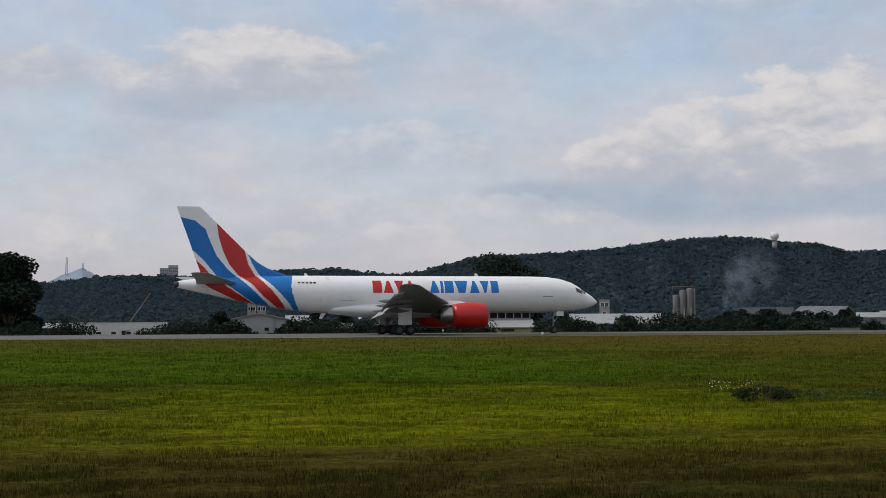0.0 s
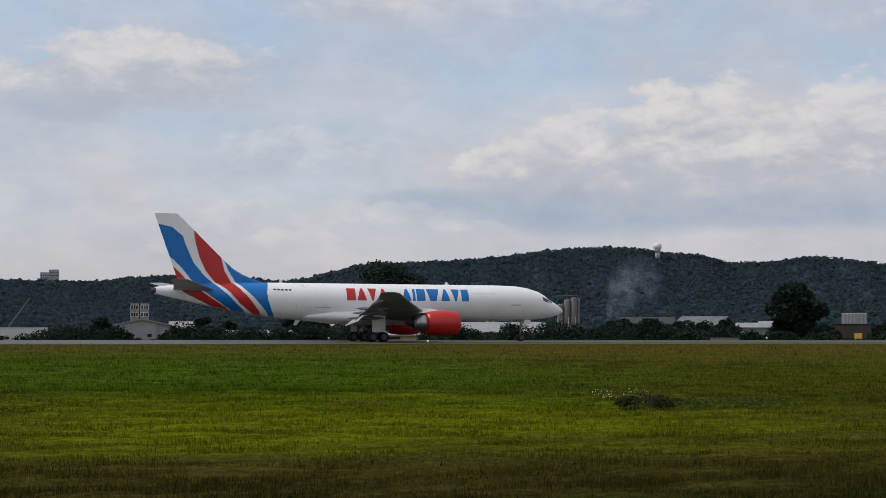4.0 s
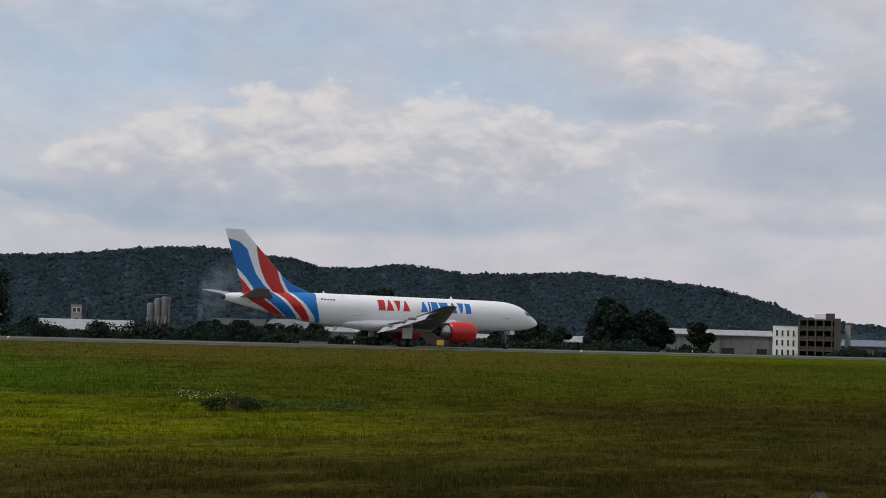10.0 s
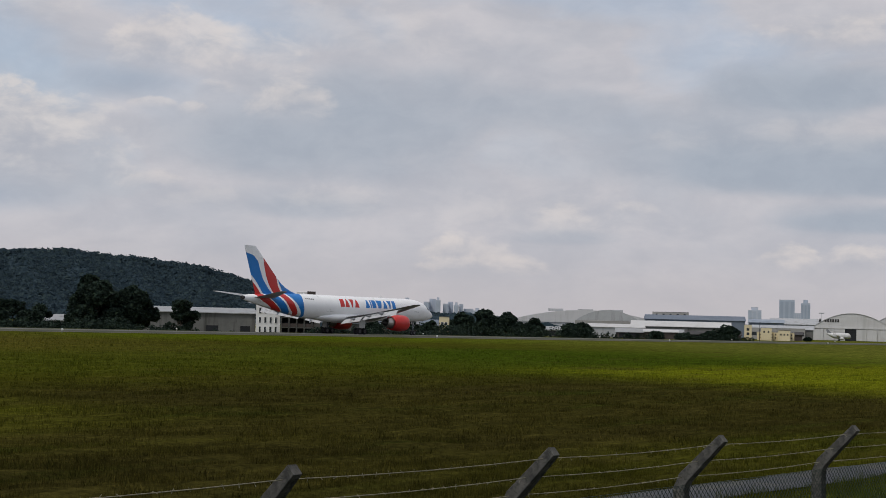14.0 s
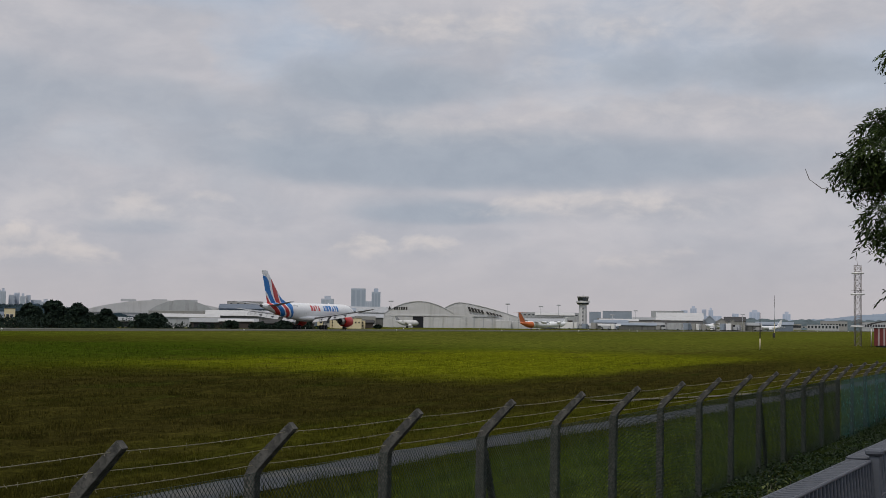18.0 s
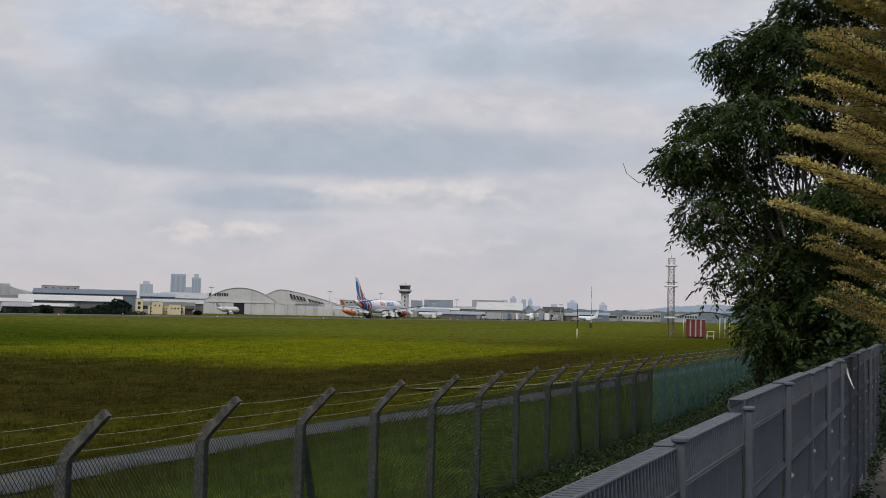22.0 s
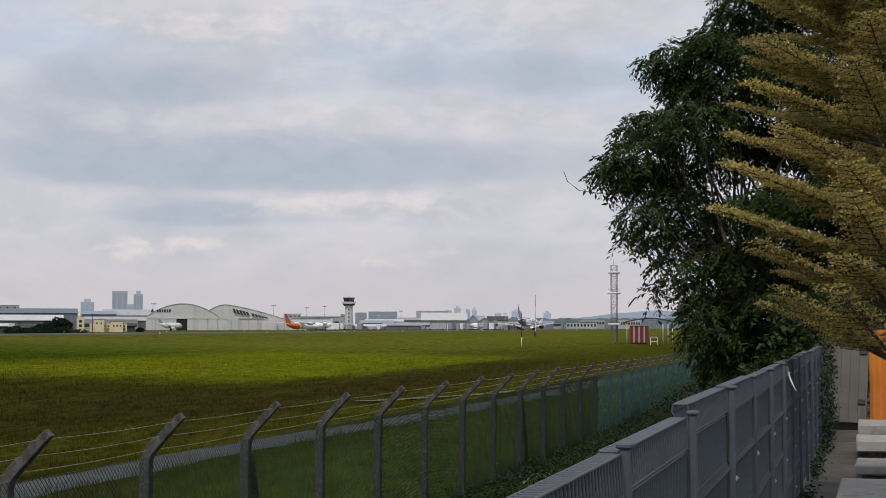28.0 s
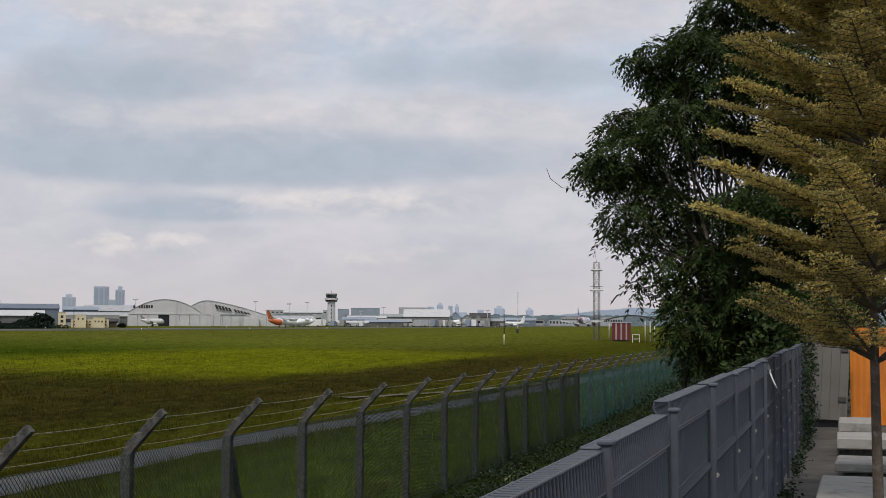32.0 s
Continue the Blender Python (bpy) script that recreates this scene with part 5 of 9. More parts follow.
slab_seat(14.2, 17.6, 0.33, -1.0, -0.13, "long pale concrete slab bench, worn and dusty")
slab_seat(19.5, 20.6, 0.16, -0.75, -0.15, "pale concrete slab bench with chipped edges")
slab_seat(23.1, 24.4, 0.17, -0.65, -0.10, "pale concrete slab bench with chipped edges")
slab_seat(26.8, 28.3, 0.16, -0.55, -0.10, "pale concrete slab bench beside the boards")


def build_boards():
    """Bleached boards leaning at the end of the path, and an orange sheet fence behind."""
    ob = thing("leaning_boards", "bleached wooden boards leaning beside the mesh fence", "boards")
    q = rail_at(29.5, 0.50)
    ob.matrix_basis = pose(q.x, q.y, FLOOR_Z, 0, 0, 90 - RAIL_AZ)
    for k in range(5):
        y = 0.29 - k * 0.170
        wide = 0.0845
        sh = Shape().box(-0.018, y - wide, 0.16, 0.018, y + wide, 1.80 + 0.02 * ((k * 3) % 4), bevel=0.005)
        part("board", sh, BOARD, ob, m=pose(0.004 * (k % 2), 0, 0.0, 3.0, 9, 0))
    # dark bar added where only a shaded gap lies below the boards
    part("under_board_shade", Shape().box(0.02, -0.75, 0, 0.16, 0.45, 0.14, bevel=0.01), SOOT, ob, "dark bar standing for the shaded gap under the boards", m=pose(0.12, 0, 0.0))
    for z in (0.52, 1.50):
        part("hinge_plate", Shape().box(-0.05, -0.44, z, -0.02, -0.30, z + 0.10, bevel=0.008), SOOT, ob, m=pose(0.0, 0, 0.0, 3.0, 9, 0))
    fence = thing("orange_sheet_fence", "orange corrugated sheet hoarding behind the small tree", "hoarding")
    q = rail_at(30.3, 0.0)
    fence.matrix_basis = pose(q.x, q.y, FLOOR_Z, 0, 0, 90 - RAIL_AZ)
    for k in range(14):
        sh = Shape()
        pts = [(-0.012 * (j % 2) * 2, -0.06 - k * 0.36 - j * 0.36 / 6) for j in range(7)]
        v = [(x, y, 0.02) for x, y in pts] + [(x, y, 1.95) for x, y in pts] + [(x + 0.006, y, 0.02) for x, y in pts] + [(x + 0.006, y, 1.95) for x, y in pts]
        f = [(j + 1, j, 7 + j, 8 + j) for j in range(6)] + [(14 + j, 15 + j, 22 + j, 21 + j) for j in range(6)] + [(7 + j, 21 + j, 22 + j, 8 + j) for j in range(6)]
        part("sheet", sh.add(v, f), ORANGE, fence)
    part("rail", Shape().box(0.02, -5.1, 0.4, 0.07, 0.0, 0.46).box(0.02, -5.1, 1.5, 0.07, 0.0, 1.56), SCAFFOLD, fence)
    # undergrowth that closes the view between boards and trees
    a, b = rail_at(34.0, 2.6), rail_at(36.0, -9)
    thicket("undergrowth", "dense dark undergrowth behind the boards and hoarding", a.x, a.y, b.x, b.y, 3.4, 31, leaf=0.16, n=16, per=700, mat=LEAF_DARK, deep=1.6)


build_boards()


# ---- the two near trees and the weeds ----
def sprays(rng, centres, dirs, stem, leaflets, size, slim, droop, flat):
    """Leaf sprays: leaflets in two rows along drooping stems."""
    V = []
    n = len(centres)
    dirs = dirs / (np.linalg.norm(dirs, axis=1, keepdims=True) + 1e-9)
    up = np.tile((0, 0, 1.0), (n, 1)) + rng.normal(size=(n, 3)) * 0.35
    side = np.cross(dirs, up)
    side /= np.linalg.norm(side, axis=1, keepdims=True) + 1e-9
    for j in range(leaflets):
        s = (j // 2 + 0.6) / (leaflets / 2)
        sg = 1 if j % 2 else -1
        base = centres + dirs * stem * s + np.outer(np.full(n, -droop * stem * s * s), (0, 0, 1))
        d = side * sg * 0.85 + dirs * 0.55 + rng.normal(size=(n, 3)) * 0.18 - np.array((0, 0, droop * 0.6))
        d /= np.linalg.norm(d, axis=1, keepdims=True)
        w = np.cross(d, up)
        w /= np.linalg.norm(w, axis=1, keepdims=True) + 1e-9
        nn = np.cross(w, d)
        L = size * rng.uniform(0.7, 1.25, (n, 1))
        a, c = base, base + d * L - nn * L * 0.12
        b, e = base + d * L * 0.5 + w * L * slim / 2, base + d * L * 0.5 - w * L * slim / 2
        V.append(np.stack([a, b, c, e], 1))
    return np.concatenate(V).reshape(-1, 3)


def build_dark_tree():
    """A spreading dark tree between the fences, its crown built of drooping sprays of leaflets."""
    rng = np.random.default_rng(11)
    d0 = 38.0
    x, y = bear(87.4, d0)
    ob = thing("shade_tree", "large dark-green tree with drooping feathery leaves", "tree", m=pose(x, y, float(ground_z(x, y)) - 0.1))
    base = Vector((x, y, float(ground_z(x, y)) - 0.1))

    def spot(az, el, deep):
        px, py = bear(az, d0 + deep)
        return Vector((px, py, height(el, d0 + deep))) - base

    wood = Shape()
    fork = Vector((0.1, -0.1, 3.4))
    limb(wood, rng, (0, 0, -0.1), fork, 0.26, 0.2, 4, 10)
    limb(wood, rng, (0.5, 0.6, -0.1), (0.3, 0.9, 4.2), 0.10, 0.06, 4, 8)
    # crown lobes: bearing, elevation, radius
    upper = [(82.0, 6.2, 0.62), (82.9, 6.9, 0.75), (83.0, 5.6, 0.72), (83.9, 7.8, 0.8), (84.2, 5.9, 0.9), (84.6, 9.3, 0.75), (83.6, 10.0, 0.55), (85.3, 7.9, 1.0), (85.6, 10.6, 0.9), (84.9, 11.0, 0.55), (86.4, 12.3, 0.95), (86.3, 9.0, 1.1), (87.3, 10.9, 1.1), (87.2, 13.2, 0.9), (88.6, 12.6, 1.1), (88.2, 9.6, 1.2), (86.8, 6.8, 1.1), (88.4, 7.2, 1.2), (89.8, 9.6, 1.3), (90.2, 12.2, 1.3), (90.5, 7.0, 1.3)]
    middle = [(92.4, 11.0, 1.4), (92.6, 8.2, 1.4), (83.0, 4.4, 0.55), (83.8, 3.9, 0.6), (83.0, 3.55, 0.35), (84.4, 4.9, 0.8), (85.4, 4.6, 0.7), (84.3, 2.5, 0.50), (84.9, 3.5, 0.55), (86.0, 3.0, 0.8), (86.9, 4.2, 1.0), (85.8, 1.6, 0.8), (86.5, 0.8, 0.95), (85.5, 0.5, 0.55), (87.4, 2.4, 1.1), (87.6, 0.6, 1.0), (88.8, 4.6, 1.2), (88.9, 2.6, 1.2), (88.8, 0.9, 1.0), (90.2, 4.6, 1.2), (90.3, 2.4, 1.1)]
    lower = [(90.2, 0.6, 0.9), (91.8, 5.4, 1.3), (92.0, 3.0, 1.2), (91.6, 1.0, 0.9), (86.0, -0.4, 0.6), (87.2, -0.5, 0.7), (88.4, -0.3, 0.7), (85.4, -0.2, 0.45), (86.6, -1.2, 0.6), (85.7, 0.9, 0.6), (87.6, -1.4, 0.6), (88.8, -1.2, 0.7), (85.9, -1.0, 0.45), (94.0, 6.5, 1.5), (94.2, 9.5, 1.5), (94.0, 3.2, 1.4), (93.6, 12.6, 1.3), (95.4, 8, 1.5), (95.4, 4.5, 1.5)]
    lobes = upper + middle + lower
    # boughs that reach out of the crown on its open side
    reaching = [(84.11, 10.35, 0.22), (84.88, 10.71, 0.28), (85.65, 10.58, 0.30), (86.42, 11.30, 0.32), (86.96, 12.05, 0.30), (85.10, 9.47, 0.25), (83.29, 7.78, 0.24), (83.89, 8.17, 0.30), (82.72, 6.25, 0.20), (83.01, 3.48, 0.18), (84.22, 3.15, 0.20), (84.11, 1.38, 0.20), (84.76, 1.82, 0.20), (85.74, 0.95, 0.28)]
    cs, ds = [], []
    for k, (az, el, r) in enumerate(lobes + reaching):
        # the open side hangs in loose sprays with gaps between them
        loose = 0.45 if az < 86.2 and el < 5.3 else 0.8 if az < 87 else 1.0
        if k < len(lobes):
            az, r = az + max(0, 88 - az) * 0.07 + float(np.interp(el, [4, 8, 11, 13], [0.25, 0.45, 1.1, 1.6])), r * 0.92
        c = spot(az, el, rng.uniform(-2.2, 1.6) * min(1, r))
        limb(wood, rng, fork * rng.uniform(0.75, 1.1), c, 0.05, 0.012, 4, 5)
        n = int((260 * r * r + (48 if k < len(lobes) else 16)) * loose)
        d = rng.normal(size=(n, 3))
        # boughs are umbrellas: most leaves on the upper shell, tips hanging
        d[:, 2] = np.where(rng.uniform(0, 1, n) < 0.3, np.abs(d[:, 2]), d[:, 2])
        d /= np.linalg.norm(d, axis=1, keepdims=True)
        q = rng.uniform(0.25, 1.0, (n, 1)) ** 0.6
        cs.append(np.array(c) + d * q * r * np.array((1.06, 1.06, 0.60)))
        ds.append(d * (1, 1, 0.35) + np.array((0, 0, -0.22)) + rng.normal(size=(n, 3)) * 0.35)
        for j in range(5):
            e = rng.normal(size=3)
            e = Vector(e / np.linalg.norm(e)) * r * 0.9
            wood.rod(c, c + e, 0.014, 0.005, 4, caps=False)
    # a long bare twig reaching out
    tw = [spot(83.2, 5.4, -0.5), spot(82.2, 5.2, -0.5), spot(81.2, 5.35, -0.5), spot(80.75, 5.7, -0.5), spot(80.6, 6.1, -0.5)]
    for a, b in zip(tw, tw[1:]):
        wood.rod(a, b, 0.012, 0.008, 4, caps=False)
    part("trunk", wood, BARK, ob)
    v = sprays(rng, np.concatenate(cs), np.concatenate(ds), 0.44, 12, 0.17, 0.36, 0.62, 0.5)
    crown = quads("crown", v, np.arange(len(v)).reshape(-1, 4), LEAF_DARK, ob)
    tagged(crown, kind="stuff")


def build_tier_tree():
    """A small tree with flat tiers of tiny yellow-green leaves."""
    rng = np.random.default_rng(5)
    d0 = 15.0
    x, y = bear(93.05, d0)
    base = Vector((x, y, FLOOR_Z - 0.05))
    ob = thing("tiered_tree", "slender tree with flat tiers of yellow-green leaves", "tree", m=Matrix.Translation(base))
    wood = Shape()
    lean = [Vector((0, 0, 0)), Vector((0.03, 0.02, 1.2)), Vector((-0.02, 0.04, 2.4)), Vector((0.03, 0.0, 3.8)), Vector((0, 0, 5.2)), Vector((0, 0, 6.6))]
    for k, (a, b) in enumerate(zip(lean, lean[1:])):
        wood.rod(a, b, 0.056 - 0.008 * k, 0.048 - 0.008 * k, 9, caps=False)
    cs, ds = [], []
    z, tier = 1.84, 0
    while z < 6.3:
        reach = float(np.interp(z + 0.42, [2.2, 2.6, 2.8, 3.05, 3.5, 4.1, 4.85, 6.5], [1.24, 1.34, 1.55, 1.8, 1.62, 1.58, 1.48, 1.25]))
        arms = 9
        for k in range(arms):
            a = k * math.tau / arms + tier * 0.7 + rng.uniform(-0.2, 0.2)
            if tier % 2 == 0 and k == 0:
                a = radians(-(86.9 - 180)) + 0.05
            r = reach * rng.uniform(0.82, 1.04)
            lift = rng.uniform(-0.1, 0.14)
            out = Vector((math.cos(a), math.sin(a), 0))
            start = Vector((0, 0, z - 0.15))
            mid = out * r * 0.5 + Vector((0, 0, z + 0.16 + lift * 0.6))
            tip = out * r + Vector((0, 0, z + 0.40 + lift + rng.uniform(-0.05, 0.08)))
            wood.rod(start, mid, 0.024, 0.014, 5, caps=False)
            wood.rod(mid, tip, 0.014, 0.004, 5, caps=False)
            side = Vector((-out.y, out.x, 0))
            for j in range(11):
                s = 0.22 + 0.78 * j / 10
                p = start.lerp(mid, s * 2) if s < 0.5 else mid.lerp(tip, s * 2 - 1)
                for sg in (-1, 1):
                    ln = (0.42 * (1.12 - s) + 0.10) * rng.uniform(0.7, 1.2)
                    e = p + (side * sg * 0.9 + out * 0.5).normalized() * ln + Vector((0, 0, 0.03))
                    wood.rod(p, e, 0.006, 0.003, 3, caps=False)
                    n = int((int(ln * 420) + 14) * float(np.interp(z, [1.9, 2.9], [0.45, 0.95])))
                    u = rng.uniform(0, 1, (n, 1))
                    pts = np.array(p) + (np.array(e) - np.array(p)) * u + rng.normal(size=(n, 3)) * (0.042, 0.042, 0.013) + (0, 0, 0.02)
                    cs.append(pts)
        z += rng.uniform(0.36, 0.50)
        tier += 1
    part("trunk", wood, BARK, ob)
    pts = np.concatenate(cs)
    v, f = leaf_cards(rng, pts, 0.032, 0.8, 0.6)
    tagged(quads("crown", v, f, LEAF_GOLD, ob), kind="stuff")


build_dark_tree()
build_tier_tree()


def build_weeds():
    rng = np.random.default_rng(21)
    # climbers and weeds along the foot of the mesh fence and on the bank below it
    pts = []
    for k in range(1700):
        s = rng.uniform(4, 66)
        q = fence_at(s, rng.uniform(2.4, 7.7))
        h = rng.uniform(0.08, 0.36) * (0.5 + 0.5 * math.sin(s * 0.9) ** 2)
        z0 = float(ground_z(q.x, q.y))
        pts.append(np.array((q.x, q.y, z0 + h * 0.5)) + rng.normal(size=(26, 3)) * (0.22, 0.22, h * 0.32))
    pts = np.concatenate(pts)
    v, f = leaf_cards(rng, pts, 0.085, 0.6, 0.6)
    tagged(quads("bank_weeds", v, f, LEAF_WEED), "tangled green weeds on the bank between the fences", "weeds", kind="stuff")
    pts = []
    for k in range(60):
        q = rail_at(rng.uniform(24, 29), 0.70 + rng.uniform(-0.12, 0.02))
        pts.append(np.array((q.x, q.y, FLOOR_Z + rng.uniform(0.05, 1.75))) + rng.normal(size=(26, 3)) * (0.15, 0.05, 0.12))
    for k in range(40):
        q = rail_at(rng.uniform(14, 28), 0.68)
        pts.append(np.array((q.x, q.y, FLOOR_Z + 0.07)) + rng.normal(size=(14, 3)) * (0.12, 0.05, 0.05))
    v, f = leaf_cards(rng, np.concatenate(pts), 0.07, 0.6, 0.6)
    tagged(quads("climbing_vine", v, f, LEAF_WEED), "green climber on the end of the mesh fence", "climber", kind="stuff")


build_weeds()
a, b = fence_at(56, 5.6), fence_at(96, 3.6)
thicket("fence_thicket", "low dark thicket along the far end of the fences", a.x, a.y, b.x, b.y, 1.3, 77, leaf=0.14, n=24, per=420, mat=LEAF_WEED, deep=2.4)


def build_strip_and_sprigs():
    """A torn plastic strip on the mesh fence, and tall weeds that stand out of the bank."""
    ob = thing("plastic_strip", "torn white plastic strip hanging on the mesh fence", "litter")
    for s0, ps, top, low in ((14.4, 0.09, 1.23, 1.0), (14.55, 0.04, 1.22, 1.08)):
        rings = []
        for k in range(9):
            u = k / 8
            q = rail_at(s0 + 0.05 * math.sin(5 * u), RAIL_P - 0.03 - ps * u ** 1.4)
            z = top + (low - top) * u
            w = 0.009 * (1 - 0.5 * u)
            rings.append([(q.x - w, q.y - w, z), (q.x + w, q.y + w, z), (q.x + w, q.y + w + 0.003, z + 0.002), (q.x - w, q.y - w + 0.003, z + 0.002)])
        part("tail", Shape().loft(rings, smooth=False), WHITE_PAINT, ob)
    rng = np.random.default_rng(64)
    for k in range(10):
        q = fence_at(rng.uniform(16.5, 22.5), rng.uniform(3.6, 4.5))
        z0 = float(ground_z(q.x, q.y))
        weed = thing("tall_weed", "leggy weed with pale leaves between the fences", "weed", "tall weeds between the fences", pose(q.x, q.y, z0 - 0.03))
        h = rng.uniform(0.75, 1.15)
        stem, pts = Shape(), []
        for j in range(4):
            tip = Vector((rng.uniform(-0.3, 0.3), rng.uniform(-0.2, 0.2), h * rng.uniform(0.75, 1.05)))
            stem.rod((0, 0, 0), tip * 0.55 + Vector((0, 0, 0.05)), 0.007, 0.005, 5, caps=False).rod(tip * 0.55 + Vector((0, 0, 0.05)), tip, 0.005, 0.003, 5, caps=False)
            u = rng.uniform(0.35, 1.0, (16, 1))
            pts.append(np.array(tip) * u + rng.normal(size=(16, 3)) * 0.05)
        part("stem", stem, BARK, weed)
        v, f = leaf_cards(rng, np.concatenate(pts), 0.085, 0.5, 0.6)
        tagged(quads("leaves", v, f, LEAF_PALE, weed), kind="stuff")


LEAF_PALE = leaf_material("pale_weed_leaves", (0.13, 0.155, 0.05), 0.4, 0.35)
build_strip_and_sprigs()


# ---- buildings beyond the runway ----
def lot(az0, az1, d):
    """Pose, width and ground height of a plot that spans two bearings; +x to the right, +y away."""
    az = (az0 + az1) / 2
    x, y = bear(az, d)
    z = float(ground_z(x, y))
    return pose(x, y, z - 0.05, 0, 0, -az), 2 * d * math.tan(radians((az1 - az0) / 2)), z - 0.05


def window_row(parent, n, x0, x1, z, w, h, y=-0.03, mat=None, name="window", framed=True):
    """A row of framed windows on the front of a wall."""
    me = Shape().box(-w / 2, -0.04, -h / 2, w / 2, 0.03, h / 2).mesh("pane", [mat or TOWER_GLASS])
    t = min(0.08, w * 0.12)
    fr = Shape().box(-w / 2 - t, -0.07, -h / 2 - t, w / 2 + t, 0.02, -h / 2).box(-w / 2 - t, -0.07, h / 2, w / 2 + t, 0.02, h / 2 + t).box(-w / 2 - t, -0.07, -h / 2, -w / 2, 0.02, h / 2).box(w / 2, -0.07, -h / 2, w / 2 + t, 0.02, h / 2).mesh("window", [WHITE_PAINT])
    for k in range(n):
        x = x0 + (x1 - x0) * (k + 0.5) / n
        if framed:
            o = part(name, fr, [], parent, m=pose(x, y, z))
            part("pane", me, [], o)
        else:
            part(name, me, [], parent, m=pose(x, y, z))


def flat_block(name, label, az0, az1, d, el, deep, wall, category="building", roof=None, parapet=0.5, turn=0.0, group="", windows=(), door=None):
    """A flat-roofed block: walls with a parapet, a roof slab, rows of windows."""
    m, w, z0 = lot(az0, az1, d)
    h = height(el, d) - z0
    ob = thing(name, label, category, group, m @ pose(0, 0, 0, 0, 0, turn))
    sh = Shape().box(-w / 2, 0, 0, w / 2, 0.3, h).box(-w / 2, deep - 0.3, 0, w / 2, deep, h).box(-w / 2, 0.3, 0, -w / 2 + 0.3, deep - 0.3, h).box(w / 2 - 0.3, 0.3, 0, w / 2, deep - 0.3, h)
    part("wall", sh, wall, ob)
    part("roof", Shape().box(-w / 2 + 0.3, 0.3, h - parapet - 0.2, w / 2 - 0.3, deep - 0.3, h - parapet), roof or ROOF_PALE, ob)
    part("coping", Shape().box(-w / 2 - 0.1, -0.1, h, w / 2 + 0.1, 0.4, h + 0.12), roof or CONCRETE, ob)
    for n, zf, ww, hh in windows:
        window_row(ob, n, -w / 2 + 0.4, w / 2 - 0.4, h * zf, ww, hh, framed=d < 500)
    if door:
        x, dw, dh = door
        part("door", Shape().box(w * x - dw / 2, -0.06, 0, w * x + dw / 2, 0.02, dh), DARK_OPEN, ob)
    return ob, w, h


def gable_shed(name, label, az0, az1, d, eave_el, ridge_el, deep, wall, roof, category="shed", front=True, turn=0.0, group="", openings=(), over=0.5):
    """A shed with a pitched roof; front: the gable looks at the viewer, else the long roof slope does."""
    m, w, z0 = lot(az0, az1, d)
    he, hr = height(eave_el, d) - z0, height(ridge_el, d) - z0
    ob = thing(name, label, category, group, m @ pose(0, 0, 0, 0, 0, turn))
    if front:
        sh = Shape()
        for y in (0, deep - 0.25):
            v = [(-w / 2, y, 0), (w / 2, y, 0), (w / 2, y, he), (0, y, hr), (-w / 2, y, he)]
            v += [(x, y + 0.25, z) for x, _, z in v]
            sh.add(v, [(0, 1, 2, 3, 4), (9, 8, 7, 6, 5), (0, 5, 6, 1), (1, 6, 7, 2), (2, 7, 8, 3), (3, 8, 9, 4), (4, 9, 5, 0)])
        sh.box(-w / 2, 0.25, 0, -w / 2 + 0.25, deep - 0.25, he).box(w / 2 - 0.25, 0.25, 0, w / 2, deep - 0.25, he)
        part("wall", sh, wall, ob)
        for s in (-1, 1):
            k = (hr - he) / (w / 2)
            r = Shape()
            x1, z1 = s * (w / 2 + over), he - over * k
            v = [(0, -over, hr), (x1, -over, z1), (x1, deep + over, z1), (0, deep + over, hr)]
            v += [(x, y, z + 0.22) for x, y, z in v]
            q = [(3, 2, 1, 0), (4, 5, 6, 7), (0, 1, 5, 4), (1, 2, 6, 5), (2, 3, 7, 6), (3, 0, 4, 7)]
            part("roof", r.add(v, q if s > 0 else [f[::-1] for f in q]), roof, ob)
    else:
        part("wall", Shape().box(-w / 2, 0, 0, w / 2, 0.25, he).box(-w / 2, deep - 0.25, 0, w / 2, deep, he).box(-w / 2, 0.25, 0, -w / 2 + 0.25, deep - 0.25, he).box(w / 2 - 0.25, 0.25, 0, w / 2, deep - 0.25, he), wall, ob)
        for s in (0, 1):
            y1 = -over if s == 0 else deep + over
            v = [(-w / 2 - over, y1, he - 0.1), (w / 2 + over, y1, he - 0.1), (w / 2 + over, deep / 2, hr), (-w / 2 - over, deep / 2, hr)]
            v += [(x, y, z + 0.2) for x, y, z in v]
            q = [(3, 2, 1, 0), (4, 5, 6, 7), (0, 1, 5, 4), (1, 2, 6, 5), (2, 3, 7, 6), (3, 0, 4, 7)]
            part("roof", Shape().add(v, q if s == 0 else [f[::-1] for f in q]), roof, ob)
            if s == 0:
                n = max(4, int(w / 2.2))
                for k in range(n + 1):
                    x = -w / 2 + w * k / n
                    part("roof_rib", Shape().rod((x, y1, he + 0.12), (x, deep / 2, hr + 0.22), 0.05, sides=4, caps=False), roof, ob)
        for x in (-w / 2, w / 2 - 0.25):
            v = [(x, 0.2, he - 0.05), (x, deep - 0.2, he - 0.05), (x, deep / 2, hr)]
            v += [(a + 0.25, b, c) for a, b, c in v]
            part("gable", Shape().add(v, [(0, 1, 2), (5, 4, 3), (0, 3, 4, 1), (1, 4, 5, 2), (2, 5, 3, 0)]), wall, ob)
    # openings are dark panels on the wall, painted as the shade inside
    for x0, x1, za, zb in openings:
        part("opening", Shape().box(w * x0, -0.05, he * za, w * x1, 0.02, he * zb), DARK_OPEN, ob)
    return ob, w, he


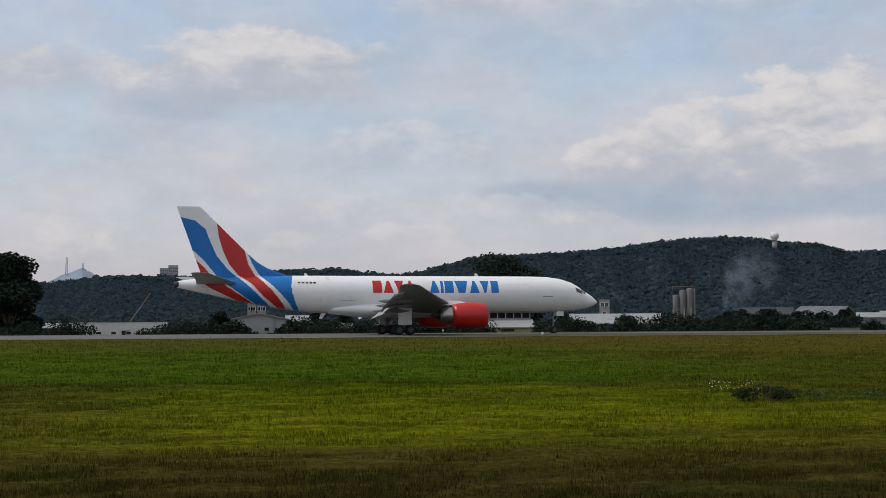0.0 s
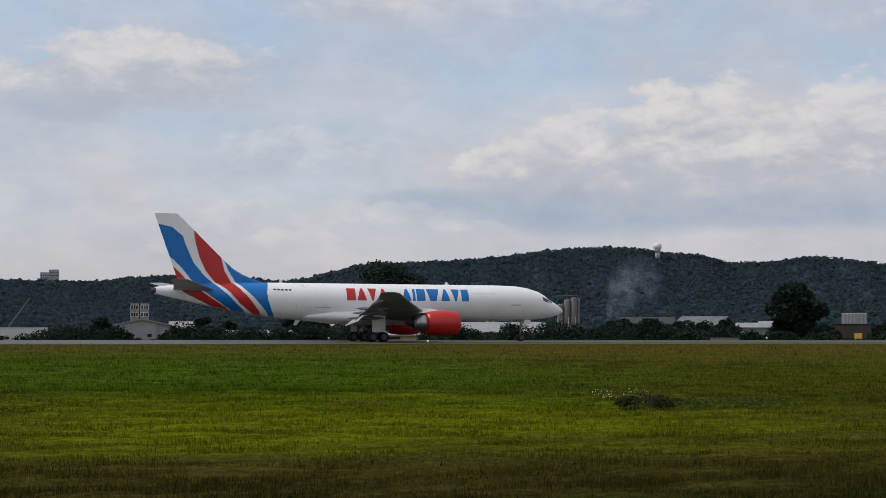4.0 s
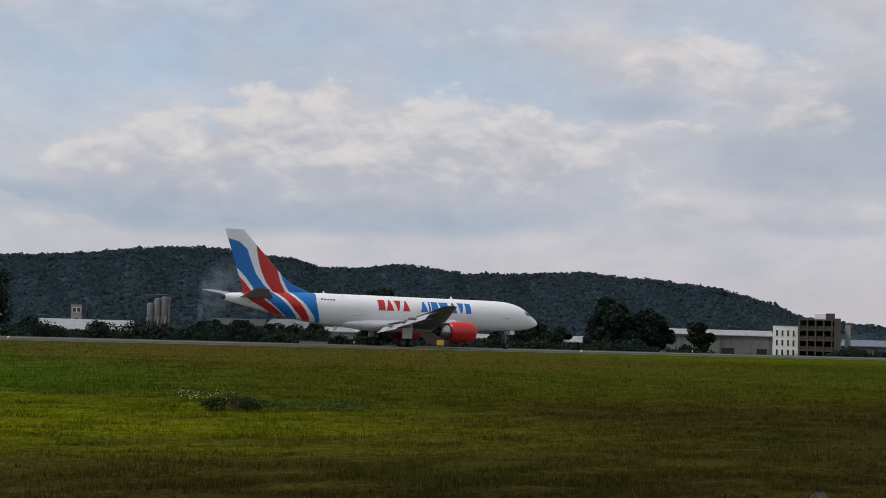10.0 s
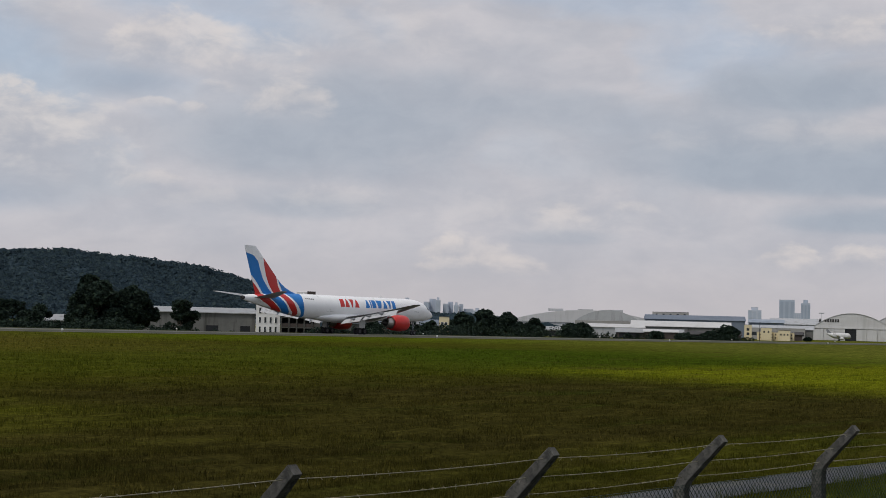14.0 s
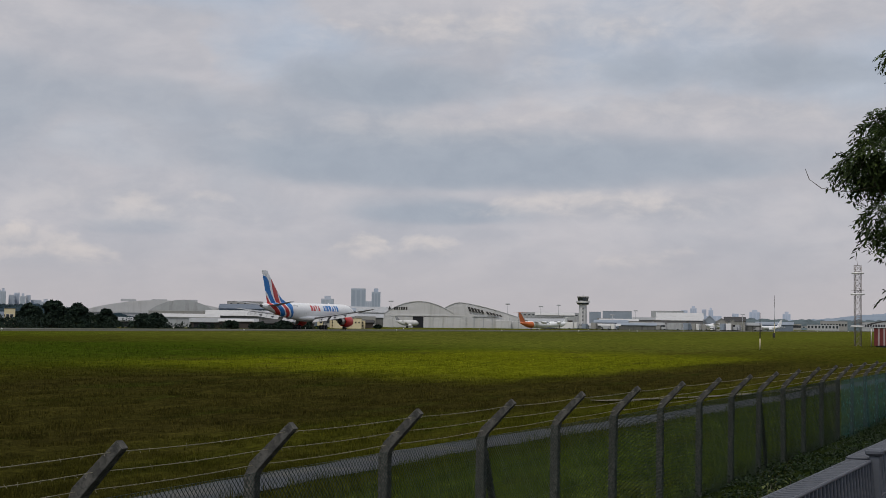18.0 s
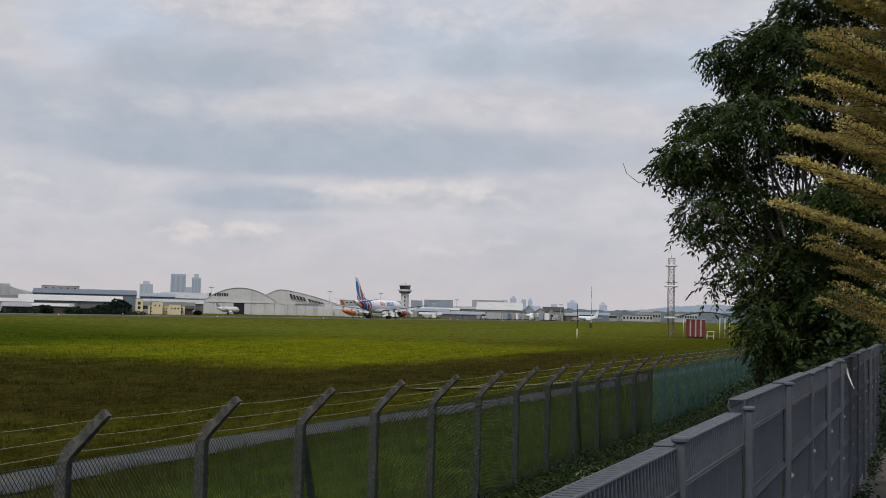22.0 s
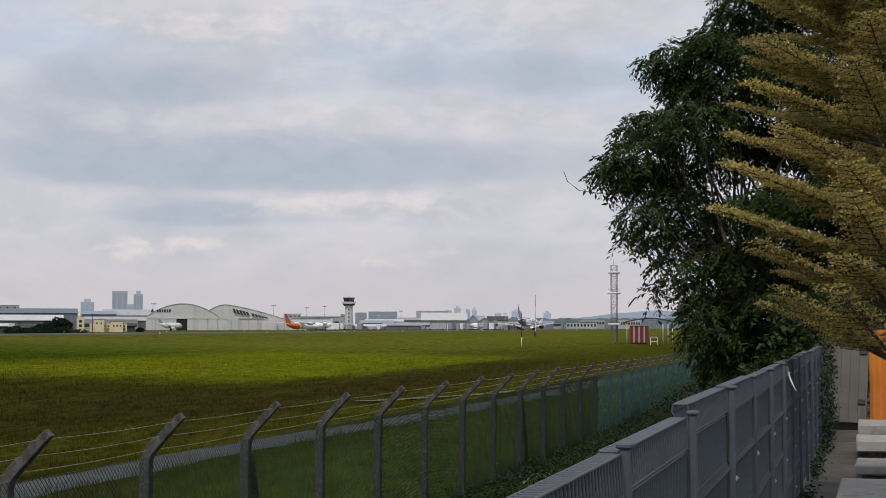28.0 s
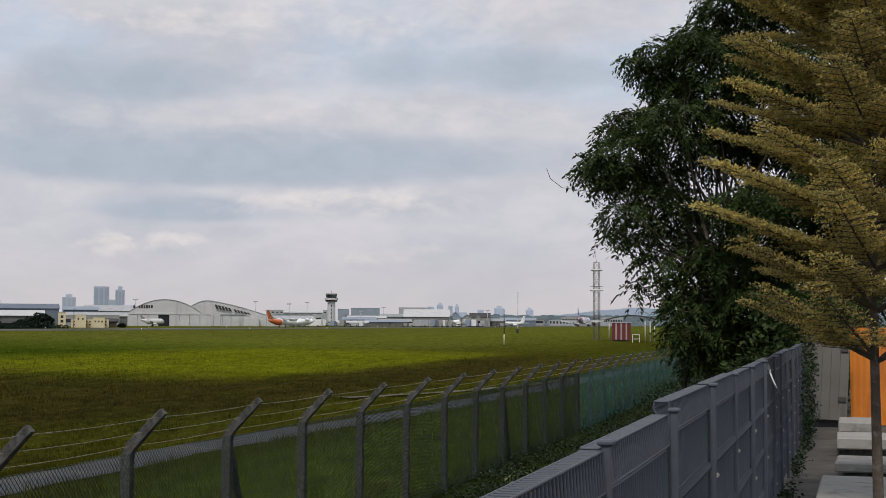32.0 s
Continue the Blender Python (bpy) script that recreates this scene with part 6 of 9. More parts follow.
def silo_group(label, az0, az1, d, el, n, el_low):
    m, w, z0 = lot(az0, az1, d)
    h, zl = height(el, d) - z0, height(el_low, d) - z0
    ob = thing("silos", label, "silo", m=m)
    r = w / n / 2
    for k in range(n):
        x = -w / 2 + r * (2 * k + 1)
        top = h * (0.86, 0.96, 1.0)[k % 3]
        s = Shape()
        prof = [(0.3, zl + (top - zl) * 0.05), (r * 0.96, zl + (top - zl) * 0.28), (r * 0.96, top - 0.15), (r * 0.9, top), (0.2, top + 0.1)]
        rings = [[(x + math.cos(j * math.tau / 16) * q, 2 + math.sin(j * math.tau / 16) * q, z) for j in range(16)] for q, z in prof]
        part("silo", s.loft(rings), SHED_GREY, ob)
        for j in range(4):
            a = j * math.tau / 4 + 0.4
            part("leg", Shape().rod((x + math.cos(a) * r * 0.9, 2 + math.sin(a) * r * 0.9, 0), (x + math.cos(a) * r * 0.9, 2 + math.sin(a) * r * 0.9, zl + (top - zl) * 0.35), 0.14, sides=6), SCAFFOLD, ob)
    part("ladder", Shape().box(w / 2 + 0.1, 1.8, 0, w / 2 + 0.5, 2.2, h), SCAFFOLD, ob)
    part("head_rail", Shape().box(-w / 2, 1.9, h + 0.5, w / 2, 2.0, h + 0.58).box(-w / 2, 1.9, h - 0.2, -w / 2 + 0.08, 2.0, h + 0.5).box(w / 2 - 0.08, 1.9, h - 0.2, w / 2, 2.0, h + 0.5), SCAFFOLD, ob)


flat_block("white_depot", "low white depot with stained parapet and small vents", -4.83, -1.31, 290, -0.06, 14, WHITE_PAINT, windows=((6, 0.45, 0.9, 0.45),), door=(0.05, 1.6, 2.2))
gable_shed("rusty_shed", "low shed with rusty red side wall", -6.2, -4.95, 296, -0.28, -0.12, 8, RED_PAINT, ROOF_PALE, front=False)
gable_shed("grey_shed", "small pale shed by the hedge", -7.4, -6.3, 290, -0.35, -0.22, 8, WHITE_WALL, ROOF_PALE, front=False)
gable_shed("gabled_house", "white gabled works hall with dark roof edge", 1.15, 3.25, 300, 0.02, 0.24, 22, GREY_WALL, ROOF_PALE, "hall", openings=((-0.3, -0.22, 0.45, 0.6), (0.1, 0.18, 0.45, 0.6), (0.3, 0.42, 0.0, 0.5)))
gable_shed("side_shed", "lean-to shed with dull grey roof", 3.3, 4.2, 310, -0.10, 0.14, 14, GREY_WALL, ROOF_PALE, front=False)
flat_block("chequered_tower", "pair of tall white-grey service towers", 1.75, 2.08, 330, 0.88, 4, WHITE_WALL, "tower", windows=((2, 0.9, 1.0, 0.8), (2, 0.72, 1.0, 0.8), (2, 0.54, 1.0, 0.8)), group="service towers")
flat_block("chequered_tower", "pair of tall white-grey service towers", 2.13, 2.47, 330, 0.88, 4, WHITE_WALL, "tower", windows=((2, 0.9, 1.0, 0.8), (2, 0.72, 1.0, 0.8), (2, 0.54, 1.0, 0.8)), group="service towers")
gable_shed("low_store", "long low store with pale roof", 5.3, 7.9, 280, -0.36, -0.2, 8, DINGY_SHADED_WALL, ROOF_PALE, front=False)


def old_hall():
    """A shabby two-storey white hall: low pitched roof, dark veranda, lean-to in front, a long shed roof on posts at its side."""
    d = 300
    a0, a1 = 9.80, 12.95
    m, w, z0 = lot(a0, a1, d)
    ob = thing("old_hall", "weathered white two-storey hall with dark veranda and lean-to", "hall", m=m)

    def at(az):
        return -w / 2 + w * (az - a0) / (a1 - a0)

    def up(el):
        return height(el, d) - z0
    xl, xm, xr = at(11.18), at(11.40), at(12.88)
    # storeys: lower wall, veranda void, upper wall band and gable
    part("lower_wall", Shape().box(xl, 0, 0, xr, 9, up(-0.04)), WHITE_WALL, ob)
    # solid dark box: the veranda's shade is given as a colour
    part("veranda_shade", Shape().box(xl + 0.4, 0.8, up(-0.04), xr - 0.3, 8.6, up(0.26)), DARK_OPEN, ob, "dark block standing for the shaded veranda")
    part("upper_band", Shape().box(xl, 0, up(-0.04), xr, 0.3, up(0.03)), WHITE_WALL, ob)
    for k in range(6):
        x = xl + 0.3 + (xr - xl - 0.6) * k / 5
        part("veranda_post", Shape().box(x - 0.12, 0.05, up(0.03), x + 0.12, 0.3, up(0.26)), WHITE_WALL, ob)
    mid = (xl + xr) / 2 - 1.0
    for s_, x1 in ((-1, xl - 0.8), (1, xr + 0.8)):
        v = [(mid, -0.8, up(0.46)), (x1, -0.8, up(0.24)), (x1, 9.6, up(0.24)), (mid, 9.6, up(0.46))]
        v += [(x, y, z + 0.25) for x, y, z in v]
        q = [(3, 2, 1, 0), (4, 5, 6, 7), (0, 1, 5, 4), (1, 2, 6, 5), (2, 3, 7, 6), (3, 0, 4, 7)]
        part("roof", Shape().add(v, q if s_ > 0 else [f[::-1] for f in q]), ROOF_PALE, ob, "pale sheet roof, stained")
    part("gable", Shape().add([(xl, 0.1, up(0.26)), (xr, 0.1, up(0.26)), (mid, 0.1, up(0.44)), (xl, 0.35, up(0.26)), (xr, 0.35, up(0.26)), (mid, 0.35, up(0.44))], [(0, 1, 2), (5, 4, 3), (0, 3, 4, 1), (1, 4, 5, 2), (2, 5, 3, 0)]), WHITE_WALL, ob)
    # lean-to in front
    part("lean_to_wall", Shape().box(xm, -5, 0, xr + 0.1, -4.8, up(-0.33)).box(xm, -4.8, 0, xm + 0.2, 0, up(-0.33)), CREAM, ob)
    v = [(xm - 0.8, -5.8, up(-0.36)), (xr + 0.5, -5.8, up(-0.36)), (xr + 0.3, 0, up(-0.06)), (xm - 1.4, 0, up(-0.06))]
    part("lean_to_roof", Shape().add(v + [(x, y, z + 0.18) for x, y, z in v], [(3, 2, 1, 0), (4, 5, 6, 7), (0, 1, 5, 4), (1, 2, 6, 5), (2, 3, 7, 6), (3, 0, 4, 7)]), ROOF_PALE, ob)
    part("stain_board", Shape().box(xm + 1.5, -5.06, up(-0.5), xm + 4.2, -5.0, up(-0.4)), BRICK_BROWN, ob)
    # side roof on posts
    x0 = at(9.86)
    v = [(x0, -1, up(0.10)), (xl, -1, up(0.34)), (xl, 7, up(0.34)), (x0, 7, up(0.10))]
    part("side_roof", Shape().add(v + [(x, y, z + 0.35) for x, y, z in v], [(3, 2, 1, 0), (4, 5, 6, 7), (0, 1, 5, 4), (1, 2, 6, 5), (2, 3, 7, 6), (3, 0, 4, 7)]), ROOF_PALE, ob)
    # dark panel painted as the shade under the side roof
    part("side_roof_shade", Shape().box(x0 + 1.0, 3, 0, xl, 3.3, up(0.08)), DARK_OPEN, ob)
    for k in range(4):
        x = x0 + 0.5 + (xl - x0 - 0.8) * k / 3
        part("side_post", Shape().box(x - 0.12, -0.7, 0, x + 0.12, -0.45, up(0.12)), WHITE_WALL, ob)


old_hall()
flat_block("works_tower", "dirty white works tower with ladders", 15.55, 15.95, 340, 0.74, 5, WHITE_WALL, "tower", windows=((2, 0.85, 0.8, 0.9), (1, 0.6, 0.8, 0.9)))
gable_shed("grey_warehouse", "large warehouse with long pale grey roof", 14.4, 17.9, 310, -0.22, 0.15, 26, DINGY_SHADED_WALL, ROOF_PALE, "warehouse", front=False, openings=((0.36, 0.44, 0.0, 0.7),))
silo_group("tall grey cement silos on legs", 18.38, 19.18, 340, 1.14, 3, 0.02)
gable_shed("small_gable_house", "small brown-roofed house with pale gable", 19.0, 20.1, 300, -0.30, -0.12, 10, WHITE_WALL, ROOF_DARK, "house")
gable_shed("brown_roof_shed", "low shed with brown tiled roof", 17.95, 19.0, 305, -0.28, -0.10, 8, BRICK_BROWN, ROOF_DARK, front=False)
gable_shed("dark_roof_shed", "shed with weathered pale roof among trees", 22.9, 24.6, 330, 0.06, 0.40, 20, BRICK_BROWN, ROOF_DULL, front=False, turn=-12)
gable_shed("far_roof_shed", "long dark-roofed shed among trees", 20.9, 22.9, 340, 0.10, 0.36, 14, BRICK_BROWN, ROOF_DARK, front=False)
flat_block("low_white_wall", "low white wall by the runway", 24.3, 25.4, 262, -0.42, 2, WHITE_WALL, "wall", parapet=0.1)
gable_shed("twin_roof_works", "works with pale blue-white roofs", 25.35, 26.5, 300, -0.02, 0.14, 14, GREY_WALL, ROOF_PALE, front=False)
gable_shed("twin_roof_works", "works with bright pale roof", 26.2, 27.2, 306, 0.02, 0.20, 16, WHITE_WALL, ROOF_PALE, front=False)
flat_block("ribbed_tank_house", "brown building carrying a ribbed white tank", 28.85, 30.35, 310, 0.12, 10, BRICK_BROWN)


def ribbed_tank():
    m, w, z0 = lot(29.22, 30.16, 312)
    a, b = height(0.12, 312) - z0, height(0.55, 312) - z0
    ob = thing("ribbed_tank", "white ribbed tank on top of the brown building", "tank", m=m)
    part("body", Shape().box(-w / 2, 2, a - 0.1, w / 2, 7, b, bevel=0.1), WHITE_WALL, ob)
    for k in range(7):
        x = -w / 2 + w * (k + 0.5) / 7
        part("rib", Shape().box(x - 0.1, 1.85, a, x + 0.1, 2.0, b - 0.1), GREY_WALL, ob)


ribbed_tank()
gable_shed("pale_shed", "low pale shed behind bushes", 33.9, 36.2, 320, -0.15, 0.06, 10, DINGY_SHADED_WALL, ROOF_PALE, front=False)
gable_shed("low_works", "low grey works with flat roof", 30.3, 32.0, 330, -0.1, 0.04, 10, GREY_WALL, ROOF_PALE, front=False)
gable_shed("long_factory", "long factory with white roof edge and grey wall", 37.9, 42.66, 400, 0.30, 0.50, 36, DINGY_SHADED_WALL, ROOF_PALE, "factory", front=False, openings=((0.1, 0.2, 0.0, 0.45), (0.38, 0.46, 0.0, 0.45)))
flat_block("white_office", "white office block with slit windows", 42.68, 43.62, 395, 0.73, 12, WHITE_PAINT, "office", windows=((4, 0.78, 0.5, 1.5), (4, 0.5, 0.5, 1.5), (4, 0.22, 0.5, 1.5)))


def concrete_frame():
    """An unfinished frame: floors, columns, dark bays, a white tank on the roof, a pale stair tower."""
    d = 392
    m, w, z0 = lot(43.64, 45.20, d)
    h = height(0.98, d) - z0
    ob = thing("concrete_frame_building", "unfinished concrete frame building with dark open floors", "building", m=m)
    for k in range(5):
        z = h * k / 4
        part("floor_slab", Shape().box(-w / 2, 0, z - 0.15, w / 2, 10, z + 0.15), CONCRETE, ob)
    for k in range(6):
        x = -w / 2 + 0.2 + (w - 0.4) * k / 5
        part("column", Shape().box(x - 0.2, -0.1, 0, x + 0.2, 0.3, h), CONCRETE, ob)
        part("column", Shape().box(x - 0.2, 9.5, 0, x + 0.2, 9.9, h), CONCRETE, ob)
    # dark wall colour carries the shade of the open floors
    part("back_wall", Shape().box(-w / 2, 5.0, 0, w / 2, 5.2, h - 0.2), DARK_OPEN, ob)
    for k in range(4):
        z = h * k / 4
        part("parapet_panel", Shape().box(-w / 2 + 0.4, 0.1, z + 0.15, w / 2 - 0.4, 0.2, z + 1.1), BRICK_BROWN, ob)
    part("stair_tower", Shape().box(w / 2 - 1.6, -0.3, 0, w / 2, 3.5, h + 0.5), CONCRETE, ob, "pale concrete stair tower")
    part("roof_tank", Shape().box(-w * 0.12, 2, h + 0.15, w * 0.14, 5, h + 1.7, bevel=0.1), WHITE_PAINT, ob, "white roof tank")
    part("roof_room", Shape().box(w * 0.15, 2, h + 0.15, w * 0.36, 5, h + 1.8), BRICK_BROWN, ob)
    part("roof_beam", Shape().box(-w * 0.5, 2, h + 0.3, -w * 0.14, 2.3, h + 0.6), CONCRETE, ob)


concrete_frame()
flat_block("slim_block", "slim pale block beside the concrete frame", 45.36, 45.56, 400, 0.84, 5, WHITE_WALL, "building")
gable_shed("long_blue_works", "long low works with blue-grey roof", 45.25, 49.9, 410, 0.02, 0.24, 30, DINGY_SHADED_WALL, ROOF_SLATE, "factory", front=False, openings=((-0.45, -0.30, 0.1, 0.7), (-0.25, -0.1, 0.1, 0.7)))
flat_block("cream_block", "small orange-cream block at the end of the works", 49.86, 50.26, 410, 0.38, 6, CREAM, "building", windows=((2, 0.7, 0.7, 0.8), (2, 0.4, 0.7, 0.8)))

# far block of flats on the hill, radar dome, masts, crane
flat_block("hill_flats", "grey blocks of flats on the hill", -1.62, -1.28, 2100, 2.02, 20, GREY_WALL, "flats", windows=((4, 0.9, 1.6, 1.4), (4, 0.8, 1.6, 1.4), (4, 0.95, 1.6, 1.2)), group="flats on the hill")
flat_block("hill_flats", "grey blocks of flats on the hill", -1.30, -0.92, 2110, 2.13, 20, GREY_WALL, "flats", windows=((5, 0.9, 1.6, 1.4), (5, 0.82, 1.6, 1.4), (5, 0.95, 1.6, 1.2)), group="flats on the hill")


def radar_dome():
    d = 1880
    m, w, z0 = lot(22.10, 22.50, d)
    zc, r = height(3.13, d) - z0, d * math.radians(0.165)
    ob = thing("radar_dome", "white radar dome on the hilltop", "radome", m=m)
    sh = Shape()
    rings = [[(math.cos(j * math.tau / 24) * math.cos(a) * r, math.sin(j * math.tau / 24) * math.cos(a) * r, zc + math.sin(a) * r) for j in range(24)] for a in np.linspace(-1.2, 1.55, 14)]
    part("dome", sh.loft(rings), WHITE_PAINT, ob)
    part("drum", Shape().rod((0, 0, zc - r * 3.4), (0, 0, zc - r * 0.85), r * 0.55, sides=16), GREY_WALL, ob)
    part("gallery", Shape().rod((0, 0, zc - r * 1.05), (0, 0, zc - r * 0.9), r * 0.85, sides=20), GREY_WALL, ob)


radar_dome()


def lattice_mast(name, label, x, y, z0, h, w, bays, mats, parent_extra=None, taper=0.0):
    ob = thing(name, label, "mast", m=pose(x, y, z0, 0, 0, 20))
    cor = [(-1, -1), (1, -1), (1, 1), (-1, 1)]
    t = w * 0.045
    for a, b in cor:
        part("leg", Shape().rod((a * w / 2, b * w / 2, 0), (a * w / 2 * (1 - taper), b * w / 2 * (1 - taper), h), t, sides=5), mats[0], ob)
    for k in range(bays):
        sh = Shape()
        z1, z2 = h * k / bays, h * (k + 1) / bays
        s1, s2 = 1 - taper * k / bays, 1 - taper * (k + 1) / bays
        for (a, b), (c, e) in zip(cor, cor[1:] + cor[:1]):
            p, q = (a * w / 2 * s1, b * w / 2 * s1, z1), (c * w / 2 * s2, e * w / 2 * s2, z2)
            sh.rod(p, q, t * 0.6, sides=4, caps=False)
            sh.rod((c * w / 2 * s1, e * w / 2 * s1, z1), (a * w / 2 * s2, b * w / 2 * s2, z2), t * 0.6, sides=4, caps=False)
            sh.rod((a * w / 2 * s2, b * w / 2 * s2, z2), q, t * 0.6, sides=4, caps=False)
        part("bracing", sh, mats[k % len(mats)], ob)
    return ob


def build_far_left():
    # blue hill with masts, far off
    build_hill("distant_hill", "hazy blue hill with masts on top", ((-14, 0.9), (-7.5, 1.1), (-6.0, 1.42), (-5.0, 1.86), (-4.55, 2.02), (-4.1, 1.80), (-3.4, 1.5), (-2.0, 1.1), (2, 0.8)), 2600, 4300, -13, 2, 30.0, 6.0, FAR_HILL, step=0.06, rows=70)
    for az, top in ((-5.12, 2.42), (-4.52, 2.2)):
        d = 4250
        x, y = bear(az, d)
        z = height(1.7, d)
        lattice_mast("hill_mast", "thin mast on the hazy hill", x, y, z, height(top, d) - z, 7.0, 6, [GREY_WALL], taper=0.6)
    # crane boom by the depot
    ob = thing("crane", "lattice crane boom raised over the depot", "crane", m=facing(-2.9, 330, -2.5))
    part("boom", Shape().rod((0, 0, 2.5), (330 * math.radians(0.92), 0, height(1.05, 330) + 2.5), 0.22, 0.12, 4, smooth=False), SCAFFOLD, ob)
    part("cab", Shape().box(-1.2, -0.8, 0, 1.0, 0.9, 2.6, bevel=0.15), RED_PAINT, ob)
    part("cable", Shape().rod((330 * math.radians(0.92), 0, height(1.05, 330) + 2.5), (330 * math.radians(0.95), 0, 4), 0.03, sides=3), SOOT, ob)


# pale blue of distance: haze painted into the hill's base colour
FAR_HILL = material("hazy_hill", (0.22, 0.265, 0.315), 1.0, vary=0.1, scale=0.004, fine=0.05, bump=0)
build_far_left()
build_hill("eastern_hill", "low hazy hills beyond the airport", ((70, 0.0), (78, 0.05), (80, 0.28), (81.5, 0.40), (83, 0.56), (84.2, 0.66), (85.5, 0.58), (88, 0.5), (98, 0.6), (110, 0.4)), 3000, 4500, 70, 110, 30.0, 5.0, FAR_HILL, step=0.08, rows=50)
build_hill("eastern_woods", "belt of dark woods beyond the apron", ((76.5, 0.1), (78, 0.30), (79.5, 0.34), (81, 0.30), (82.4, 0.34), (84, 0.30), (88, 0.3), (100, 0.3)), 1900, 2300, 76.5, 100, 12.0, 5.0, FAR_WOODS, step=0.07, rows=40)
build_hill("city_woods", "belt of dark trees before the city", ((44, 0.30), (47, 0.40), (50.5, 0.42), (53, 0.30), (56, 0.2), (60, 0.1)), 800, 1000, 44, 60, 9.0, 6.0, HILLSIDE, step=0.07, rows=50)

# trees and hedges between the runway and the buildings
for n, (az, d, top, wide, seed) in enumerate(((-7.2, 285, 2.50, 2.6, 1), (11.7, 345, 2.28, 3.7, 2), (27.5, 300, 1.66, 2.0, 3), (32.4, 300, 0.92, 1.5, 4), (33.6, 296, 0.62, 1.5, 5), (36.6, 300, 1.60, 2.4, 6), (38.0, 303, 1.15, 1.6, 7), (39.85, 310, 0.86, 1.2, 8),
                                             (0.6, 292, 0.30, 1.1, 9), (4.6, 286, 0.36, 1.2, 10), (9.0, 290, 0.34, 1.5, 11), (14.0, 288, 0.16, 1.2, 12), (20.6, 300, 0.22, 1.2, 13), (21.9, 292, 0.26, 1.2, 14), (24.9, 294, 0.25, 1.1, 15), (30.9, 302, 0.22, 0.9, 16), (8.0, 296, 0.50, 1.2, 17), (5.6, 292, 0.22, 1.0, 18), (20.9, 288, 0.22, 1.5, 19), (22.0, 286, 0.26, 1.7, 20), (23.2, 287, 0.16, 1.6, 21), (24.3, 286, 0.20, 1.5, 22), (25.1, 288, 0.05, 1.0, 23), (28.6, 284, 0.10, 1.2, 24), (30.6, 284, 0.16, 0.9, 25), (16.9, 284, -0.15, 1.0, 26), (34.4, 290, 0.40, 1.4, 27), (33.1, 289, 0.55, 1.3, 28))):
    x, y = bear(az, d)
    tall = height(top, d) - float(ground_z(x, y))
    field_tree("broad dark-green tree beyond the runway" if top > 1 else "low bushy dark-green tree beyond the runway", x, y, tall, d * math.radians(wide), 40 + seed, leaf=0.85 if top > 1 else 0.6, count=52 if top > 1 else 26, per=330 if top > 1 else 190, low=0.10 if top > 1 else 0.05)
for az, d, top, wide, seed in ((50.8, 420, 0.52, 1.2, 1), (51.6, 430, 0.66, 1.3, 2), (52.5, 424, 0.58, 1.2, 3), (53.6, 440, 0.36, 0.9, 4), (48.7, 380, 0.14, 0.9, 5), (47.3, 376, 0.10, 0.8, 6), (55.4, 470, 0.22, 1.5, 7), (61.15, 560, 0.28, 0.7, 8), (49.5, 382, 0.18, 0.7, 9)):
    x, y = bear(az, d)
    field_tree("dense dark tree in front of the works", x, y, height(top, d) - float(ground_z(x, y)), d * math.radians(wide), 80 + seed, leaf=0.8, count=34, per=260, low=0.05, group="trees by the works")
for k, (a0, a1, d, top) in enumerate(((-9, -5.1, 275, -0.38), (-1.2, 1.2, 282, -0.05), (3.3, 5.4, 284, 0.10), (1, 5, 272, -0.36), (6, 11, 270, -0.34), (7.4, 10.2, 284, 0.02), (13, 15.2, 284, -0.02), (15, 19, 268, -0.34), (19.9, 23, 285, 0.20), (22.5, 25.4, 282, 0.16), (26.5, 29, 280, -0.10), (30.2, 31.8, 284, -0.05),
                                          (27, 31, 268, -0.32), (31.3, 35, 284, 0.05), (34.6, 39.4, 282, -0.16), (38.4, 42, 285, -0.26), (45.6, 50.4, 370, 0.02), (48.6, 54.4, 400, 0.30), (50.0, 53.8, 440, 0.52), (54.4, 58, 450, 0.0), (59, 62, 540, 0.0))):
    (xa, ya), (xb, yb) = bear(a0, d), bear(a1, d)
    zt = height(top, d) - float(ground_z((xa + xb) / 2, (ya + yb) / 2))
    thicket("hedge", "ragged green scrub along the far side of the runway", xa, ya, xb, yb, max(0.8, zt), 200 + k, leaf=0.55, n=26, per=120)

# scrub and young trees that half hide the sheds
pick = random.Random(91)
for k in range(46):
    az = -8 + k * 1.3 + pick.uniform(-0.4, 0.4)
    if any(a < az < b for a, b in ((-4.7, -1.4), (1.5, 3.0), (11.2, 12.9), (29.2, 30.2), (38.6, 45.4))):
        continue
    d = pick.uniform(262, 280) if az < 44 else pick.uniform(350, 372)
    x, y = bear(az, d)
    top = pick.choice((-0.34, -0.26, -0.18, -0.10, 0.04))
    field_tree("young dark-green tree among scrub by the runway", x, y, height(top, d) - float(ground_z(x, y)), d * math.radians(pick.uniform(1.2, 2.6)), 300 + k, leaf=0.5, count=30, per=110, low=0.04, group="scrub trees beyond the runway")


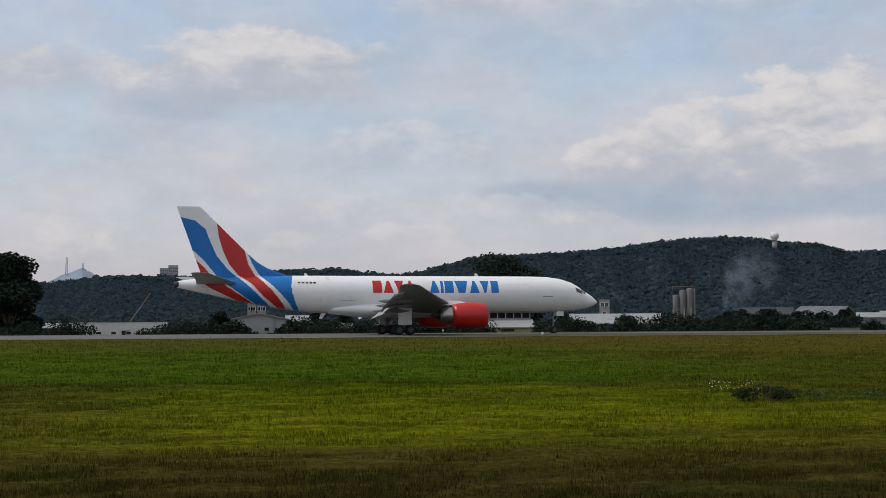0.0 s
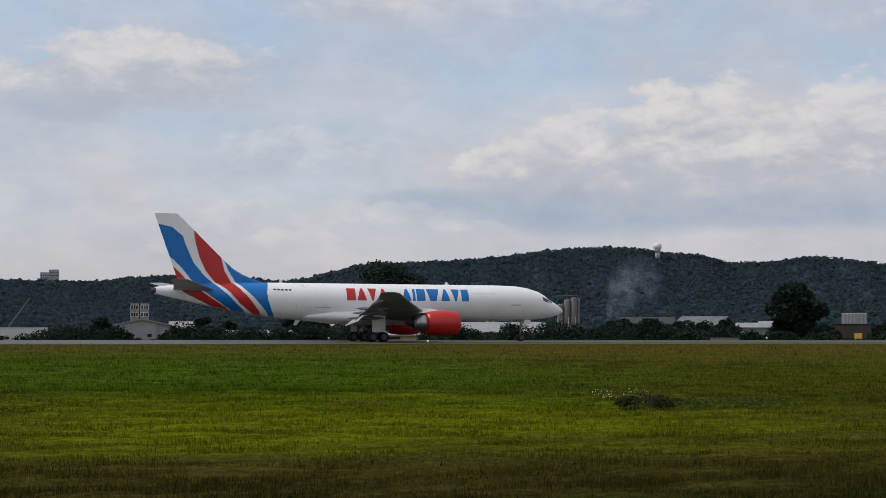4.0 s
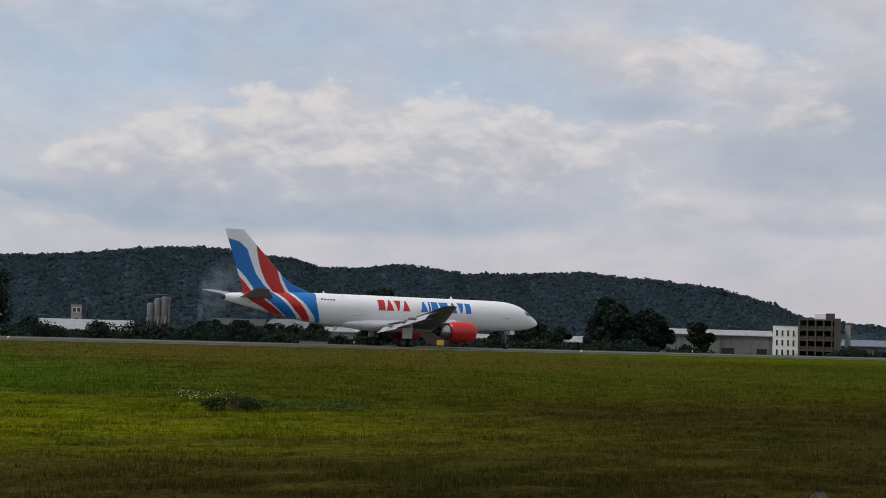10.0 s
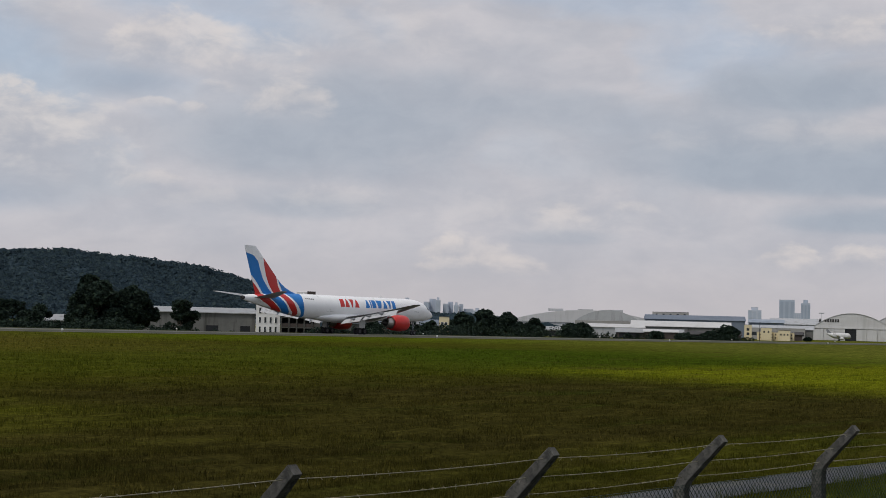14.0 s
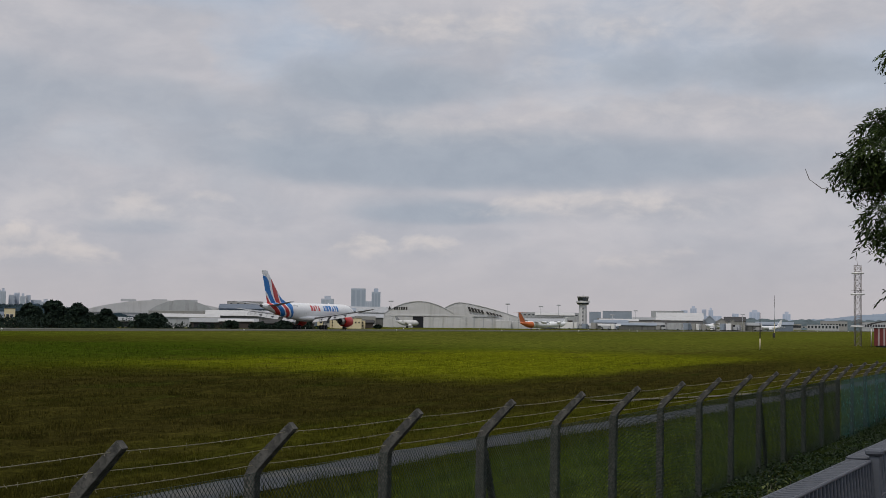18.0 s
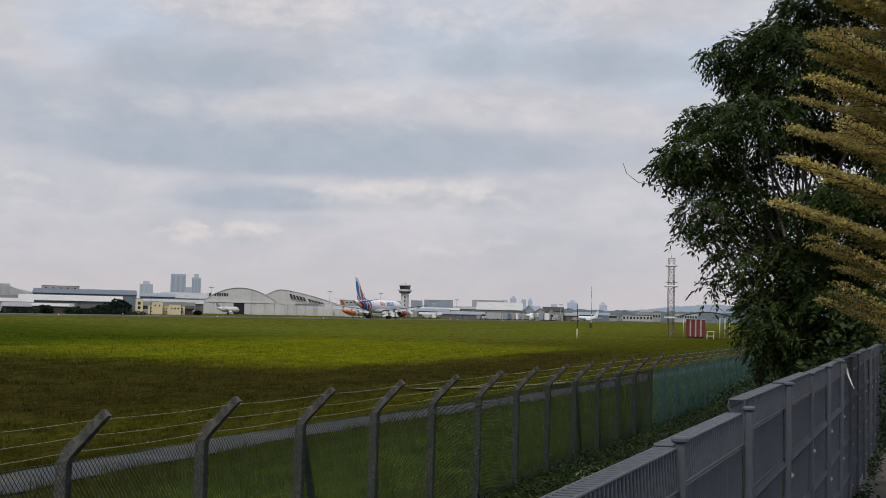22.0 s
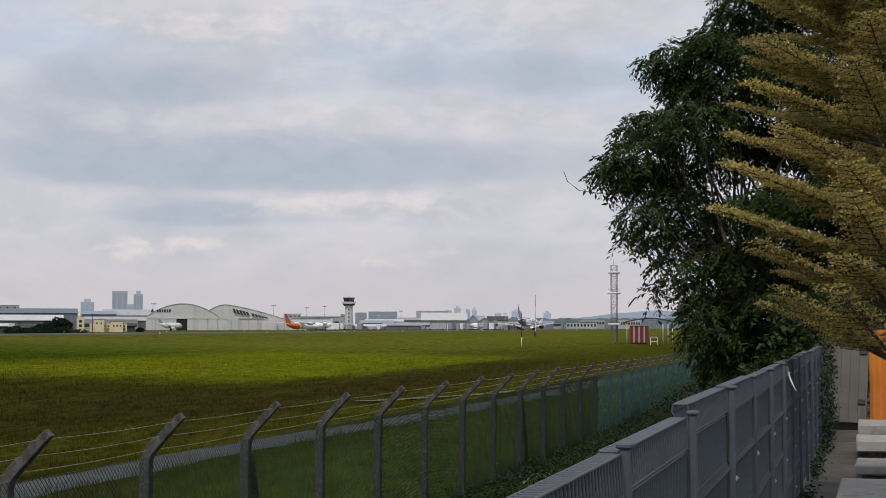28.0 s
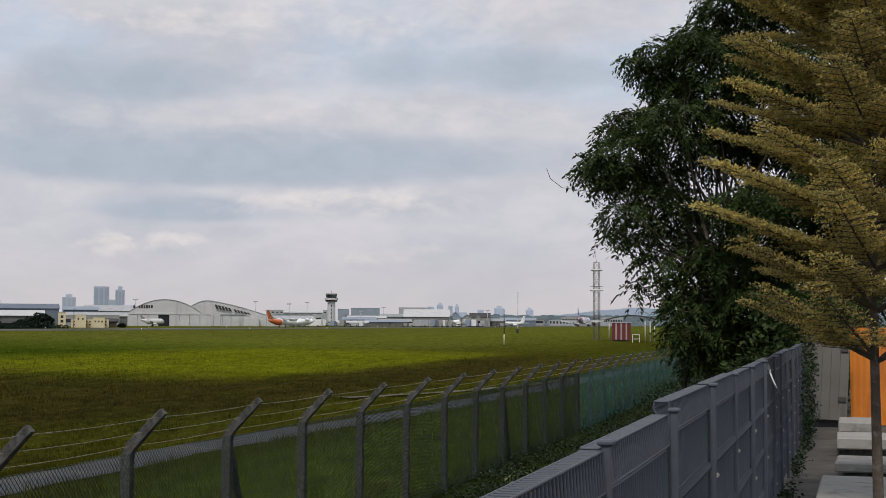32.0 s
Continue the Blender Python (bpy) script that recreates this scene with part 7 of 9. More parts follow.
# ---- the airport to the east ----
def barrel_hangar():
    """An arched hangar seen on the corner: front with sliding doors, long curved roof."""
    d = 750
    m, w, z0 = lot(63.9, 67.45, d)
    he, hp = height(0.30, d) - z0, height(0.88, d) - z0
    L = 62.0
    ob = thing("arched_hangar", "pale grey arched hangar with one dark open door", "hangar", m=m)
    wf = w
    n = 22
    arc = [(-wf / 2 + wf * k / n, he + (hp - he) * math.sin(math.pi * min(1.0, max(0.0, (k / n - 0.10) / 0.82))) ** 0.8) for k in range(n + 1)]
    v = [(x, 0, 0) for x, z in arc] + [(x, 0, z) for x, z in arc]
    front = Shape().add(v, [(k, k + 1, n + 2 + k, n + 1 + k) for k in range(n)])
    front.add([(x, L, 0) for x, z in arc] + [(x, L, z) for x, z in arc], [(k + 1, k, n + 1 + k, n + 2 + k) for k in range(n)])
    front.box(-wf / 2, 0.05, 0, -wf / 2 + 0.4, L - 0.05, he).box(wf / 2 - 0.4, 0.05, 0, wf / 2, L - 0.05, he)
    part("wall", front, HANGAR_WHITE, ob)
    roof = Shape()
    rings = [[(x, y, z + 0.25) for x, z in arc] for y in np.linspace(-0.3, L + 0.5, 12)]
    roof.loft(rings, 0, True, False, False)
    roof.loft([[(x, y, z + 0.02) for x, z in arc][::-1] for y in (-0.3, L + 0.5)], 0, True, False, False)
    roof.add([(x, -0.3, z + 0.02) for x, z in arc] + [(x, -0.3, z + 0.25) for x, z in arc], [(k, k + 1, n + 2 + k, n + 1 + k) for k in range(n)])
    part("roof", roof, HANGAR_WHITE, ob, "curved pale metal roof")
    k0 = -wf * 0.06
    # dark panel on the front, painted as the unlit hangar inside
    part("open_door", Shape().box(k0, -0.12, 0, k0 + wf * 0.145, 0.02, he * 0.98), DARK_OPEN, ob, "dark open doorway")
    for k in range(9):
        x = -wf / 2 + wf * (k + 0.5) / 9
        if abs(x - k0 - wf * 0.065) > wf * 0.09:
            part("door_leaf", Shape().box(x - wf * 0.052, -0.3, 0.1, x + wf * 0.052, -0.14, he * 0.96, bevel=0.05), HANGAR_WHITE, ob)
    part("door_track", Shape().box(-wf / 2, -0.5, he, wf / 2 + 5.5, -0.1, he + 0.5), HANGAR_WHITE, ob)
    part("track_post", Shape().box(wf / 2 + 5, -0.4, 0, wf / 2 + 5.4, -0.1, he), GREY_WALL, ob)
    # sign on the gable, and lettering painted on the roof, both as plain bars
    for k in range(6):
        x = -wf * 0.27 + k * wf * 0.026
        part("sign_bar", Shape().box(x, -0.12, he + (hp - he) * 0.42, x + wf * 0.019, -0.04, he + (hp - he) * 0.42 + 1.5), SOOT, ob)
    part("sign_mark", Shape().add([(-wf * 0.335, -0.1, he + (hp - he) * 0.42), (-wf * 0.30, -0.1, he + (hp - he) * 0.42), (-wf * 0.318, -0.1, he + (hp - he) * 0.42 + 2.0)], [(0, 1, 2)]), SOOT, ob)
    return ob


barrel_hangar()


def control_tower():
    d = 1000
    m, w, z0 = lot(71.9, 72.4, d)
    ob = thing("control_tower", "white airport control tower with dark glazed cab", "control tower", m=m)
    h0, h1, h2, h3 = (height(e, d) - z0 for e in (0.62, 0.84, 1.04, 1.22))

    def octo(r0, z0_, r1, z1):
        return [[(math.cos(k * math.tau / 12) * r, math.sin(k * math.tau / 12) * r, z) for k in range(12)] for r, z in ((r0, z0_), (r1, z1))]
    part("shaft", Shape().loft(octo(2.9, 0, 2.6, h1), smooth=False), HANGAR_WHITE, ob)
    for k in range(5):
        part("shaft_slit", Shape().box(-0.35, -2.95, h1 * (0.15 + 0.16 * k), 0.35, -2.6, h1 * (0.15 + 0.16 * k) + 1.4), TOWER_GLASS, ob)
    part("lower_ring", Shape().loft(octo(3.0, h1 - 0.4, 4.3, h1 + 0.3), smooth=False), WHITE_WALL, ob)
    part("lower_glazing", Shape().loft(octo(4.0, h1 + 0.3, 4.2, h1 + 1.1), smooth=False), TOWER_GLASS, ob)
    part("gallery", Shape().loft(octo(4.6, h1 + 1.1, 4.6, h1 + 2.4), smooth=False), HANGAR_WHITE, ob)
    part("cab_glazing", Shape().loft(octo(3.4, h1 + 2.4, 3.9, h2 + 1.4), smooth=False), TOWER_GLASS, ob)
    part("cab_roof", Shape().loft(octo(4.1, h2 + 1.4, 3.8, h2 + 2.1), smooth=False), WHITE_WALL, ob)
    part("aerial", Shape().rod((0, 0, h2 + 2.1), (0, 0, h3 + 0.6), 0.12, sides=5), SOOT, ob)
    base, w2, hb = flat_block("tower_base_building", "pale building with tall windows under the control tower", 71.6, 72.45, 980, 0.02, 14, WHITE_WALL, "building", windows=((9, 0.6, 1.0, 3.2),))


control_tower()
# big pale roofs left of the hangar
def vault_roof(label, az0, az1, d, eave, crown, deep, wall, roof, vents=0, turn=0.0):
    m, w, z0 = lot(az0, az1, d)
    he, hp = height(eave, d) - z0, height(crown, d) - z0
    ob = thing("vaulted_hall", label, "hall", m=m @ pose(0, 0, 0, 0, 0, turn))
    n = 16
    arc = [(-w / 2 + w * k / n, he + (hp - he) * math.sin(math.pi * k / n) ** 0.8) for k in range(n + 1)]
    part("wall", Shape().box(-w / 2, 0, 0, w / 2, 0.4, he).box(-w / 2, 0.4, 0, -w / 2 + 0.4, deep, he).box(w / 2 - 0.4, 0.4, 0, w / 2, deep, he).box(-w / 2 + 0.4, deep - 0.4, 0, w / 2 - 0.4, deep, he), wall, ob)
    r = Shape().loft([[(x, y, z) for x, z in arc] for y in np.linspace(-0.6, deep + 0.6, 6)], 0, True, False, False)
    r.add([(x, -0.6, he - 0.3) for x, z in arc] + [(x, -0.6, z) for x, z in arc], [(k, k + 1, n + 2 + k, n + 1 + k) for k in range(n)])
    part("roof", r, roof, ob)
    for k in range(vents):
        x = -w * 0.2 + k * w * 0.4 / max(1, vents - 1)
        part("roof_vent", Shape().box(x - w * 0.05, deep * 0.5, hp - 0.6, x + w * 0.05, deep * 0.5 + 3, hp + 0.9), GREY_WALL, ob)
    return ob, w, he, hp


def lean_vault():
    """A white hangar behind the first: its curved roof falls to the east, with dark lettering on it as plain bars."""
    d = 830
    m, w, z0 = lot(66.0, 70.5, d)
    he, hp, deep = height(0.0, d) - z0, height(0.86, d) - z0, 40.0
    ob = thing("white_hangar", "white hangar with curved roof and dark lettering", "hangar", m=m)
    n = 24

    def rise(u):
        """Height of the roof's edge, u from its west foot to its east foot: the crown stands a third of the way along."""
        return he + (hp - he) * (1 - abs((u - 0.29) / (0.29 if u < 0.29 else 0.71)) ** (1.7 if u < 0.29 else 1.35))
    arc = [(-w / 2 + w * k / n, rise(k / n)) for k in range(n + 1)]
    front = Shape().add([(x, 0, 0) for x, z in arc] + [(x, 0, z) for x, z in arc], [(k, k + 1, n + 2 + k, n + 1 + k) for k in range(n)])
    front.box(w / 2 - 0.4, 0.05, 0, w / 2, deep, he).box(-w / 2, 0.05, 0, -w / 2 + 0.4, deep, he)
    part("wall", front, HANGAR_WHITE, ob)
    part("roof", Shape().loft([[(x, y, z + 0.2) for x, z in arc] for y in np.linspace(-0.3, deep, 6)], 0, True, False, False).add([(x, -0.3, z - 0.1) for x, z in arc] + [(x, -0.3, z + 0.2) for x, z in arc], [(k, k + 1, n + 2 + k, n + 1 + k) for k in range(n)]), HANGAR_WHITE, ob)
    part("eaves_beam", Shape().box(-w * 0.10, -0.5, height(0.30, d) - z0, w * 0.13, -0.1, height(0.34, d) - z0), GREY_WALL, ob)
    for k in range(11):
        x = -w * 0.42 + w * 0.84 * (k + 0.5) / 11
        part("door_rib", Shape().box(x - 0.2, -0.25, 0.1, x + 0.2, -0.05, min(rise(x / w + 0.5) - 1.0, height(0.28, d) - z0)), GREY_WALL, ob)
    # two words on the roof slope, each a row of slanted bars
    for u0, count, top, low in ((0.375, 5, 0.70, 0.52), (0.535, 5, 0.52, 0.40)):
        for k in range(count):
            u = u0 + k * 0.028
            za, zb = height(top - 0.030 * k, d) - z0, height(low - 0.020 * k, d) - z0
            x0 = -w / 2 + w * u
            part("roof_bar", Shape().add([(x0, -1.0, zb), (x0 + w * 0.021, -1.0, zb - 0.2), (x0 + w * 0.004, -0.95, za - 0.2), (x0 - w * 0.017, -0.95, za)], [(0, 1, 2, 3)]), SOOT, ob)
    part("lean_to", Shape().box(w * 0.11, -6, 0, w * 0.24, -0.3, height(0.17, d) - z0, bevel=0.1), HANGAR_WHITE, ob, "white lean-to with flat roof")


lean_vault()
vault_roof("broad white vaulted roof with ridge vents", 52.6, 58.6, 860, 0.30, 0.78, 50, HANGAR_WHITE, HANGAR_WHITE, 3)
vault_roof("pale grey hall with arched gable", 55.2, 57.75, 700, 0.36, 0.81, 40, WHITE_WALL, GREY_WALL)
flat_block("flat_hall", "long flat-roofed hall with pale fascia", 55.2, 61.0, 640, 0.38, 30, WHITE_WALL, "hall", roof=HANGAR_WHITE)
gable_shed("low_canopy", "low shed with white roof and dark open side", 53.0, 55.2, 600, -0.02, 0.10, 14, WHITE_WALL, ROOF_PALE, front=False, openings=((-0.4, 0.4, 0.1, 0.8),))
gable_shed("brick_workshop", "brown brick workshop with pale lean-to roofs", 56.8, 59.4, 590, -0.04, 0.10, 14, BRICK_BROWN, ROOF_PALE, front=False, openings=((-0.45, -0.15, 0.0, 0.85), (0.0, 0.3, 0.0, 0.85)))
gable_shed("brick_workshop", "brown brick workshop with dull roof", 59.2, 61.6, 600, -0.06, 0.06, 12, BRICK_BROWN, ROOF_DARK, front=False, openings=((-0.3, 0.0, 0.0, 0.85), (0.2, 0.4, 0.0, 0.85)))
gable_shed("blue_hall", "long blue-grey hall behind the workshops", 57.9, 61.75, 820, 0.50, 0.68, 40, ROOF_SLATE, ROOF_SLATE, "hall", front=False)
flat_block("roof_plant", "pale rooftop plant blocks", 58.2, 59.6, 900, 0.78, 10, WHITE_WALL, "building", windows=((5, 0.9, 1.2, 0.8),))
flat_block("cream_terminal", "cream building with flat roofs and canopy", 61.72, 62.0, 660, 0.36, 8, CREAM, "building", windows=((1, 0.7, 1.2, 1.2), (1, 0.4, 1.2, 1.2)))
flat_block("cream_offices", "cream offices with rows of windows", 62.2, 63.6, 640, 0.10, 12, CREAM, "offices", roof=HANGAR_WHITE, windows=((9, 0.72, 0.6, 0.6), (9, 0.35, 0.6, 0.6)))
# the row of dark panes stands for the shade under the canopy
flat_block("canopy_hall", "flat pale canopy hall with dark shade below", 61.9, 64.0, 700, 0.26, 20, WHITE_WALL, "hall", roof=HANGAR_WHITE, windows=((8, 0.5, 3.0, 1.6),))
flat_block("grey_terminal", "grey terminal roof behind the hangar", 62.2, 64.6, 900, 0.52, 20, GREY_WALL, "building", roof=ROOF_PALE, windows=((10, 0.8, 2.0, 1.0),))
# stacked roofs of the workshops
# open bays here are solid walls, dark to give the shade under the roofs
for az0, az1, d, eave, ridge, wall, roof, label in (
        (57.4, 61.2, 620, 0.22, 0.42, DINGY_SHADED_WALL, HANGAR_WHITE, "workshop with long white roof over open bays"),
        (57.9, 59.2, 585, 0.00, 0.08, BRICK_BROWN, HANGAR_WHITE, "brick store with pale lean-to roof"),
        (61.9, 63.2, 860, 0.46, 0.58, ROOF_SLATE, ROOF_BLUE, "terminal hall with blue-white roof"),
        (62.7, 64.6, 880, 0.42, 0.64, GREY_WALL, GREY_WALL, "terminal hall with broad white roof"),
        (61.9, 64.3, 720, 0.22, 0.36, DINGY_SHADED_WALL, GREY_WALL, "long white canopy roof over dark open bays"),
        # dark brown block put where shade lies beside the offices
        (63.3, 63.9, 655, 0.02, 0.12, BRICK_BROWN, ROOF_DARK, "dark brown block standing for shade beside the cream offices"),
        (69.9, 71.4, 860, 0.16, 0.26, DINGY_SHADED_WALL, GREY_WALL, "apron shelter with grey roof and dark bays"),
        (70.3, 71.8, 1020, 0.40, 0.50, GREY_WALL, HANGAR_WHITE, "white-roofed cargo hall behind the apron"),
        (72.6, 73.9, 960, 0.14, 0.24, ROOF_SLATE, ROOF_BLUE, "blue-grey apron hall with low roof"),
        (74.0, 75.3, 930, 0.06, 0.16, DINGY_SHADED_WALL, ROOF_PALE, "open apron shelter with pale roof"),
        (55.6, 57.9, 610, 0.14, 0.26, GREY_WALL, HANGAR_WHITE, "grey workshop with long white roof")):
    gable_shed("workshop", label, az0, az1, d, eave, ridge, 14, wall, roof, front=False)
flat_block("cream_annex", "cream stair block rising over the offices", 62.35, 62.75, 636, 0.26, 8, CREAM, "offices", windows=((2, 0.7, 0.6, 0.8),))
flat_block("cream_annex", "cream annex with flat roof and small windows", 63.0, 63.45, 634, 0.18, 8, CREAM, "offices", windows=((3, 0.6, 0.6, 0.7),))
x, y = bear(62.3, 600)
pole = thing("apron_pole", "dark slender pole before the cream offices", "pole", m=pose(x, y, float(ground_z(x, y))))
part("shaft", Shape().rod((0, 0, 0), (0, 0, height(0.50, 600) - float(ground_z(x, y))), 0.16, 0.1, 8), SOOT, pole)
part("lamp_arm", Shape().rod((0, 0, height(0.46, 600) + 1), (1.2, 0, height(0.48, 600) + 1), 0.07, 0.05, 6), SOOT, pole)
for az, d, top, wide, seed in ((60.95, 575, 0.34, 0.75, 1), (60.4, 570, 0.05, 0.7, 2), (59.5, 565, -0.02, 0.8, 3), (58.4, 560, 0.0, 0.7, 4), (72.85, 890, 0.10, 0.35, 5), (64.1, 640, -0.02, 0.3, 6)):
    x, y = bear(az, d)
    field_tree("dark round tree by the apron workshops", x, y, height(top, d) - float(ground_z(x, y)), d * math.radians(wide), 140 + seed, leaf=0.8, count=18, per=130, low=0.05, group="trees by the works")
# sheds and halls east of the hangar
flat_block("service_hall", "grey service hall with dark doors", 70.0, 71.55, 900, 0.32, 25, GREY_WALL, "hall", windows=((5, 0.45, 3.0, 5.0),))
flat_block("dark_hall", "brown-grey hall beside the tower", 71.2, 71.75, 950, 0.20, 20, BRICK_BROWN, "hall")
flat_block("terminal_roofline", "long pale terminal roofs with plant on top", 69.6, 72.0, 1250, 0.50, 30, GREY_WALL, "terminal", roof=ROOF_PALE, windows=((14, 0.85, 2.0, 1.0),))
flat_block("grey_block", "plain grey-blue hangar block in haze", 72.40, 72.85, 1150, 0.55, 20, ROOF_BLUE, "hangar")
flat_block("grey_block", "large plain blue-grey hangar block", 72.92, 74.05, 1200, 0.59, 40, ROOF_BLUE, "hangar")
flat_block("grey_block", "large plain grey hangar block with pale fascia", 74.80, 76.05, 1250, 0.62, 40, GREY_WALL, "hangar")
gable_shed("white_roof_hangar", "grey hangar with broad white roof", 75.0, 76.8, 1000, 0.26, 0.56, 46, SHED_GREY, HANGAR_WHITE, "hangar", front=False)
gable_shed("gable_hangar", "gabled hangar front with dark blue doors", 76.80, 77.28, 990, 0.22, 0.46, 30, ROOF_BLUE, ROOF_PALE, "hangar", openings=((-0.4, 0.4, 0.0, 0.8),))
gable_shed("white_gable_hangar", "white gabled hangar with dark doorway", 77.28, 77.72, 980, 0.22, 0.36, 30, WHITE_WALL, ROOF_PALE, "hangar", openings=((0.0, 0.35, 0.0, 0.6),))
gable_shed("white_gable_hangar", "pale hangar with open grey doors", 77.74, 78.08, 980, 0.18, 0.34, 30, WHITE_WALL, ROOF_PALE, "hangar", openings=((-0.4, 0.4, 0.0, 0.75),))
gable_shed("brown_roof_hangar", "hangar with dull brown roof", 77.6, 78.4, 1060, 0.26, 0.42, 30, WHITE_WALL, ROOF_DARK, "hangar", front=False)
for k, (a0, a1, el, mat) in enumerate(((72.5, 73.4, 0.0, GREY_WALL), (73.4, 75.1, -0.04, GREY_WALL), (73.0, 74.6, 0.20, WHITE_WALL), (74.2, 75.3, 0.16, ROOF_BLUE), (72.7, 73.2, 0.30, WHITE_WALL))):
    flat_block("apron_building", "low apron building with rows of windows", a0, a1, 900 + 40 * k, el, 14, mat, "building", windows=((12, 0.6, 1.6, 1.0),))
for k, (a0, a1, el) in enumerate(((79.9, 80.5, 0.18), (80.7, 81.9, 0.16), (81.2, 82.2, 0.30), (82.7, 83.6, 0.28), (79.1, 80.9, 0.10))):
    flat_block("far_terminal", "white terminal blocks at the far end of the field", a0, a1, 1800 + 30 * k, el, 20, WHITE_WALL if k % 2 == 0 else GREY_WALL, "terminal", windows=((9, 0.6, 2.2, 3.0),))


# ---- vehicles and stores on the apron ----
def apron_vehicle(x, y, heading, size, mat, label):
    """A boxy service vehicle: body, glazed cab, wheels."""
    z = float(ground_z(x, y))
    L, W, H = size
    ob = thing("service_vehicle", label, "vehicle", "vehicles on the apron", pose(x, y, z, 0, 0, heading))
    part("body", Shape().box(-L / 2, -W / 2, 0.45, L * 0.24, W / 2, H, bevel=0.12), mat, ob)
    part("cab", Shape().box(L * 0.25, -W / 2, 0.45, L / 2, W / 2, H * 0.82, bevel=0.15), mat, ob)
    part("cab_glass", Shape().box(L * 0.30, -W / 2 - 0.02, H * 0.5, L / 2 + 0.02, W / 2 + 0.02, H * 0.72, bevel=0.05), TOWER_GLASS, ob)
    for wx in (-L * 0.32, L * 0.34):
        for wy in (-W / 2, W / 2):
            part("wheel", Shape().rod((wx, wy - 0.12, 0.45), (wx, wy + 0.12, 0.45), 0.45, sides=12), RUBBER, ob)


def apron_clutter():
    rng = random.Random(17)
    mats = ((WHITE_PAINT, "white"), (WHITE_WALL, "off-white"), (GREY_WALL, "grey"), (ROOF_BLUE, "blue-grey"))
    for k in range(46):
        az = 69.8 + k * 0.205 + rng.uniform(-0.08, 0.08)
        if any(abs(az - a) < 0.35 for a in (70.3, 73.9, 74.6, 78.5, 79.3)):
            continue
        x, y = bear(az, rng.uniform(780, 880))
        mat, colour = rng.choice(mats)
        size = rng.choice(((5, 2.1, 2.2), (8, 2.5, 3.3), (11, 2.6, 3.9), (14, 2.6, 4.0)))
        apron_vehicle(x, y, rng.choice((5, 180, 12, 90)), size, mat, f"{colour} {'van' if size[0] < 6 else 'lorry' if size[0] < 12 else 'long box trailer'} parked on the apron")


# long low halls whose pale roofs stack up behind the apron
# shaded bays are plain walls with the shade in their grey
for az0, az1, d, eave, ridge, wall, roof, label in (
        (72.3, 73.6, 880, 0.02, 0.09, DINGY_SHADED_WALL, HANGAR_WHITE, "low apron hall with white roof and shaded bays"),
        (73.5, 75.0, 900, 0.05, 0.13, DINGY_SHADED_WALL, ROOF_BLUE, "low apron hall with blue roof and shaded bays"),
        (72.8, 74.3, 1010, 0.20, 0.29, SHED_GREY, HANGAR_WHITE, "apron hall with white roof over grey wall"),
        (74.1, 75.2, 1080, 0.26, 0.36, SHED_GREY, ROOF_PALE, "grey apron hall with dull roof"),
        (78.0, 79.0, 1080, 0.10, 0.20, DINGY_SHADED_WALL, ROOF_PALE, "long apron shelter with pale roof"),
        (78.8, 80.2, 1300, 0.14, 0.24, ROOF_SLATE, ROOF_BLUE, "blue-roofed shelter at the end of the apron")):
    gable_shed("apron_hall", label, az0, az1, d, eave, ridge, 16, wall, roof, front=False)


# ---- the hazy city skyline ----
def tower_block(label, az0, az1, d, el, deep, glass, group, crown=0):
    m, w, z0 = lot(az0, az1, d)
    h = height(el, d) - z0
    ob = thing("tower_block", label, "tower block", group, m)
    part("wall", Shape().box(-w / 2, 0, 0, w / 2, deep, h), glass, ob)
    n = max(3, int(w / 9))
    for k in range(n):
        x = -w / 2 + w * (k + 0.5) / n
        part("window_strip", Shape().box(x - w / n * 0.3, -0.4, h * 0.08, x + w / n * 0.3, 0.0, h * 0.95), HAZE_GLASS if glass is not HAZE_GLASS else HAZE_STRIP, ob)
    if crown:
        part("roof_room", Shape().box(-w * 0.25, deep * 0.2, h, w * 0.25, deep * 0.8, h + crown), glass, ob)
    return ob


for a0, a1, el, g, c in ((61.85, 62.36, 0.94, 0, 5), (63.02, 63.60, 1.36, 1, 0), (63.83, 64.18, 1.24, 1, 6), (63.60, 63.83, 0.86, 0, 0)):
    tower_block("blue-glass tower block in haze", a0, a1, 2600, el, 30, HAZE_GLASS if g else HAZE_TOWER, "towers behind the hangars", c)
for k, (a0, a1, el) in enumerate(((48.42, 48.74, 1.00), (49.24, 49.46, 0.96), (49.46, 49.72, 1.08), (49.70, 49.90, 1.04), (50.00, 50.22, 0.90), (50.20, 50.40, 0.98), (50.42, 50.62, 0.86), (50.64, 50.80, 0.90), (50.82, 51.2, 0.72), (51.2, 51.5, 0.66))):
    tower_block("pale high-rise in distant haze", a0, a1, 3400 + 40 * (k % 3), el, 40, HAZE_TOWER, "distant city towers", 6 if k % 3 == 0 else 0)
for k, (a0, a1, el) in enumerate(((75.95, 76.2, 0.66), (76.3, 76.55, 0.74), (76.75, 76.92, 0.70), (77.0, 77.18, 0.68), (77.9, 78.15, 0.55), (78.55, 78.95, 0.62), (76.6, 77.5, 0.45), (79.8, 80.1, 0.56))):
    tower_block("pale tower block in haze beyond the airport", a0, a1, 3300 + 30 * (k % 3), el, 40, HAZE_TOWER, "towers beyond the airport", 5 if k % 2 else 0)


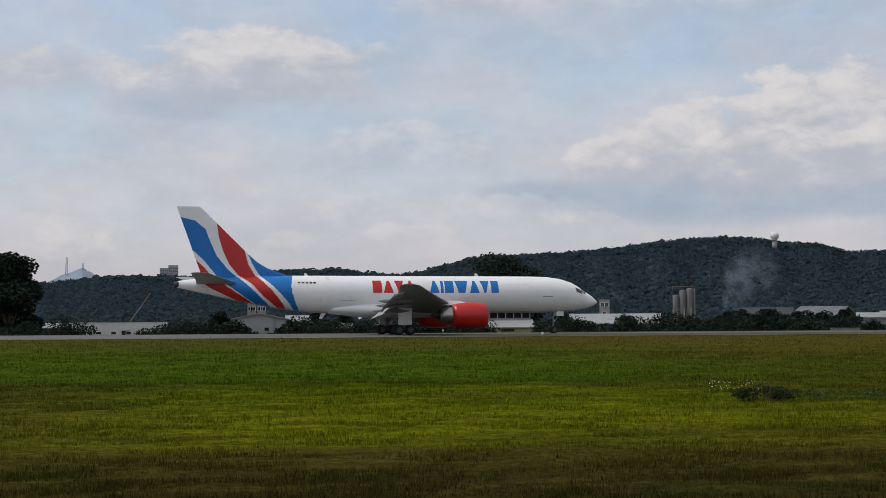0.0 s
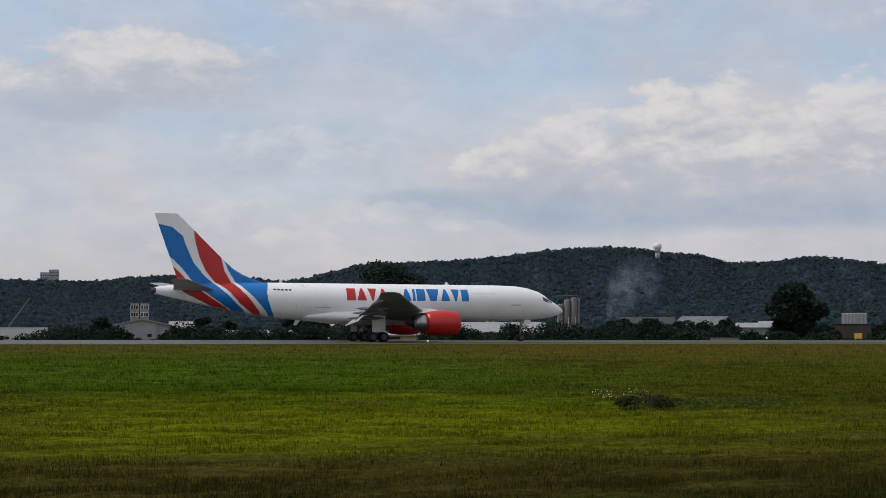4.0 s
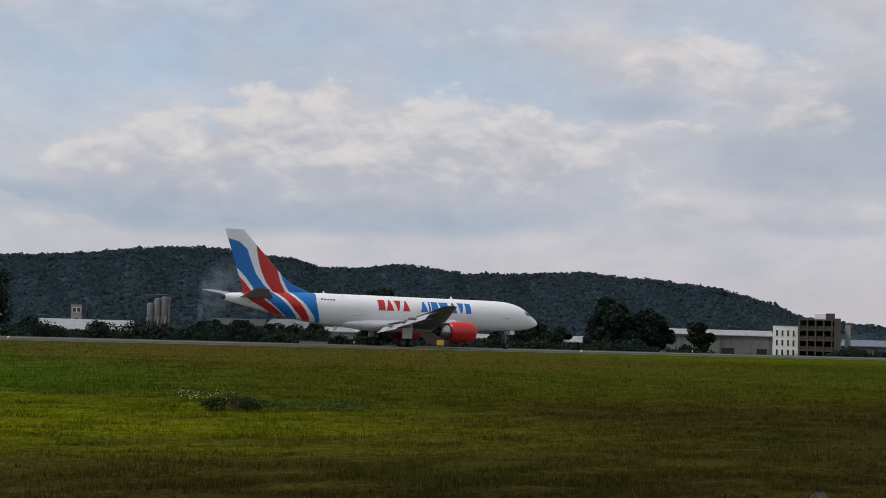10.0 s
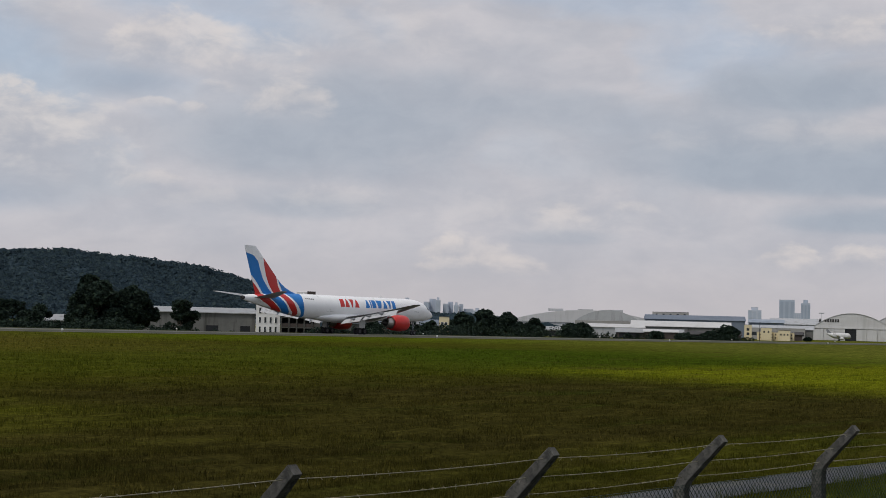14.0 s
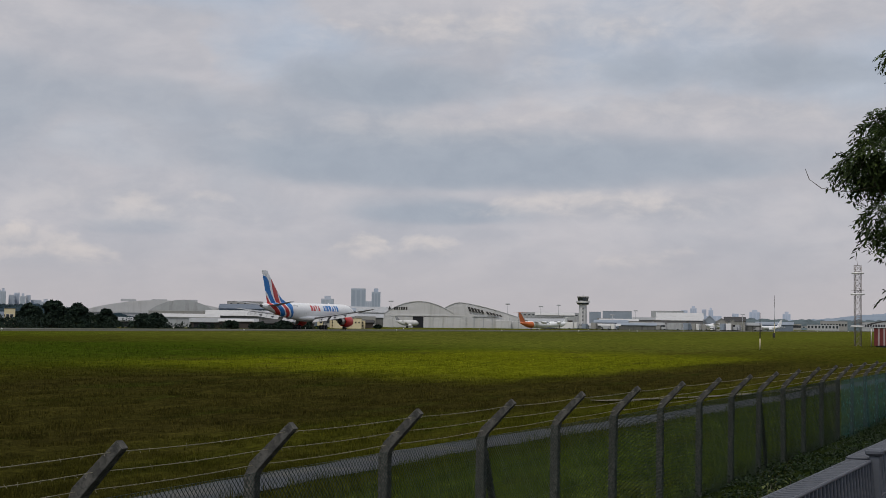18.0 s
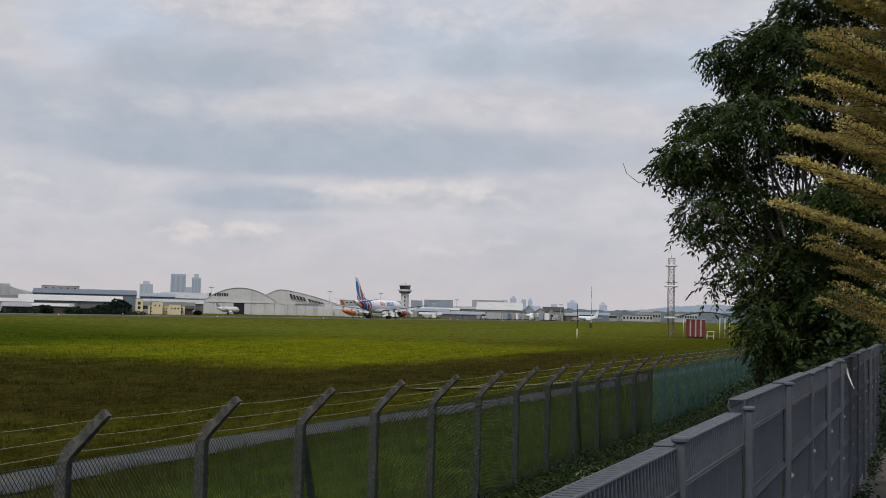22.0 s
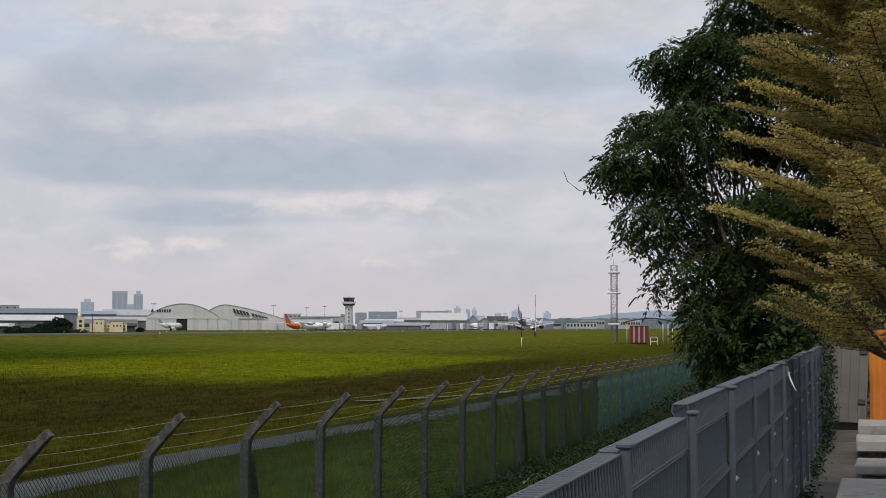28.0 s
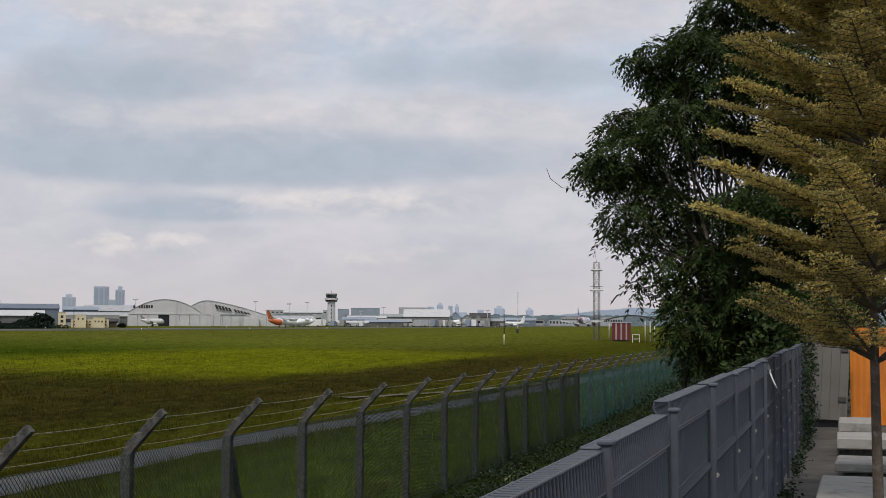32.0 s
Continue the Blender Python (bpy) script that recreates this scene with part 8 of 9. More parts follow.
def floodlight(az, d, el):
    x, y = bear(az, d)
    z = float(ground_z(x, y))
    ob = thing("apron_floodlight", "tall thin apron floodlight mast", "lamp post", "apron floodlights", pose(x, y, z, 0, 0, -az))
    h = height(el, d) - z
    part("pole", Shape().rod((0, 0, 0), (0, 0, h), 0.25, 0.15, 6), GREY_WALL, ob)
    part("lamp_head", Shape().box(-1.4, -0.3, h, 1.4, 0.3, h + 0.7, bevel=0.1), GREY_WALL, ob)


for az, d, el in ((69.2, 900, 0.80), (70.5, 950, 0.72), (71.2, 980, 0.78), (64.6, 820, 0.85), (74.2, 1050, 0.60), (78.3, 1000, 0.5), (73.3, 1000, 0.42)):
    floodlight(az, d, el)


# ---- parked aircraft ----
def parked_plane(label, x, y, heading, length, body_mat, tail_mat, high_wing=False, r=1.4):
    z = float(ground_z(x, y))
    ob = thing("parked_plane", label, "airplane", "parked aircraft", pose(x, y, z, 0, 0, 90 - heading))
    L = length / 2
    zc = r + 1.1
    prof = [(-L, 0.12, 0.55), (-L * 0.7, r * 0.62, 0.30), (-L * 0.4, r * 0.95, 0.04), (-L * 0.2, r, 0), (L * 0.7, r, 0), (L * 0.86, r * 0.8, -0.05), (L * 0.96, r * 0.45, -0.15), (L, 0.08, -0.22)]
    rings = [[(px, math.sin(k * math.tau / 20) * q, zc + up * r + math.cos(k * math.tau / 20) * q) for k in range(20)] for px, q, up in prof]
    part("fuselage", Shape().loft(rings), body_mat, ob)
    fin = Shape().loft([[(-L * 0.62, -0.12, zc + r * 0.9), (-L * 0.98, -0.08, zc + r * 0.9), (-L * 0.98, 0.08, zc + r * 0.9), (-L * 0.62, 0.12, zc + r * 0.9)], [(-L * 0.95, -0.05, zc + r * 0.9 + length * 0.17), (-L * 1.08, -0.04, zc + r * 0.9 + length * 0.17), (-L * 1.08, 0.04, zc + r * 0.9 + length * 0.17), (-L * 0.95, 0.05, zc + r * 0.9 + length * 0.17)]], smooth=False)
    if tail_mat not in (body_mat, PLANE_GREY):
        part("tail_cone", Shape().loft([[(px, math.sin(k * math.tau / 20) * (q + 0.03), zc + up * r + math.cos(k * math.tau / 20) * (q + 0.03)) for k in range(20)] for px, q, up in prof[:4]]), tail_mat, ob, "orange rear fuselage")
    part("tail_fin", fin, tail_mat, ob)
    wz = zc + r * 0.95 if high_wing else zc - r * 0.55
    for s in (-1, 1):
        part("wing", wing_shape(s, [(0.4, L * 0.16, length * 0.15, wz, 0.12), (length * 0.45, -L * (0.02 if high_wing else 0.22), length * 0.06, wz + (0.2 if high_wing else 0.9), 0.1)]), body_mat, ob)
        part("engine", lathe_x(Shape(), [(L * 0.36, 0.35), (L * 0.34, 0.62), (L * 0.12, 0.6), (L * 0.0, 0.3)], s * length * 0.15, wz - (0.2 if high_wing else 0.5), n=14), body_mat, ob)
        zt = zc + r * 0.9 + length * 0.165 if high_wing else zc + r * 0.6
        part("tailplane", wing_shape(s, [(0.1, -L * 0.86, length * 0.07, zt, 0.1), (length * 0.13, -L * 0.96, length * 0.035, zt, 0.1)]), tail_mat if high_wing else body_mat, ob)
        part("gear", Shape().rod((0, s * 1.6, 0.35), (0, s * 1.2, zc), 0.12).rod((-0.15, s * 1.75, 0.4), (0.15, s * 1.45, 0.4), 0.4, sides=12), SOOT, ob)
    part("nose_gear", Shape().rod((L * 0.75, 0, 0.3), (L * 0.75, 0, zc), 0.1).rod((L * 0.75, -0.2, 0.33), (L * 0.75, 0.2, 0.33), 0.33, sides=12), SOOT, ob)
    part("cockpit_glass", Shape().box(L * 0.86, -r * 0.5, zc + r * 0.22, L * 0.93, r * 0.5, zc + r * 0.48, bevel=0.1), COCKPIT, ob)
    return ob


ORANGE_PAINT = material("orange_aircraft_paint", (0.62, 0.15, 0.04), 0.4, vary=0.05, scale=0.5, fine=6, bump=0)
for az, d, hd, ln, body, tail, high, label in (
        (70.25, 640, 102, 24, PLANE_WHITE, ORANGE_PAINT, True, "white turboprop airliner with orange tail, parked"),
        (71.15, 700, 290, 14, PLANE_WHITE, PLANE_WHITE, True, "white turboprop airliner parked nose out"),
        (65.25, 700, 150, 11, PLANE_BELLY, PLANE_GREY, False, "small white jet parked before the hangar door"),
        (73.9, 1050, 120, 15, PLANE_WHITE, PLANE_WHITE, False, "small white aircraft on the apron"),
        (74.6, 1060, 300, 15, PLANE_WHITE, PLANE_GREY, False, "small white aircraft on the apron"),
        (78.5, 1100, 120, 30, PLANE_WHITE, PLANE_WHITE, False, "white jet airliner parked on the apron"),
        (79.3, 1150, 300, 28, PLANE_WHITE, PLANE_WHITE, False, "white jet airliner parked on the apron"),
        (77.2, 850, 120, 16, PLANE_WHITE, PLANE_GREY, True, "small white aircraft on the apron")):
    x, y = bear(az, d)
    parked_plane(label, x, y, hd, ln, body, tail, high, 1.35 if ln < 30 else 1.9)


apron_clutter()


# ---- things on the grass ----
def build_navigation_site():
    d = 297
    x, y = bear(82.57, d)
    z = float(ground_z(x, y)) - 0.05
    h = height(2.42, d) - z
    ob = lattice_mast("lattice_mast", "pale steel lattice mast with round platforms", x, y, z, h, 1.15, 14, [SCAFFOLD])
    for e in (2.10, 1.30, 0.08):
        zz = height(e, d) - z
        part("platform", Shape().rod((0, 0, zz), (0, 0, zz + 0.35), 1.35 if e < 2 else 1.2, sides=18), WHITE_PAINT, ob)
        part("rail", Shape().rod((0, 0, zz + 0.95), (0, 0, zz + 1.0), 1.3, sides=18), SCAFFOLD, ob) if e < 2 else None
    part("whip_aerial", Shape().rod((0, 0, h), (1.4, 0, h + 2.2), 0.05, 0.03, 5), SCAFFOLD, ob)
    # striped hut under a curved canopy
    x, y = bear(83.53, 293)
    z = float(ground_z(x, y)) - 0.03
    hut = thing("striped_hut", "equipment hut striped in red and white", "hut", m=pose(x, y, z, 0, 0, -83.5))
    w, hh = 3.75, height(0.06, 293) - z
    part("plinth", Shape().box(-w / 2 + 0.3, 0.3, 0, w / 2 - 0.3, 2.6, 0.35), CONCRETE, hut)
    n = 7
    for k in range(n):
        step = w / (4 * 1.4 + 3 * 0.62)
        x0 = -w / 2 + step * ((k + 1) // 2 * 1.4 + k // 2 * 0.62)
        part("wall_stripe", Shape().box(x0, 0.0, 0.32, x0 + step * (1.4 if k % 2 == 0 else 0.62), 2.8, hh, bevel=0.03), HUT_RED if k % 2 == 0 else HUT_PALE, hut)
    part("roof", Shape().box(-w / 2 - 0.15, -0.15, hh, w / 2 + 0.15, 2.95, hh + 0.14, bevel=0.04), GREY_WALL, hut)
    x, y = bear(83.95, 296)
    z = float(ground_z(x, y)) - 0.03
    can = thing("curved_canopy", "thin curved canopy on white posts over the hut", "canopy", m=pose(x, y, z, 0, 0, -83.9))
    zt = height(0.12, 296) - z
    r = Shape()
    top = [(-5.4 + 10.8 * k / 12, zt + 0.15 + 0.9 * math.sin(math.pi * k / 12)) for k in range(13)]
    for (xa, za), (xb, zb) in zip(top, top[1:]):
        v = [(xa, -0.6, za), (xb, -0.6, zb), (xb, 4, zb), (xa, 4, za)]
        r.add(v + [(x, y, z + 0.26) for x, y, z in v], [(3, 2, 1, 0), (4, 5, 6, 7), (0, 1, 5, 4), (2, 3, 7, 6)])
    part("roof", r, ROOF_DARK, can)
    for px in (-4.6, 2.6, 3.6, 4.5):
        part("post", Shape().rod((px, 0, 0), (px, 0, zt + 0.1), 0.08, sides=8), WHITE_PAINT, can)
    x, y = bear(84.1, 285)
    z = float(ground_z(x, y))
    fr = thing("aerial_stand", "small white steel stand on the grass", "stand", m=pose(x, y, z, 0, 0, -84))
    for s in (-0.65, 0.65):
        part("upright", Shape().box(s - 0.05, 0, 0, s + 0.05, 0.1, 1.6), WHITE_PAINT, fr)
    for q in (0.6, 1.5):
        part("crossbar", Shape().box(-0.6, 0, q, 0.6, 0.1, q + 0.1), WHITE_PAINT, fr)
    for az, dd, top, low in ((79.49, 395, 1.26, 0.35), (78.95, 226, 0.57, 0.30)):
        x, y = bear(az, dd)
        z = float(ground_z(x, y)) - 0.03
        h = height(top, dd) - z
        ob = thing("marker_pole", "slim dark pole with pale foot on the airfield grass", "pole", "airfield poles", pose(x, y, z))
        part("foot", Shape().rod((0, 0, 0), (0, 0, h * low), 0.09, sides=8), CREAM, ob, "pale yellow-white foot")
        part("shaft", Shape().rod((0, 0, h * low), (0, 0, h * 0.72), 0.075, sides=8), SOOT if top < 1 else GREY_WALL, ob)
        part("tip", Shape().rod((0, 0, h * 0.72), (0, 0, h), 0.05, sides=8), SOOT, ob)
        if top > 1:
            part("box", Shape().box(-0.9, -0.3, 0.3, -0.35, 0.3, 1.5, bevel=0.05), SOOT, ob)
    # yellow guidance sign by the runway
    x, y = bear(29.82, 214)
    ob = thing("runway_sign", "yellow guidance sign beyond the runway", "sign", m=pose(x, y, float(ground_z(x, y)), 0, 0, -25))
    part("panel", Shape().box(-0.52, -0.08, 0.2, 0.52, 0.08, 0.95, bevel=0.02), YELLOW_SIGN, ob)
    for s in (-0.35, 0.35):
        part("leg", Shape().rod((s, 0, 0), (s, 0, 0.25), 0.04, sides=6), GREY_WALL, ob)
    for k in range(26):
        for yy in (126.8, 181.0):
            x = -90 + 60 * k
            if x > 1300:
                continue
            z = float(ground_z(x, yy))
            ob = thing("edge_light", "small white runway edge light", "runway light", "runway edge lights", pose(x, yy, z))
            part("stem", Shape().rod((0, 0, 0), (0, 0, 0.22), 0.04, sides=6), GREY_WALL, ob)
            part("lens", Shape().rod((0, 0, 0.22), (0, 0, 0.42), 0.13, 0.09, 10), WHITE_PAINT, ob)


build_navigation_site()


def build_bush():
    rng = np.random.default_rng(77)
    x, y = bear(21.75, 55.5)
    z = float(ground_z(x, y))
    ob = thing("flowering_bush", "low dark bush with white flower heads in the grass", "bush", m=pose(x, y, z))
    stems = Shape()
    for k in range(60):
        a, r = rng.uniform(0, math.tau), rng.uniform(0.2, 1.3)
        stems.rod((math.cos(a) * r * 0.7, math.sin(a) * r * 0.5, 0), (math.cos(a) * r, math.sin(a) * r * 0.7, 0.75 * (1 - 0.35 * r)), 0.008, 0.004, 4, caps=False)
    part("stems", stems, BARK, ob)
    cl = [((q, rng.uniform(-0.6, 0.6), rng.uniform(0.12, 0.46) * (1 - 0.3 * q * q)), (0.36, 0.38, 0.17)) for q in rng.uniform(-1.1, 1.1, 20)]
    v, f = leaf_cards(rng, crown_points(rng, cl, 75, 1.0), 0.11, 0.5, 0.6)
    v[:, 2] = np.maximum(v[:, 2], 0.0)
    tagged(quads("leaves", v, f, LEAF_WITHERED, ob), kind="stuff")
    n = 90
    pts = np.stack([-1.9 + 2.0 * rng.uniform(0, 1, n) ** 1.3, rng.uniform(-0.4, 0.8, n), 0.42 + 0.36 * rng.uniform(0, 1, n)], -1)
    v, f = leaf_cards(rng, pts, 0.055, 0.8, 0.9)
    tagged(quads("flowers", v, f, FLOWER, ob), "pale cream flower heads", kind="stuff")
    # coarse weeds that trail off to its side
    pts = []
    for k in range(60):
        q = np.array((x + rng.uniform(1.2, 5.5), y + rng.uniform(-1.0, 1.0), 0))
        q[2] = ground_z(q[0], q[1]) + 0.2
        pts.append(q + rng.normal(size=(22, 3)) * (0.22, 0.22, 0.12))
    v, f = leaf_cards(rng, np.concatenate(pts), 0.09, 0.6, 0.5)
    tagged(quads("coarse_weeds", v, f, LEAF_RANK), "patch of coarse green weeds beside the bush", "weeds", kind="stuff")


LEAF_WITHERED = leaf_material("withered_dark_leaves", (0.028, 0.040, 0.016), 0.5, 0.15, 0.02)
LEAF_RANK = leaf_material("rank_green_leaves", (0.040, 0.066, 0.012), 0.4, 0.25)
FLOWER = material("cream_flowers", (0.62, 0.60, 0.42), 0.8, vary=0.1, bump=0)
build_bush()


def build_grass():
    """Upright blades over the near half of the field, thinner with distance."""
    rng = np.random.default_rng(9)
    groups = []
    for r0, r1, n, tall, wide in ((9.0, 40, 240000, 0.10, 0.018), (24, 45, 190000, 0.075, 0.024), (44, 66, 180000, 0.085, 0.034), (64, 100, 150000, 0.10, 0.05), (95, 150, 80000, 0.12, 0.075)):
        az = rng.uniform(-11, 88, n)
        d = np.sqrt(rng.uniform(r0**2, r1**2, n))
        x, y = d * np.sin(np.radians(az)), d * np.cos(np.radians(az))
        ok = (y > (road_y(x) if r0 > 13 else 8.1)) & (y < 125.5) & (np.abs(y - road_y(x)) > 0.95)
        if r0 == 9.0:
            ok &= (y < 34)
        x, y = x[ok], y[ok]
        clump = 0.55 + 0.9 * hashed(np.round(x / 1.6), np.round(y / 0.9), 2.0)
        h = tall * clump * rng.uniform(0.5, 1.35, len(x)) * np.where(rng.uniform(0, 1, len(x)) > 0.97, 2.3, 1.0)
        z = ground_z(x, y)
        a = rng.uniform(0, math.tau, len(x))
        lean = rng.uniform(0.0, 0.45, len(x)) * h
        b = rng.uniform(0, math.tau, len(x))
        w = wide * rng.uniform(0.6, 1.3, len(x)) / 2
        p0 = np.stack([x - np.cos(a) * w, y - np.sin(a) * w, z - 0.08], -1)
        p1 = np.stack([x + np.cos(a) * w, y + np.sin(a) * w, z - 0.08], -1)
        p2 = np.stack([x + np.cos(b) * lean, y + np.sin(b) * lean, z + h], -1)
        groups.append(np.stack([p0, p1, p2], 1).reshape(-1, 3))
    # tufts between the service road and the fence
    n = 110000
    x, y = rng.uniform(2, 110, n), rng.uniform(7.6, 16.2, n)
    ok = (np.abs(y - road_y(x)) > 0.95) & (y < road_y(x))
    x, y = x[ok], y[ok]
    tuft = hashed(np.round(x / 0.7), np.round(y / 0.5), 4.0)
    h = 0.22 * (0.3 + tuft) * rng.uniform(0.5, 1.4, len(x))
    z, a, b = ground_z(x, y), rng.uniform(0, math.tau, len(x)), rng.uniform(0, math.tau, len(x))
    w, lean = rng.uniform(0.006, 0.016, len(x)), rng.uniform(0, 0.5, len(x)) * h
    groups.append(np.stack([np.stack([x - np.cos(a) * w, y - np.sin(a) * w, z - 0.05], -1), np.stack([x + np.cos(a) * w, y + np.sin(a) * w, z - 0.05], -1), np.stack([x + np.cos(b) * lean, y + np.sin(b) * lean, z + h], -1)], 1).reshape(-1, 3))
    # coarser tufts scattered over the near field
    n = 6000
    d = np.sqrt(rng.uniform(22**2, 95**2, n))
    az = np.radians(rng.uniform(-10, 86, n))
    cx, cy = d * np.sin(az), d * np.cos(az)
    ok = cy > road_y(cx) + 1.3
    cx, cy = np.repeat(cx[ok], 9), np.repeat(cy[ok], 9)
    big = np.repeat(rng.uniform(0.5, 1.2, ok.sum()), 9)
    x, y = cx + rng.normal(size=len(cx)) * 0.10 * big, cy + rng.normal(size=len(cx)) * 0.10 * big
    h, a, b = 0.15 * big * rng.uniform(0.5, 1.2, len(x)), rng.uniform(0, math.tau, len(x)), rng.uniform(0, math.tau, len(x))
    z, w, lean = ground_z(x, y), rng.uniform(0.010, 0.024, len(x)), 0.6 * h
    groups.append(np.stack([np.stack([x - np.cos(a) * w, y - np.sin(a) * w, z - 0.05], -1), np.stack([x + np.cos(a) * w, y + np.sin(a) * w, z - 0.05], -1), np.stack([x + np.cos(b) * lean, y + np.sin(b) * lean, z + h], -1)], 1).reshape(-1, 3))
    v = np.concatenate(groups)
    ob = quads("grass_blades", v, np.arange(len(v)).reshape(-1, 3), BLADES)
    tagged(ob, "upright green and yellowing grass blades on the airfield", "grass", kind="stuff")


build_grass()


def build_smoke():
    """A thin drift of smoke over the trees: three bent veils that fade out at their rims."""
    m = bpy.data.materials.new("thin_smoke")
    t = nodes_of(m)
    tc = t.nodes.new("ShaderNodeTexCoord")
    sep = t.nodes.new("ShaderNodeSeparateXYZ")
    link(t, tc.outputs["Generated"], sep.inputs[0])
    px = calc(t, "MULTIPLY_ADD", sep.outputs[0], 2.0, -1.0)
    pz = calc(t, "MULTIPLY_ADD", sep.outputs[2], 2.0, -1.0)
    rim = calc(t, "SUBTRACT", 1.0, calc(t, "ADD", calc(t, "MULTIPLY", px, px), calc(t, "MULTIPLY", pz, pz)), clamp=True)
    tr = t.nodes.new("ShaderNodeBsdfTransparent")
    df = node(t, "ShaderNodeBsdfDiffuse")
    df.inputs[0].default_value = (0.27, 0.33, 0.40, 1)
    ms = t.nodes.new("ShaderNodeMixShader")
    link(t, calc(t, "MULTIPLY", calc(t, "MULTIPLY", smooth(t, noise_at(t, tc.outputs["Object"], 0.16, 5.0, 0.6, 0.6), 0.3, 0.75), smooth(t, rim, 0.0, 0.9)), 0.42), ms.inputs[0])
    link(t, tr.outputs[0], ms.inputs[1])
    link(t, df.outputs[0], ms.inputs[2])
    o = t.nodes.new("ShaderNodeOutputMaterial")
    link(t, ms.outputs[0], o.inputs[0])
    ob = thing("smoke", "thin blue-grey smoke drifting up from behind the sheds", "smoke", m=facing(20.7, 520, -2.4))
    for cx, cz, rx, rz, deep in ((-1.0, 9.0, 3.2, 8.0, 0.0), (2.5, 17.0, 6.5, 11.0, 6.0), (7.0, 20.0, 11.0, 12.0, 12.0)):
        sh = Shape()
        rings = [[(cx + rx * u, deep + 2.5 * u * u + 1.2 * math.sin(3 * w), cz + rz * w) for w in np.linspace(-1, 1, 13)] for u in np.linspace(-1, 1, 13)]
        w = part("wisp", sh.loft(rings, 0, True, False, False), m, ob)
        w.visible_shadow = False


build_smoke()


def build_bird(k, label):
    """A bird in flight, k times the size of a myna with wings spread."""
    ob = thing("bird", label, "bird")
    prof = [(-0.13, 0.004), (-0.09, 0.018), (-0.03, 0.032), (0.04, 0.034), (0.09, 0.026), (0.12, 0.022), (0.145, 0.012), (0.17, 0.003)]
    part("body", lathe_x(Shape(), [(x * k, r * k) for x, r in prof], 0, 0, n=12), FEATHER, ob)
    tail = [[(-0.08, -0.015, 0), (-0.08, 0.015, 0), (-0.08, 0.015, 0.006), (-0.08, -0.015, 0.006)], [(-0.20, -0.045, 0), (-0.20, 0.045, 0), (-0.20, 0.045, 0.004), (-0.20, -0.045, 0.004)]]
    part("tail", Shape().loft([[(x * k, y * k, z * k) for x, y, z in ring] for ring in tail], smooth=False), FEATHER, ob)
    for s in (-1, 1):
        pts = [(0.05, 0.02, 0.09, 0.0), (0.07, 0.12, 0.10, 0.05), (0.03, 0.20, 0.08, 0.02), (-0.05, 0.27, 0.04, -0.05), (-0.10, 0.30, 0.01, -0.08)]
        rings = [[(x * k, s * y * k, z * k), ((x - c * 0.5) * k, s * y * k, (z + 0.008) * k), ((x - c) * k, s * y * k, z * k), ((x - c * 0.5) * k, s * y * k, (z - 0.004) * k)] for x, y, c, z in pts]
        part("wing", Shape().loft(rings), FEATHER, ob)
    return ob


FEATHER = material("dark_feathers", (0.02, 0.018, 0.017), 0.7, vary=0.2, bump=0)
bird = build_bird(1.0, "small dark bird in flight with bent wings")
swift = build_bird(0.75, "tiny dark bird diving over the field")


# ---- what moves ----
AIRLINER_ROWS = [
    (0, 20.7, 156.7, 83), (0.5, 21.3, 156.7, 83.1), (1, 22, 156.9, 83.2), (1.5, 22.9, 157.1, 83.3), (2, 23.9, 157.2, 83.4), (2.5, 25.1, 157.2, 83.6),
    (3, 26.6, 157.4, 83.7), (3.5, 28.4, 157.7, 83.9), (5.5, 39, 159, 84.1), (6, 42.6, 159.5, 84.3), (6.5, 46.4, 160, 84.5), (7, 50.7, 160.6, 84.7),
    (7.5, 55.4, 161.4, 84.9), (8, 60.6, 162.1, 85.2), (8.5, 66.1, 162.7, 85.4), (9, 72.4, 163.3, 85.6), (9.5, 79.2, 164, 85.9), (10, 86.8, 164.4, 86.1),
    (10.5, 95.1, 164.8, 86.3), (11, 104.4, 165.1, 86.5), (11.5, 114.2, 165.7, 86.8), (12, 124.9, 166.2, 87.1), (12.5, 136.4, 166.9, 87.3), (13, 148.9, 167.9, 87.5),
    (13.5, 162.3, 168.6, 87.8), (14, 176.1, 169.4, 88.2), (14.5, 190.9, 169.9, 88.6), (16.5, 256, 171, 89), (17, 274.1, 170.9, 89.4), (17.5, 293.7, 170.7, 89.8),
    (18, 313.6, 170.7, 90.1), (18.5, 334, 170.7, 90.3), (19, 354.7, 170.9, 90.3), (19.5, 374, 169.9, 90.5), (20, 393.8, 168.8, 90.6), (20.5, 414, 167.5, 90.7),
    (21, 435, 165.9, 90.8), (22, 477.1, 163.1, 91), (22.5, 498.6, 161.6, 91.1), (23, 520.5, 159.9, 91.3), (24, 564.9, 156.7, 91.4), (25, 610.3, 153.4, 91.5),
    (28, 776.6, 148.5, 91.7), (30, 893.5, 144.4, 91.8), (32, 1009.8, 140.9, 91.8)]


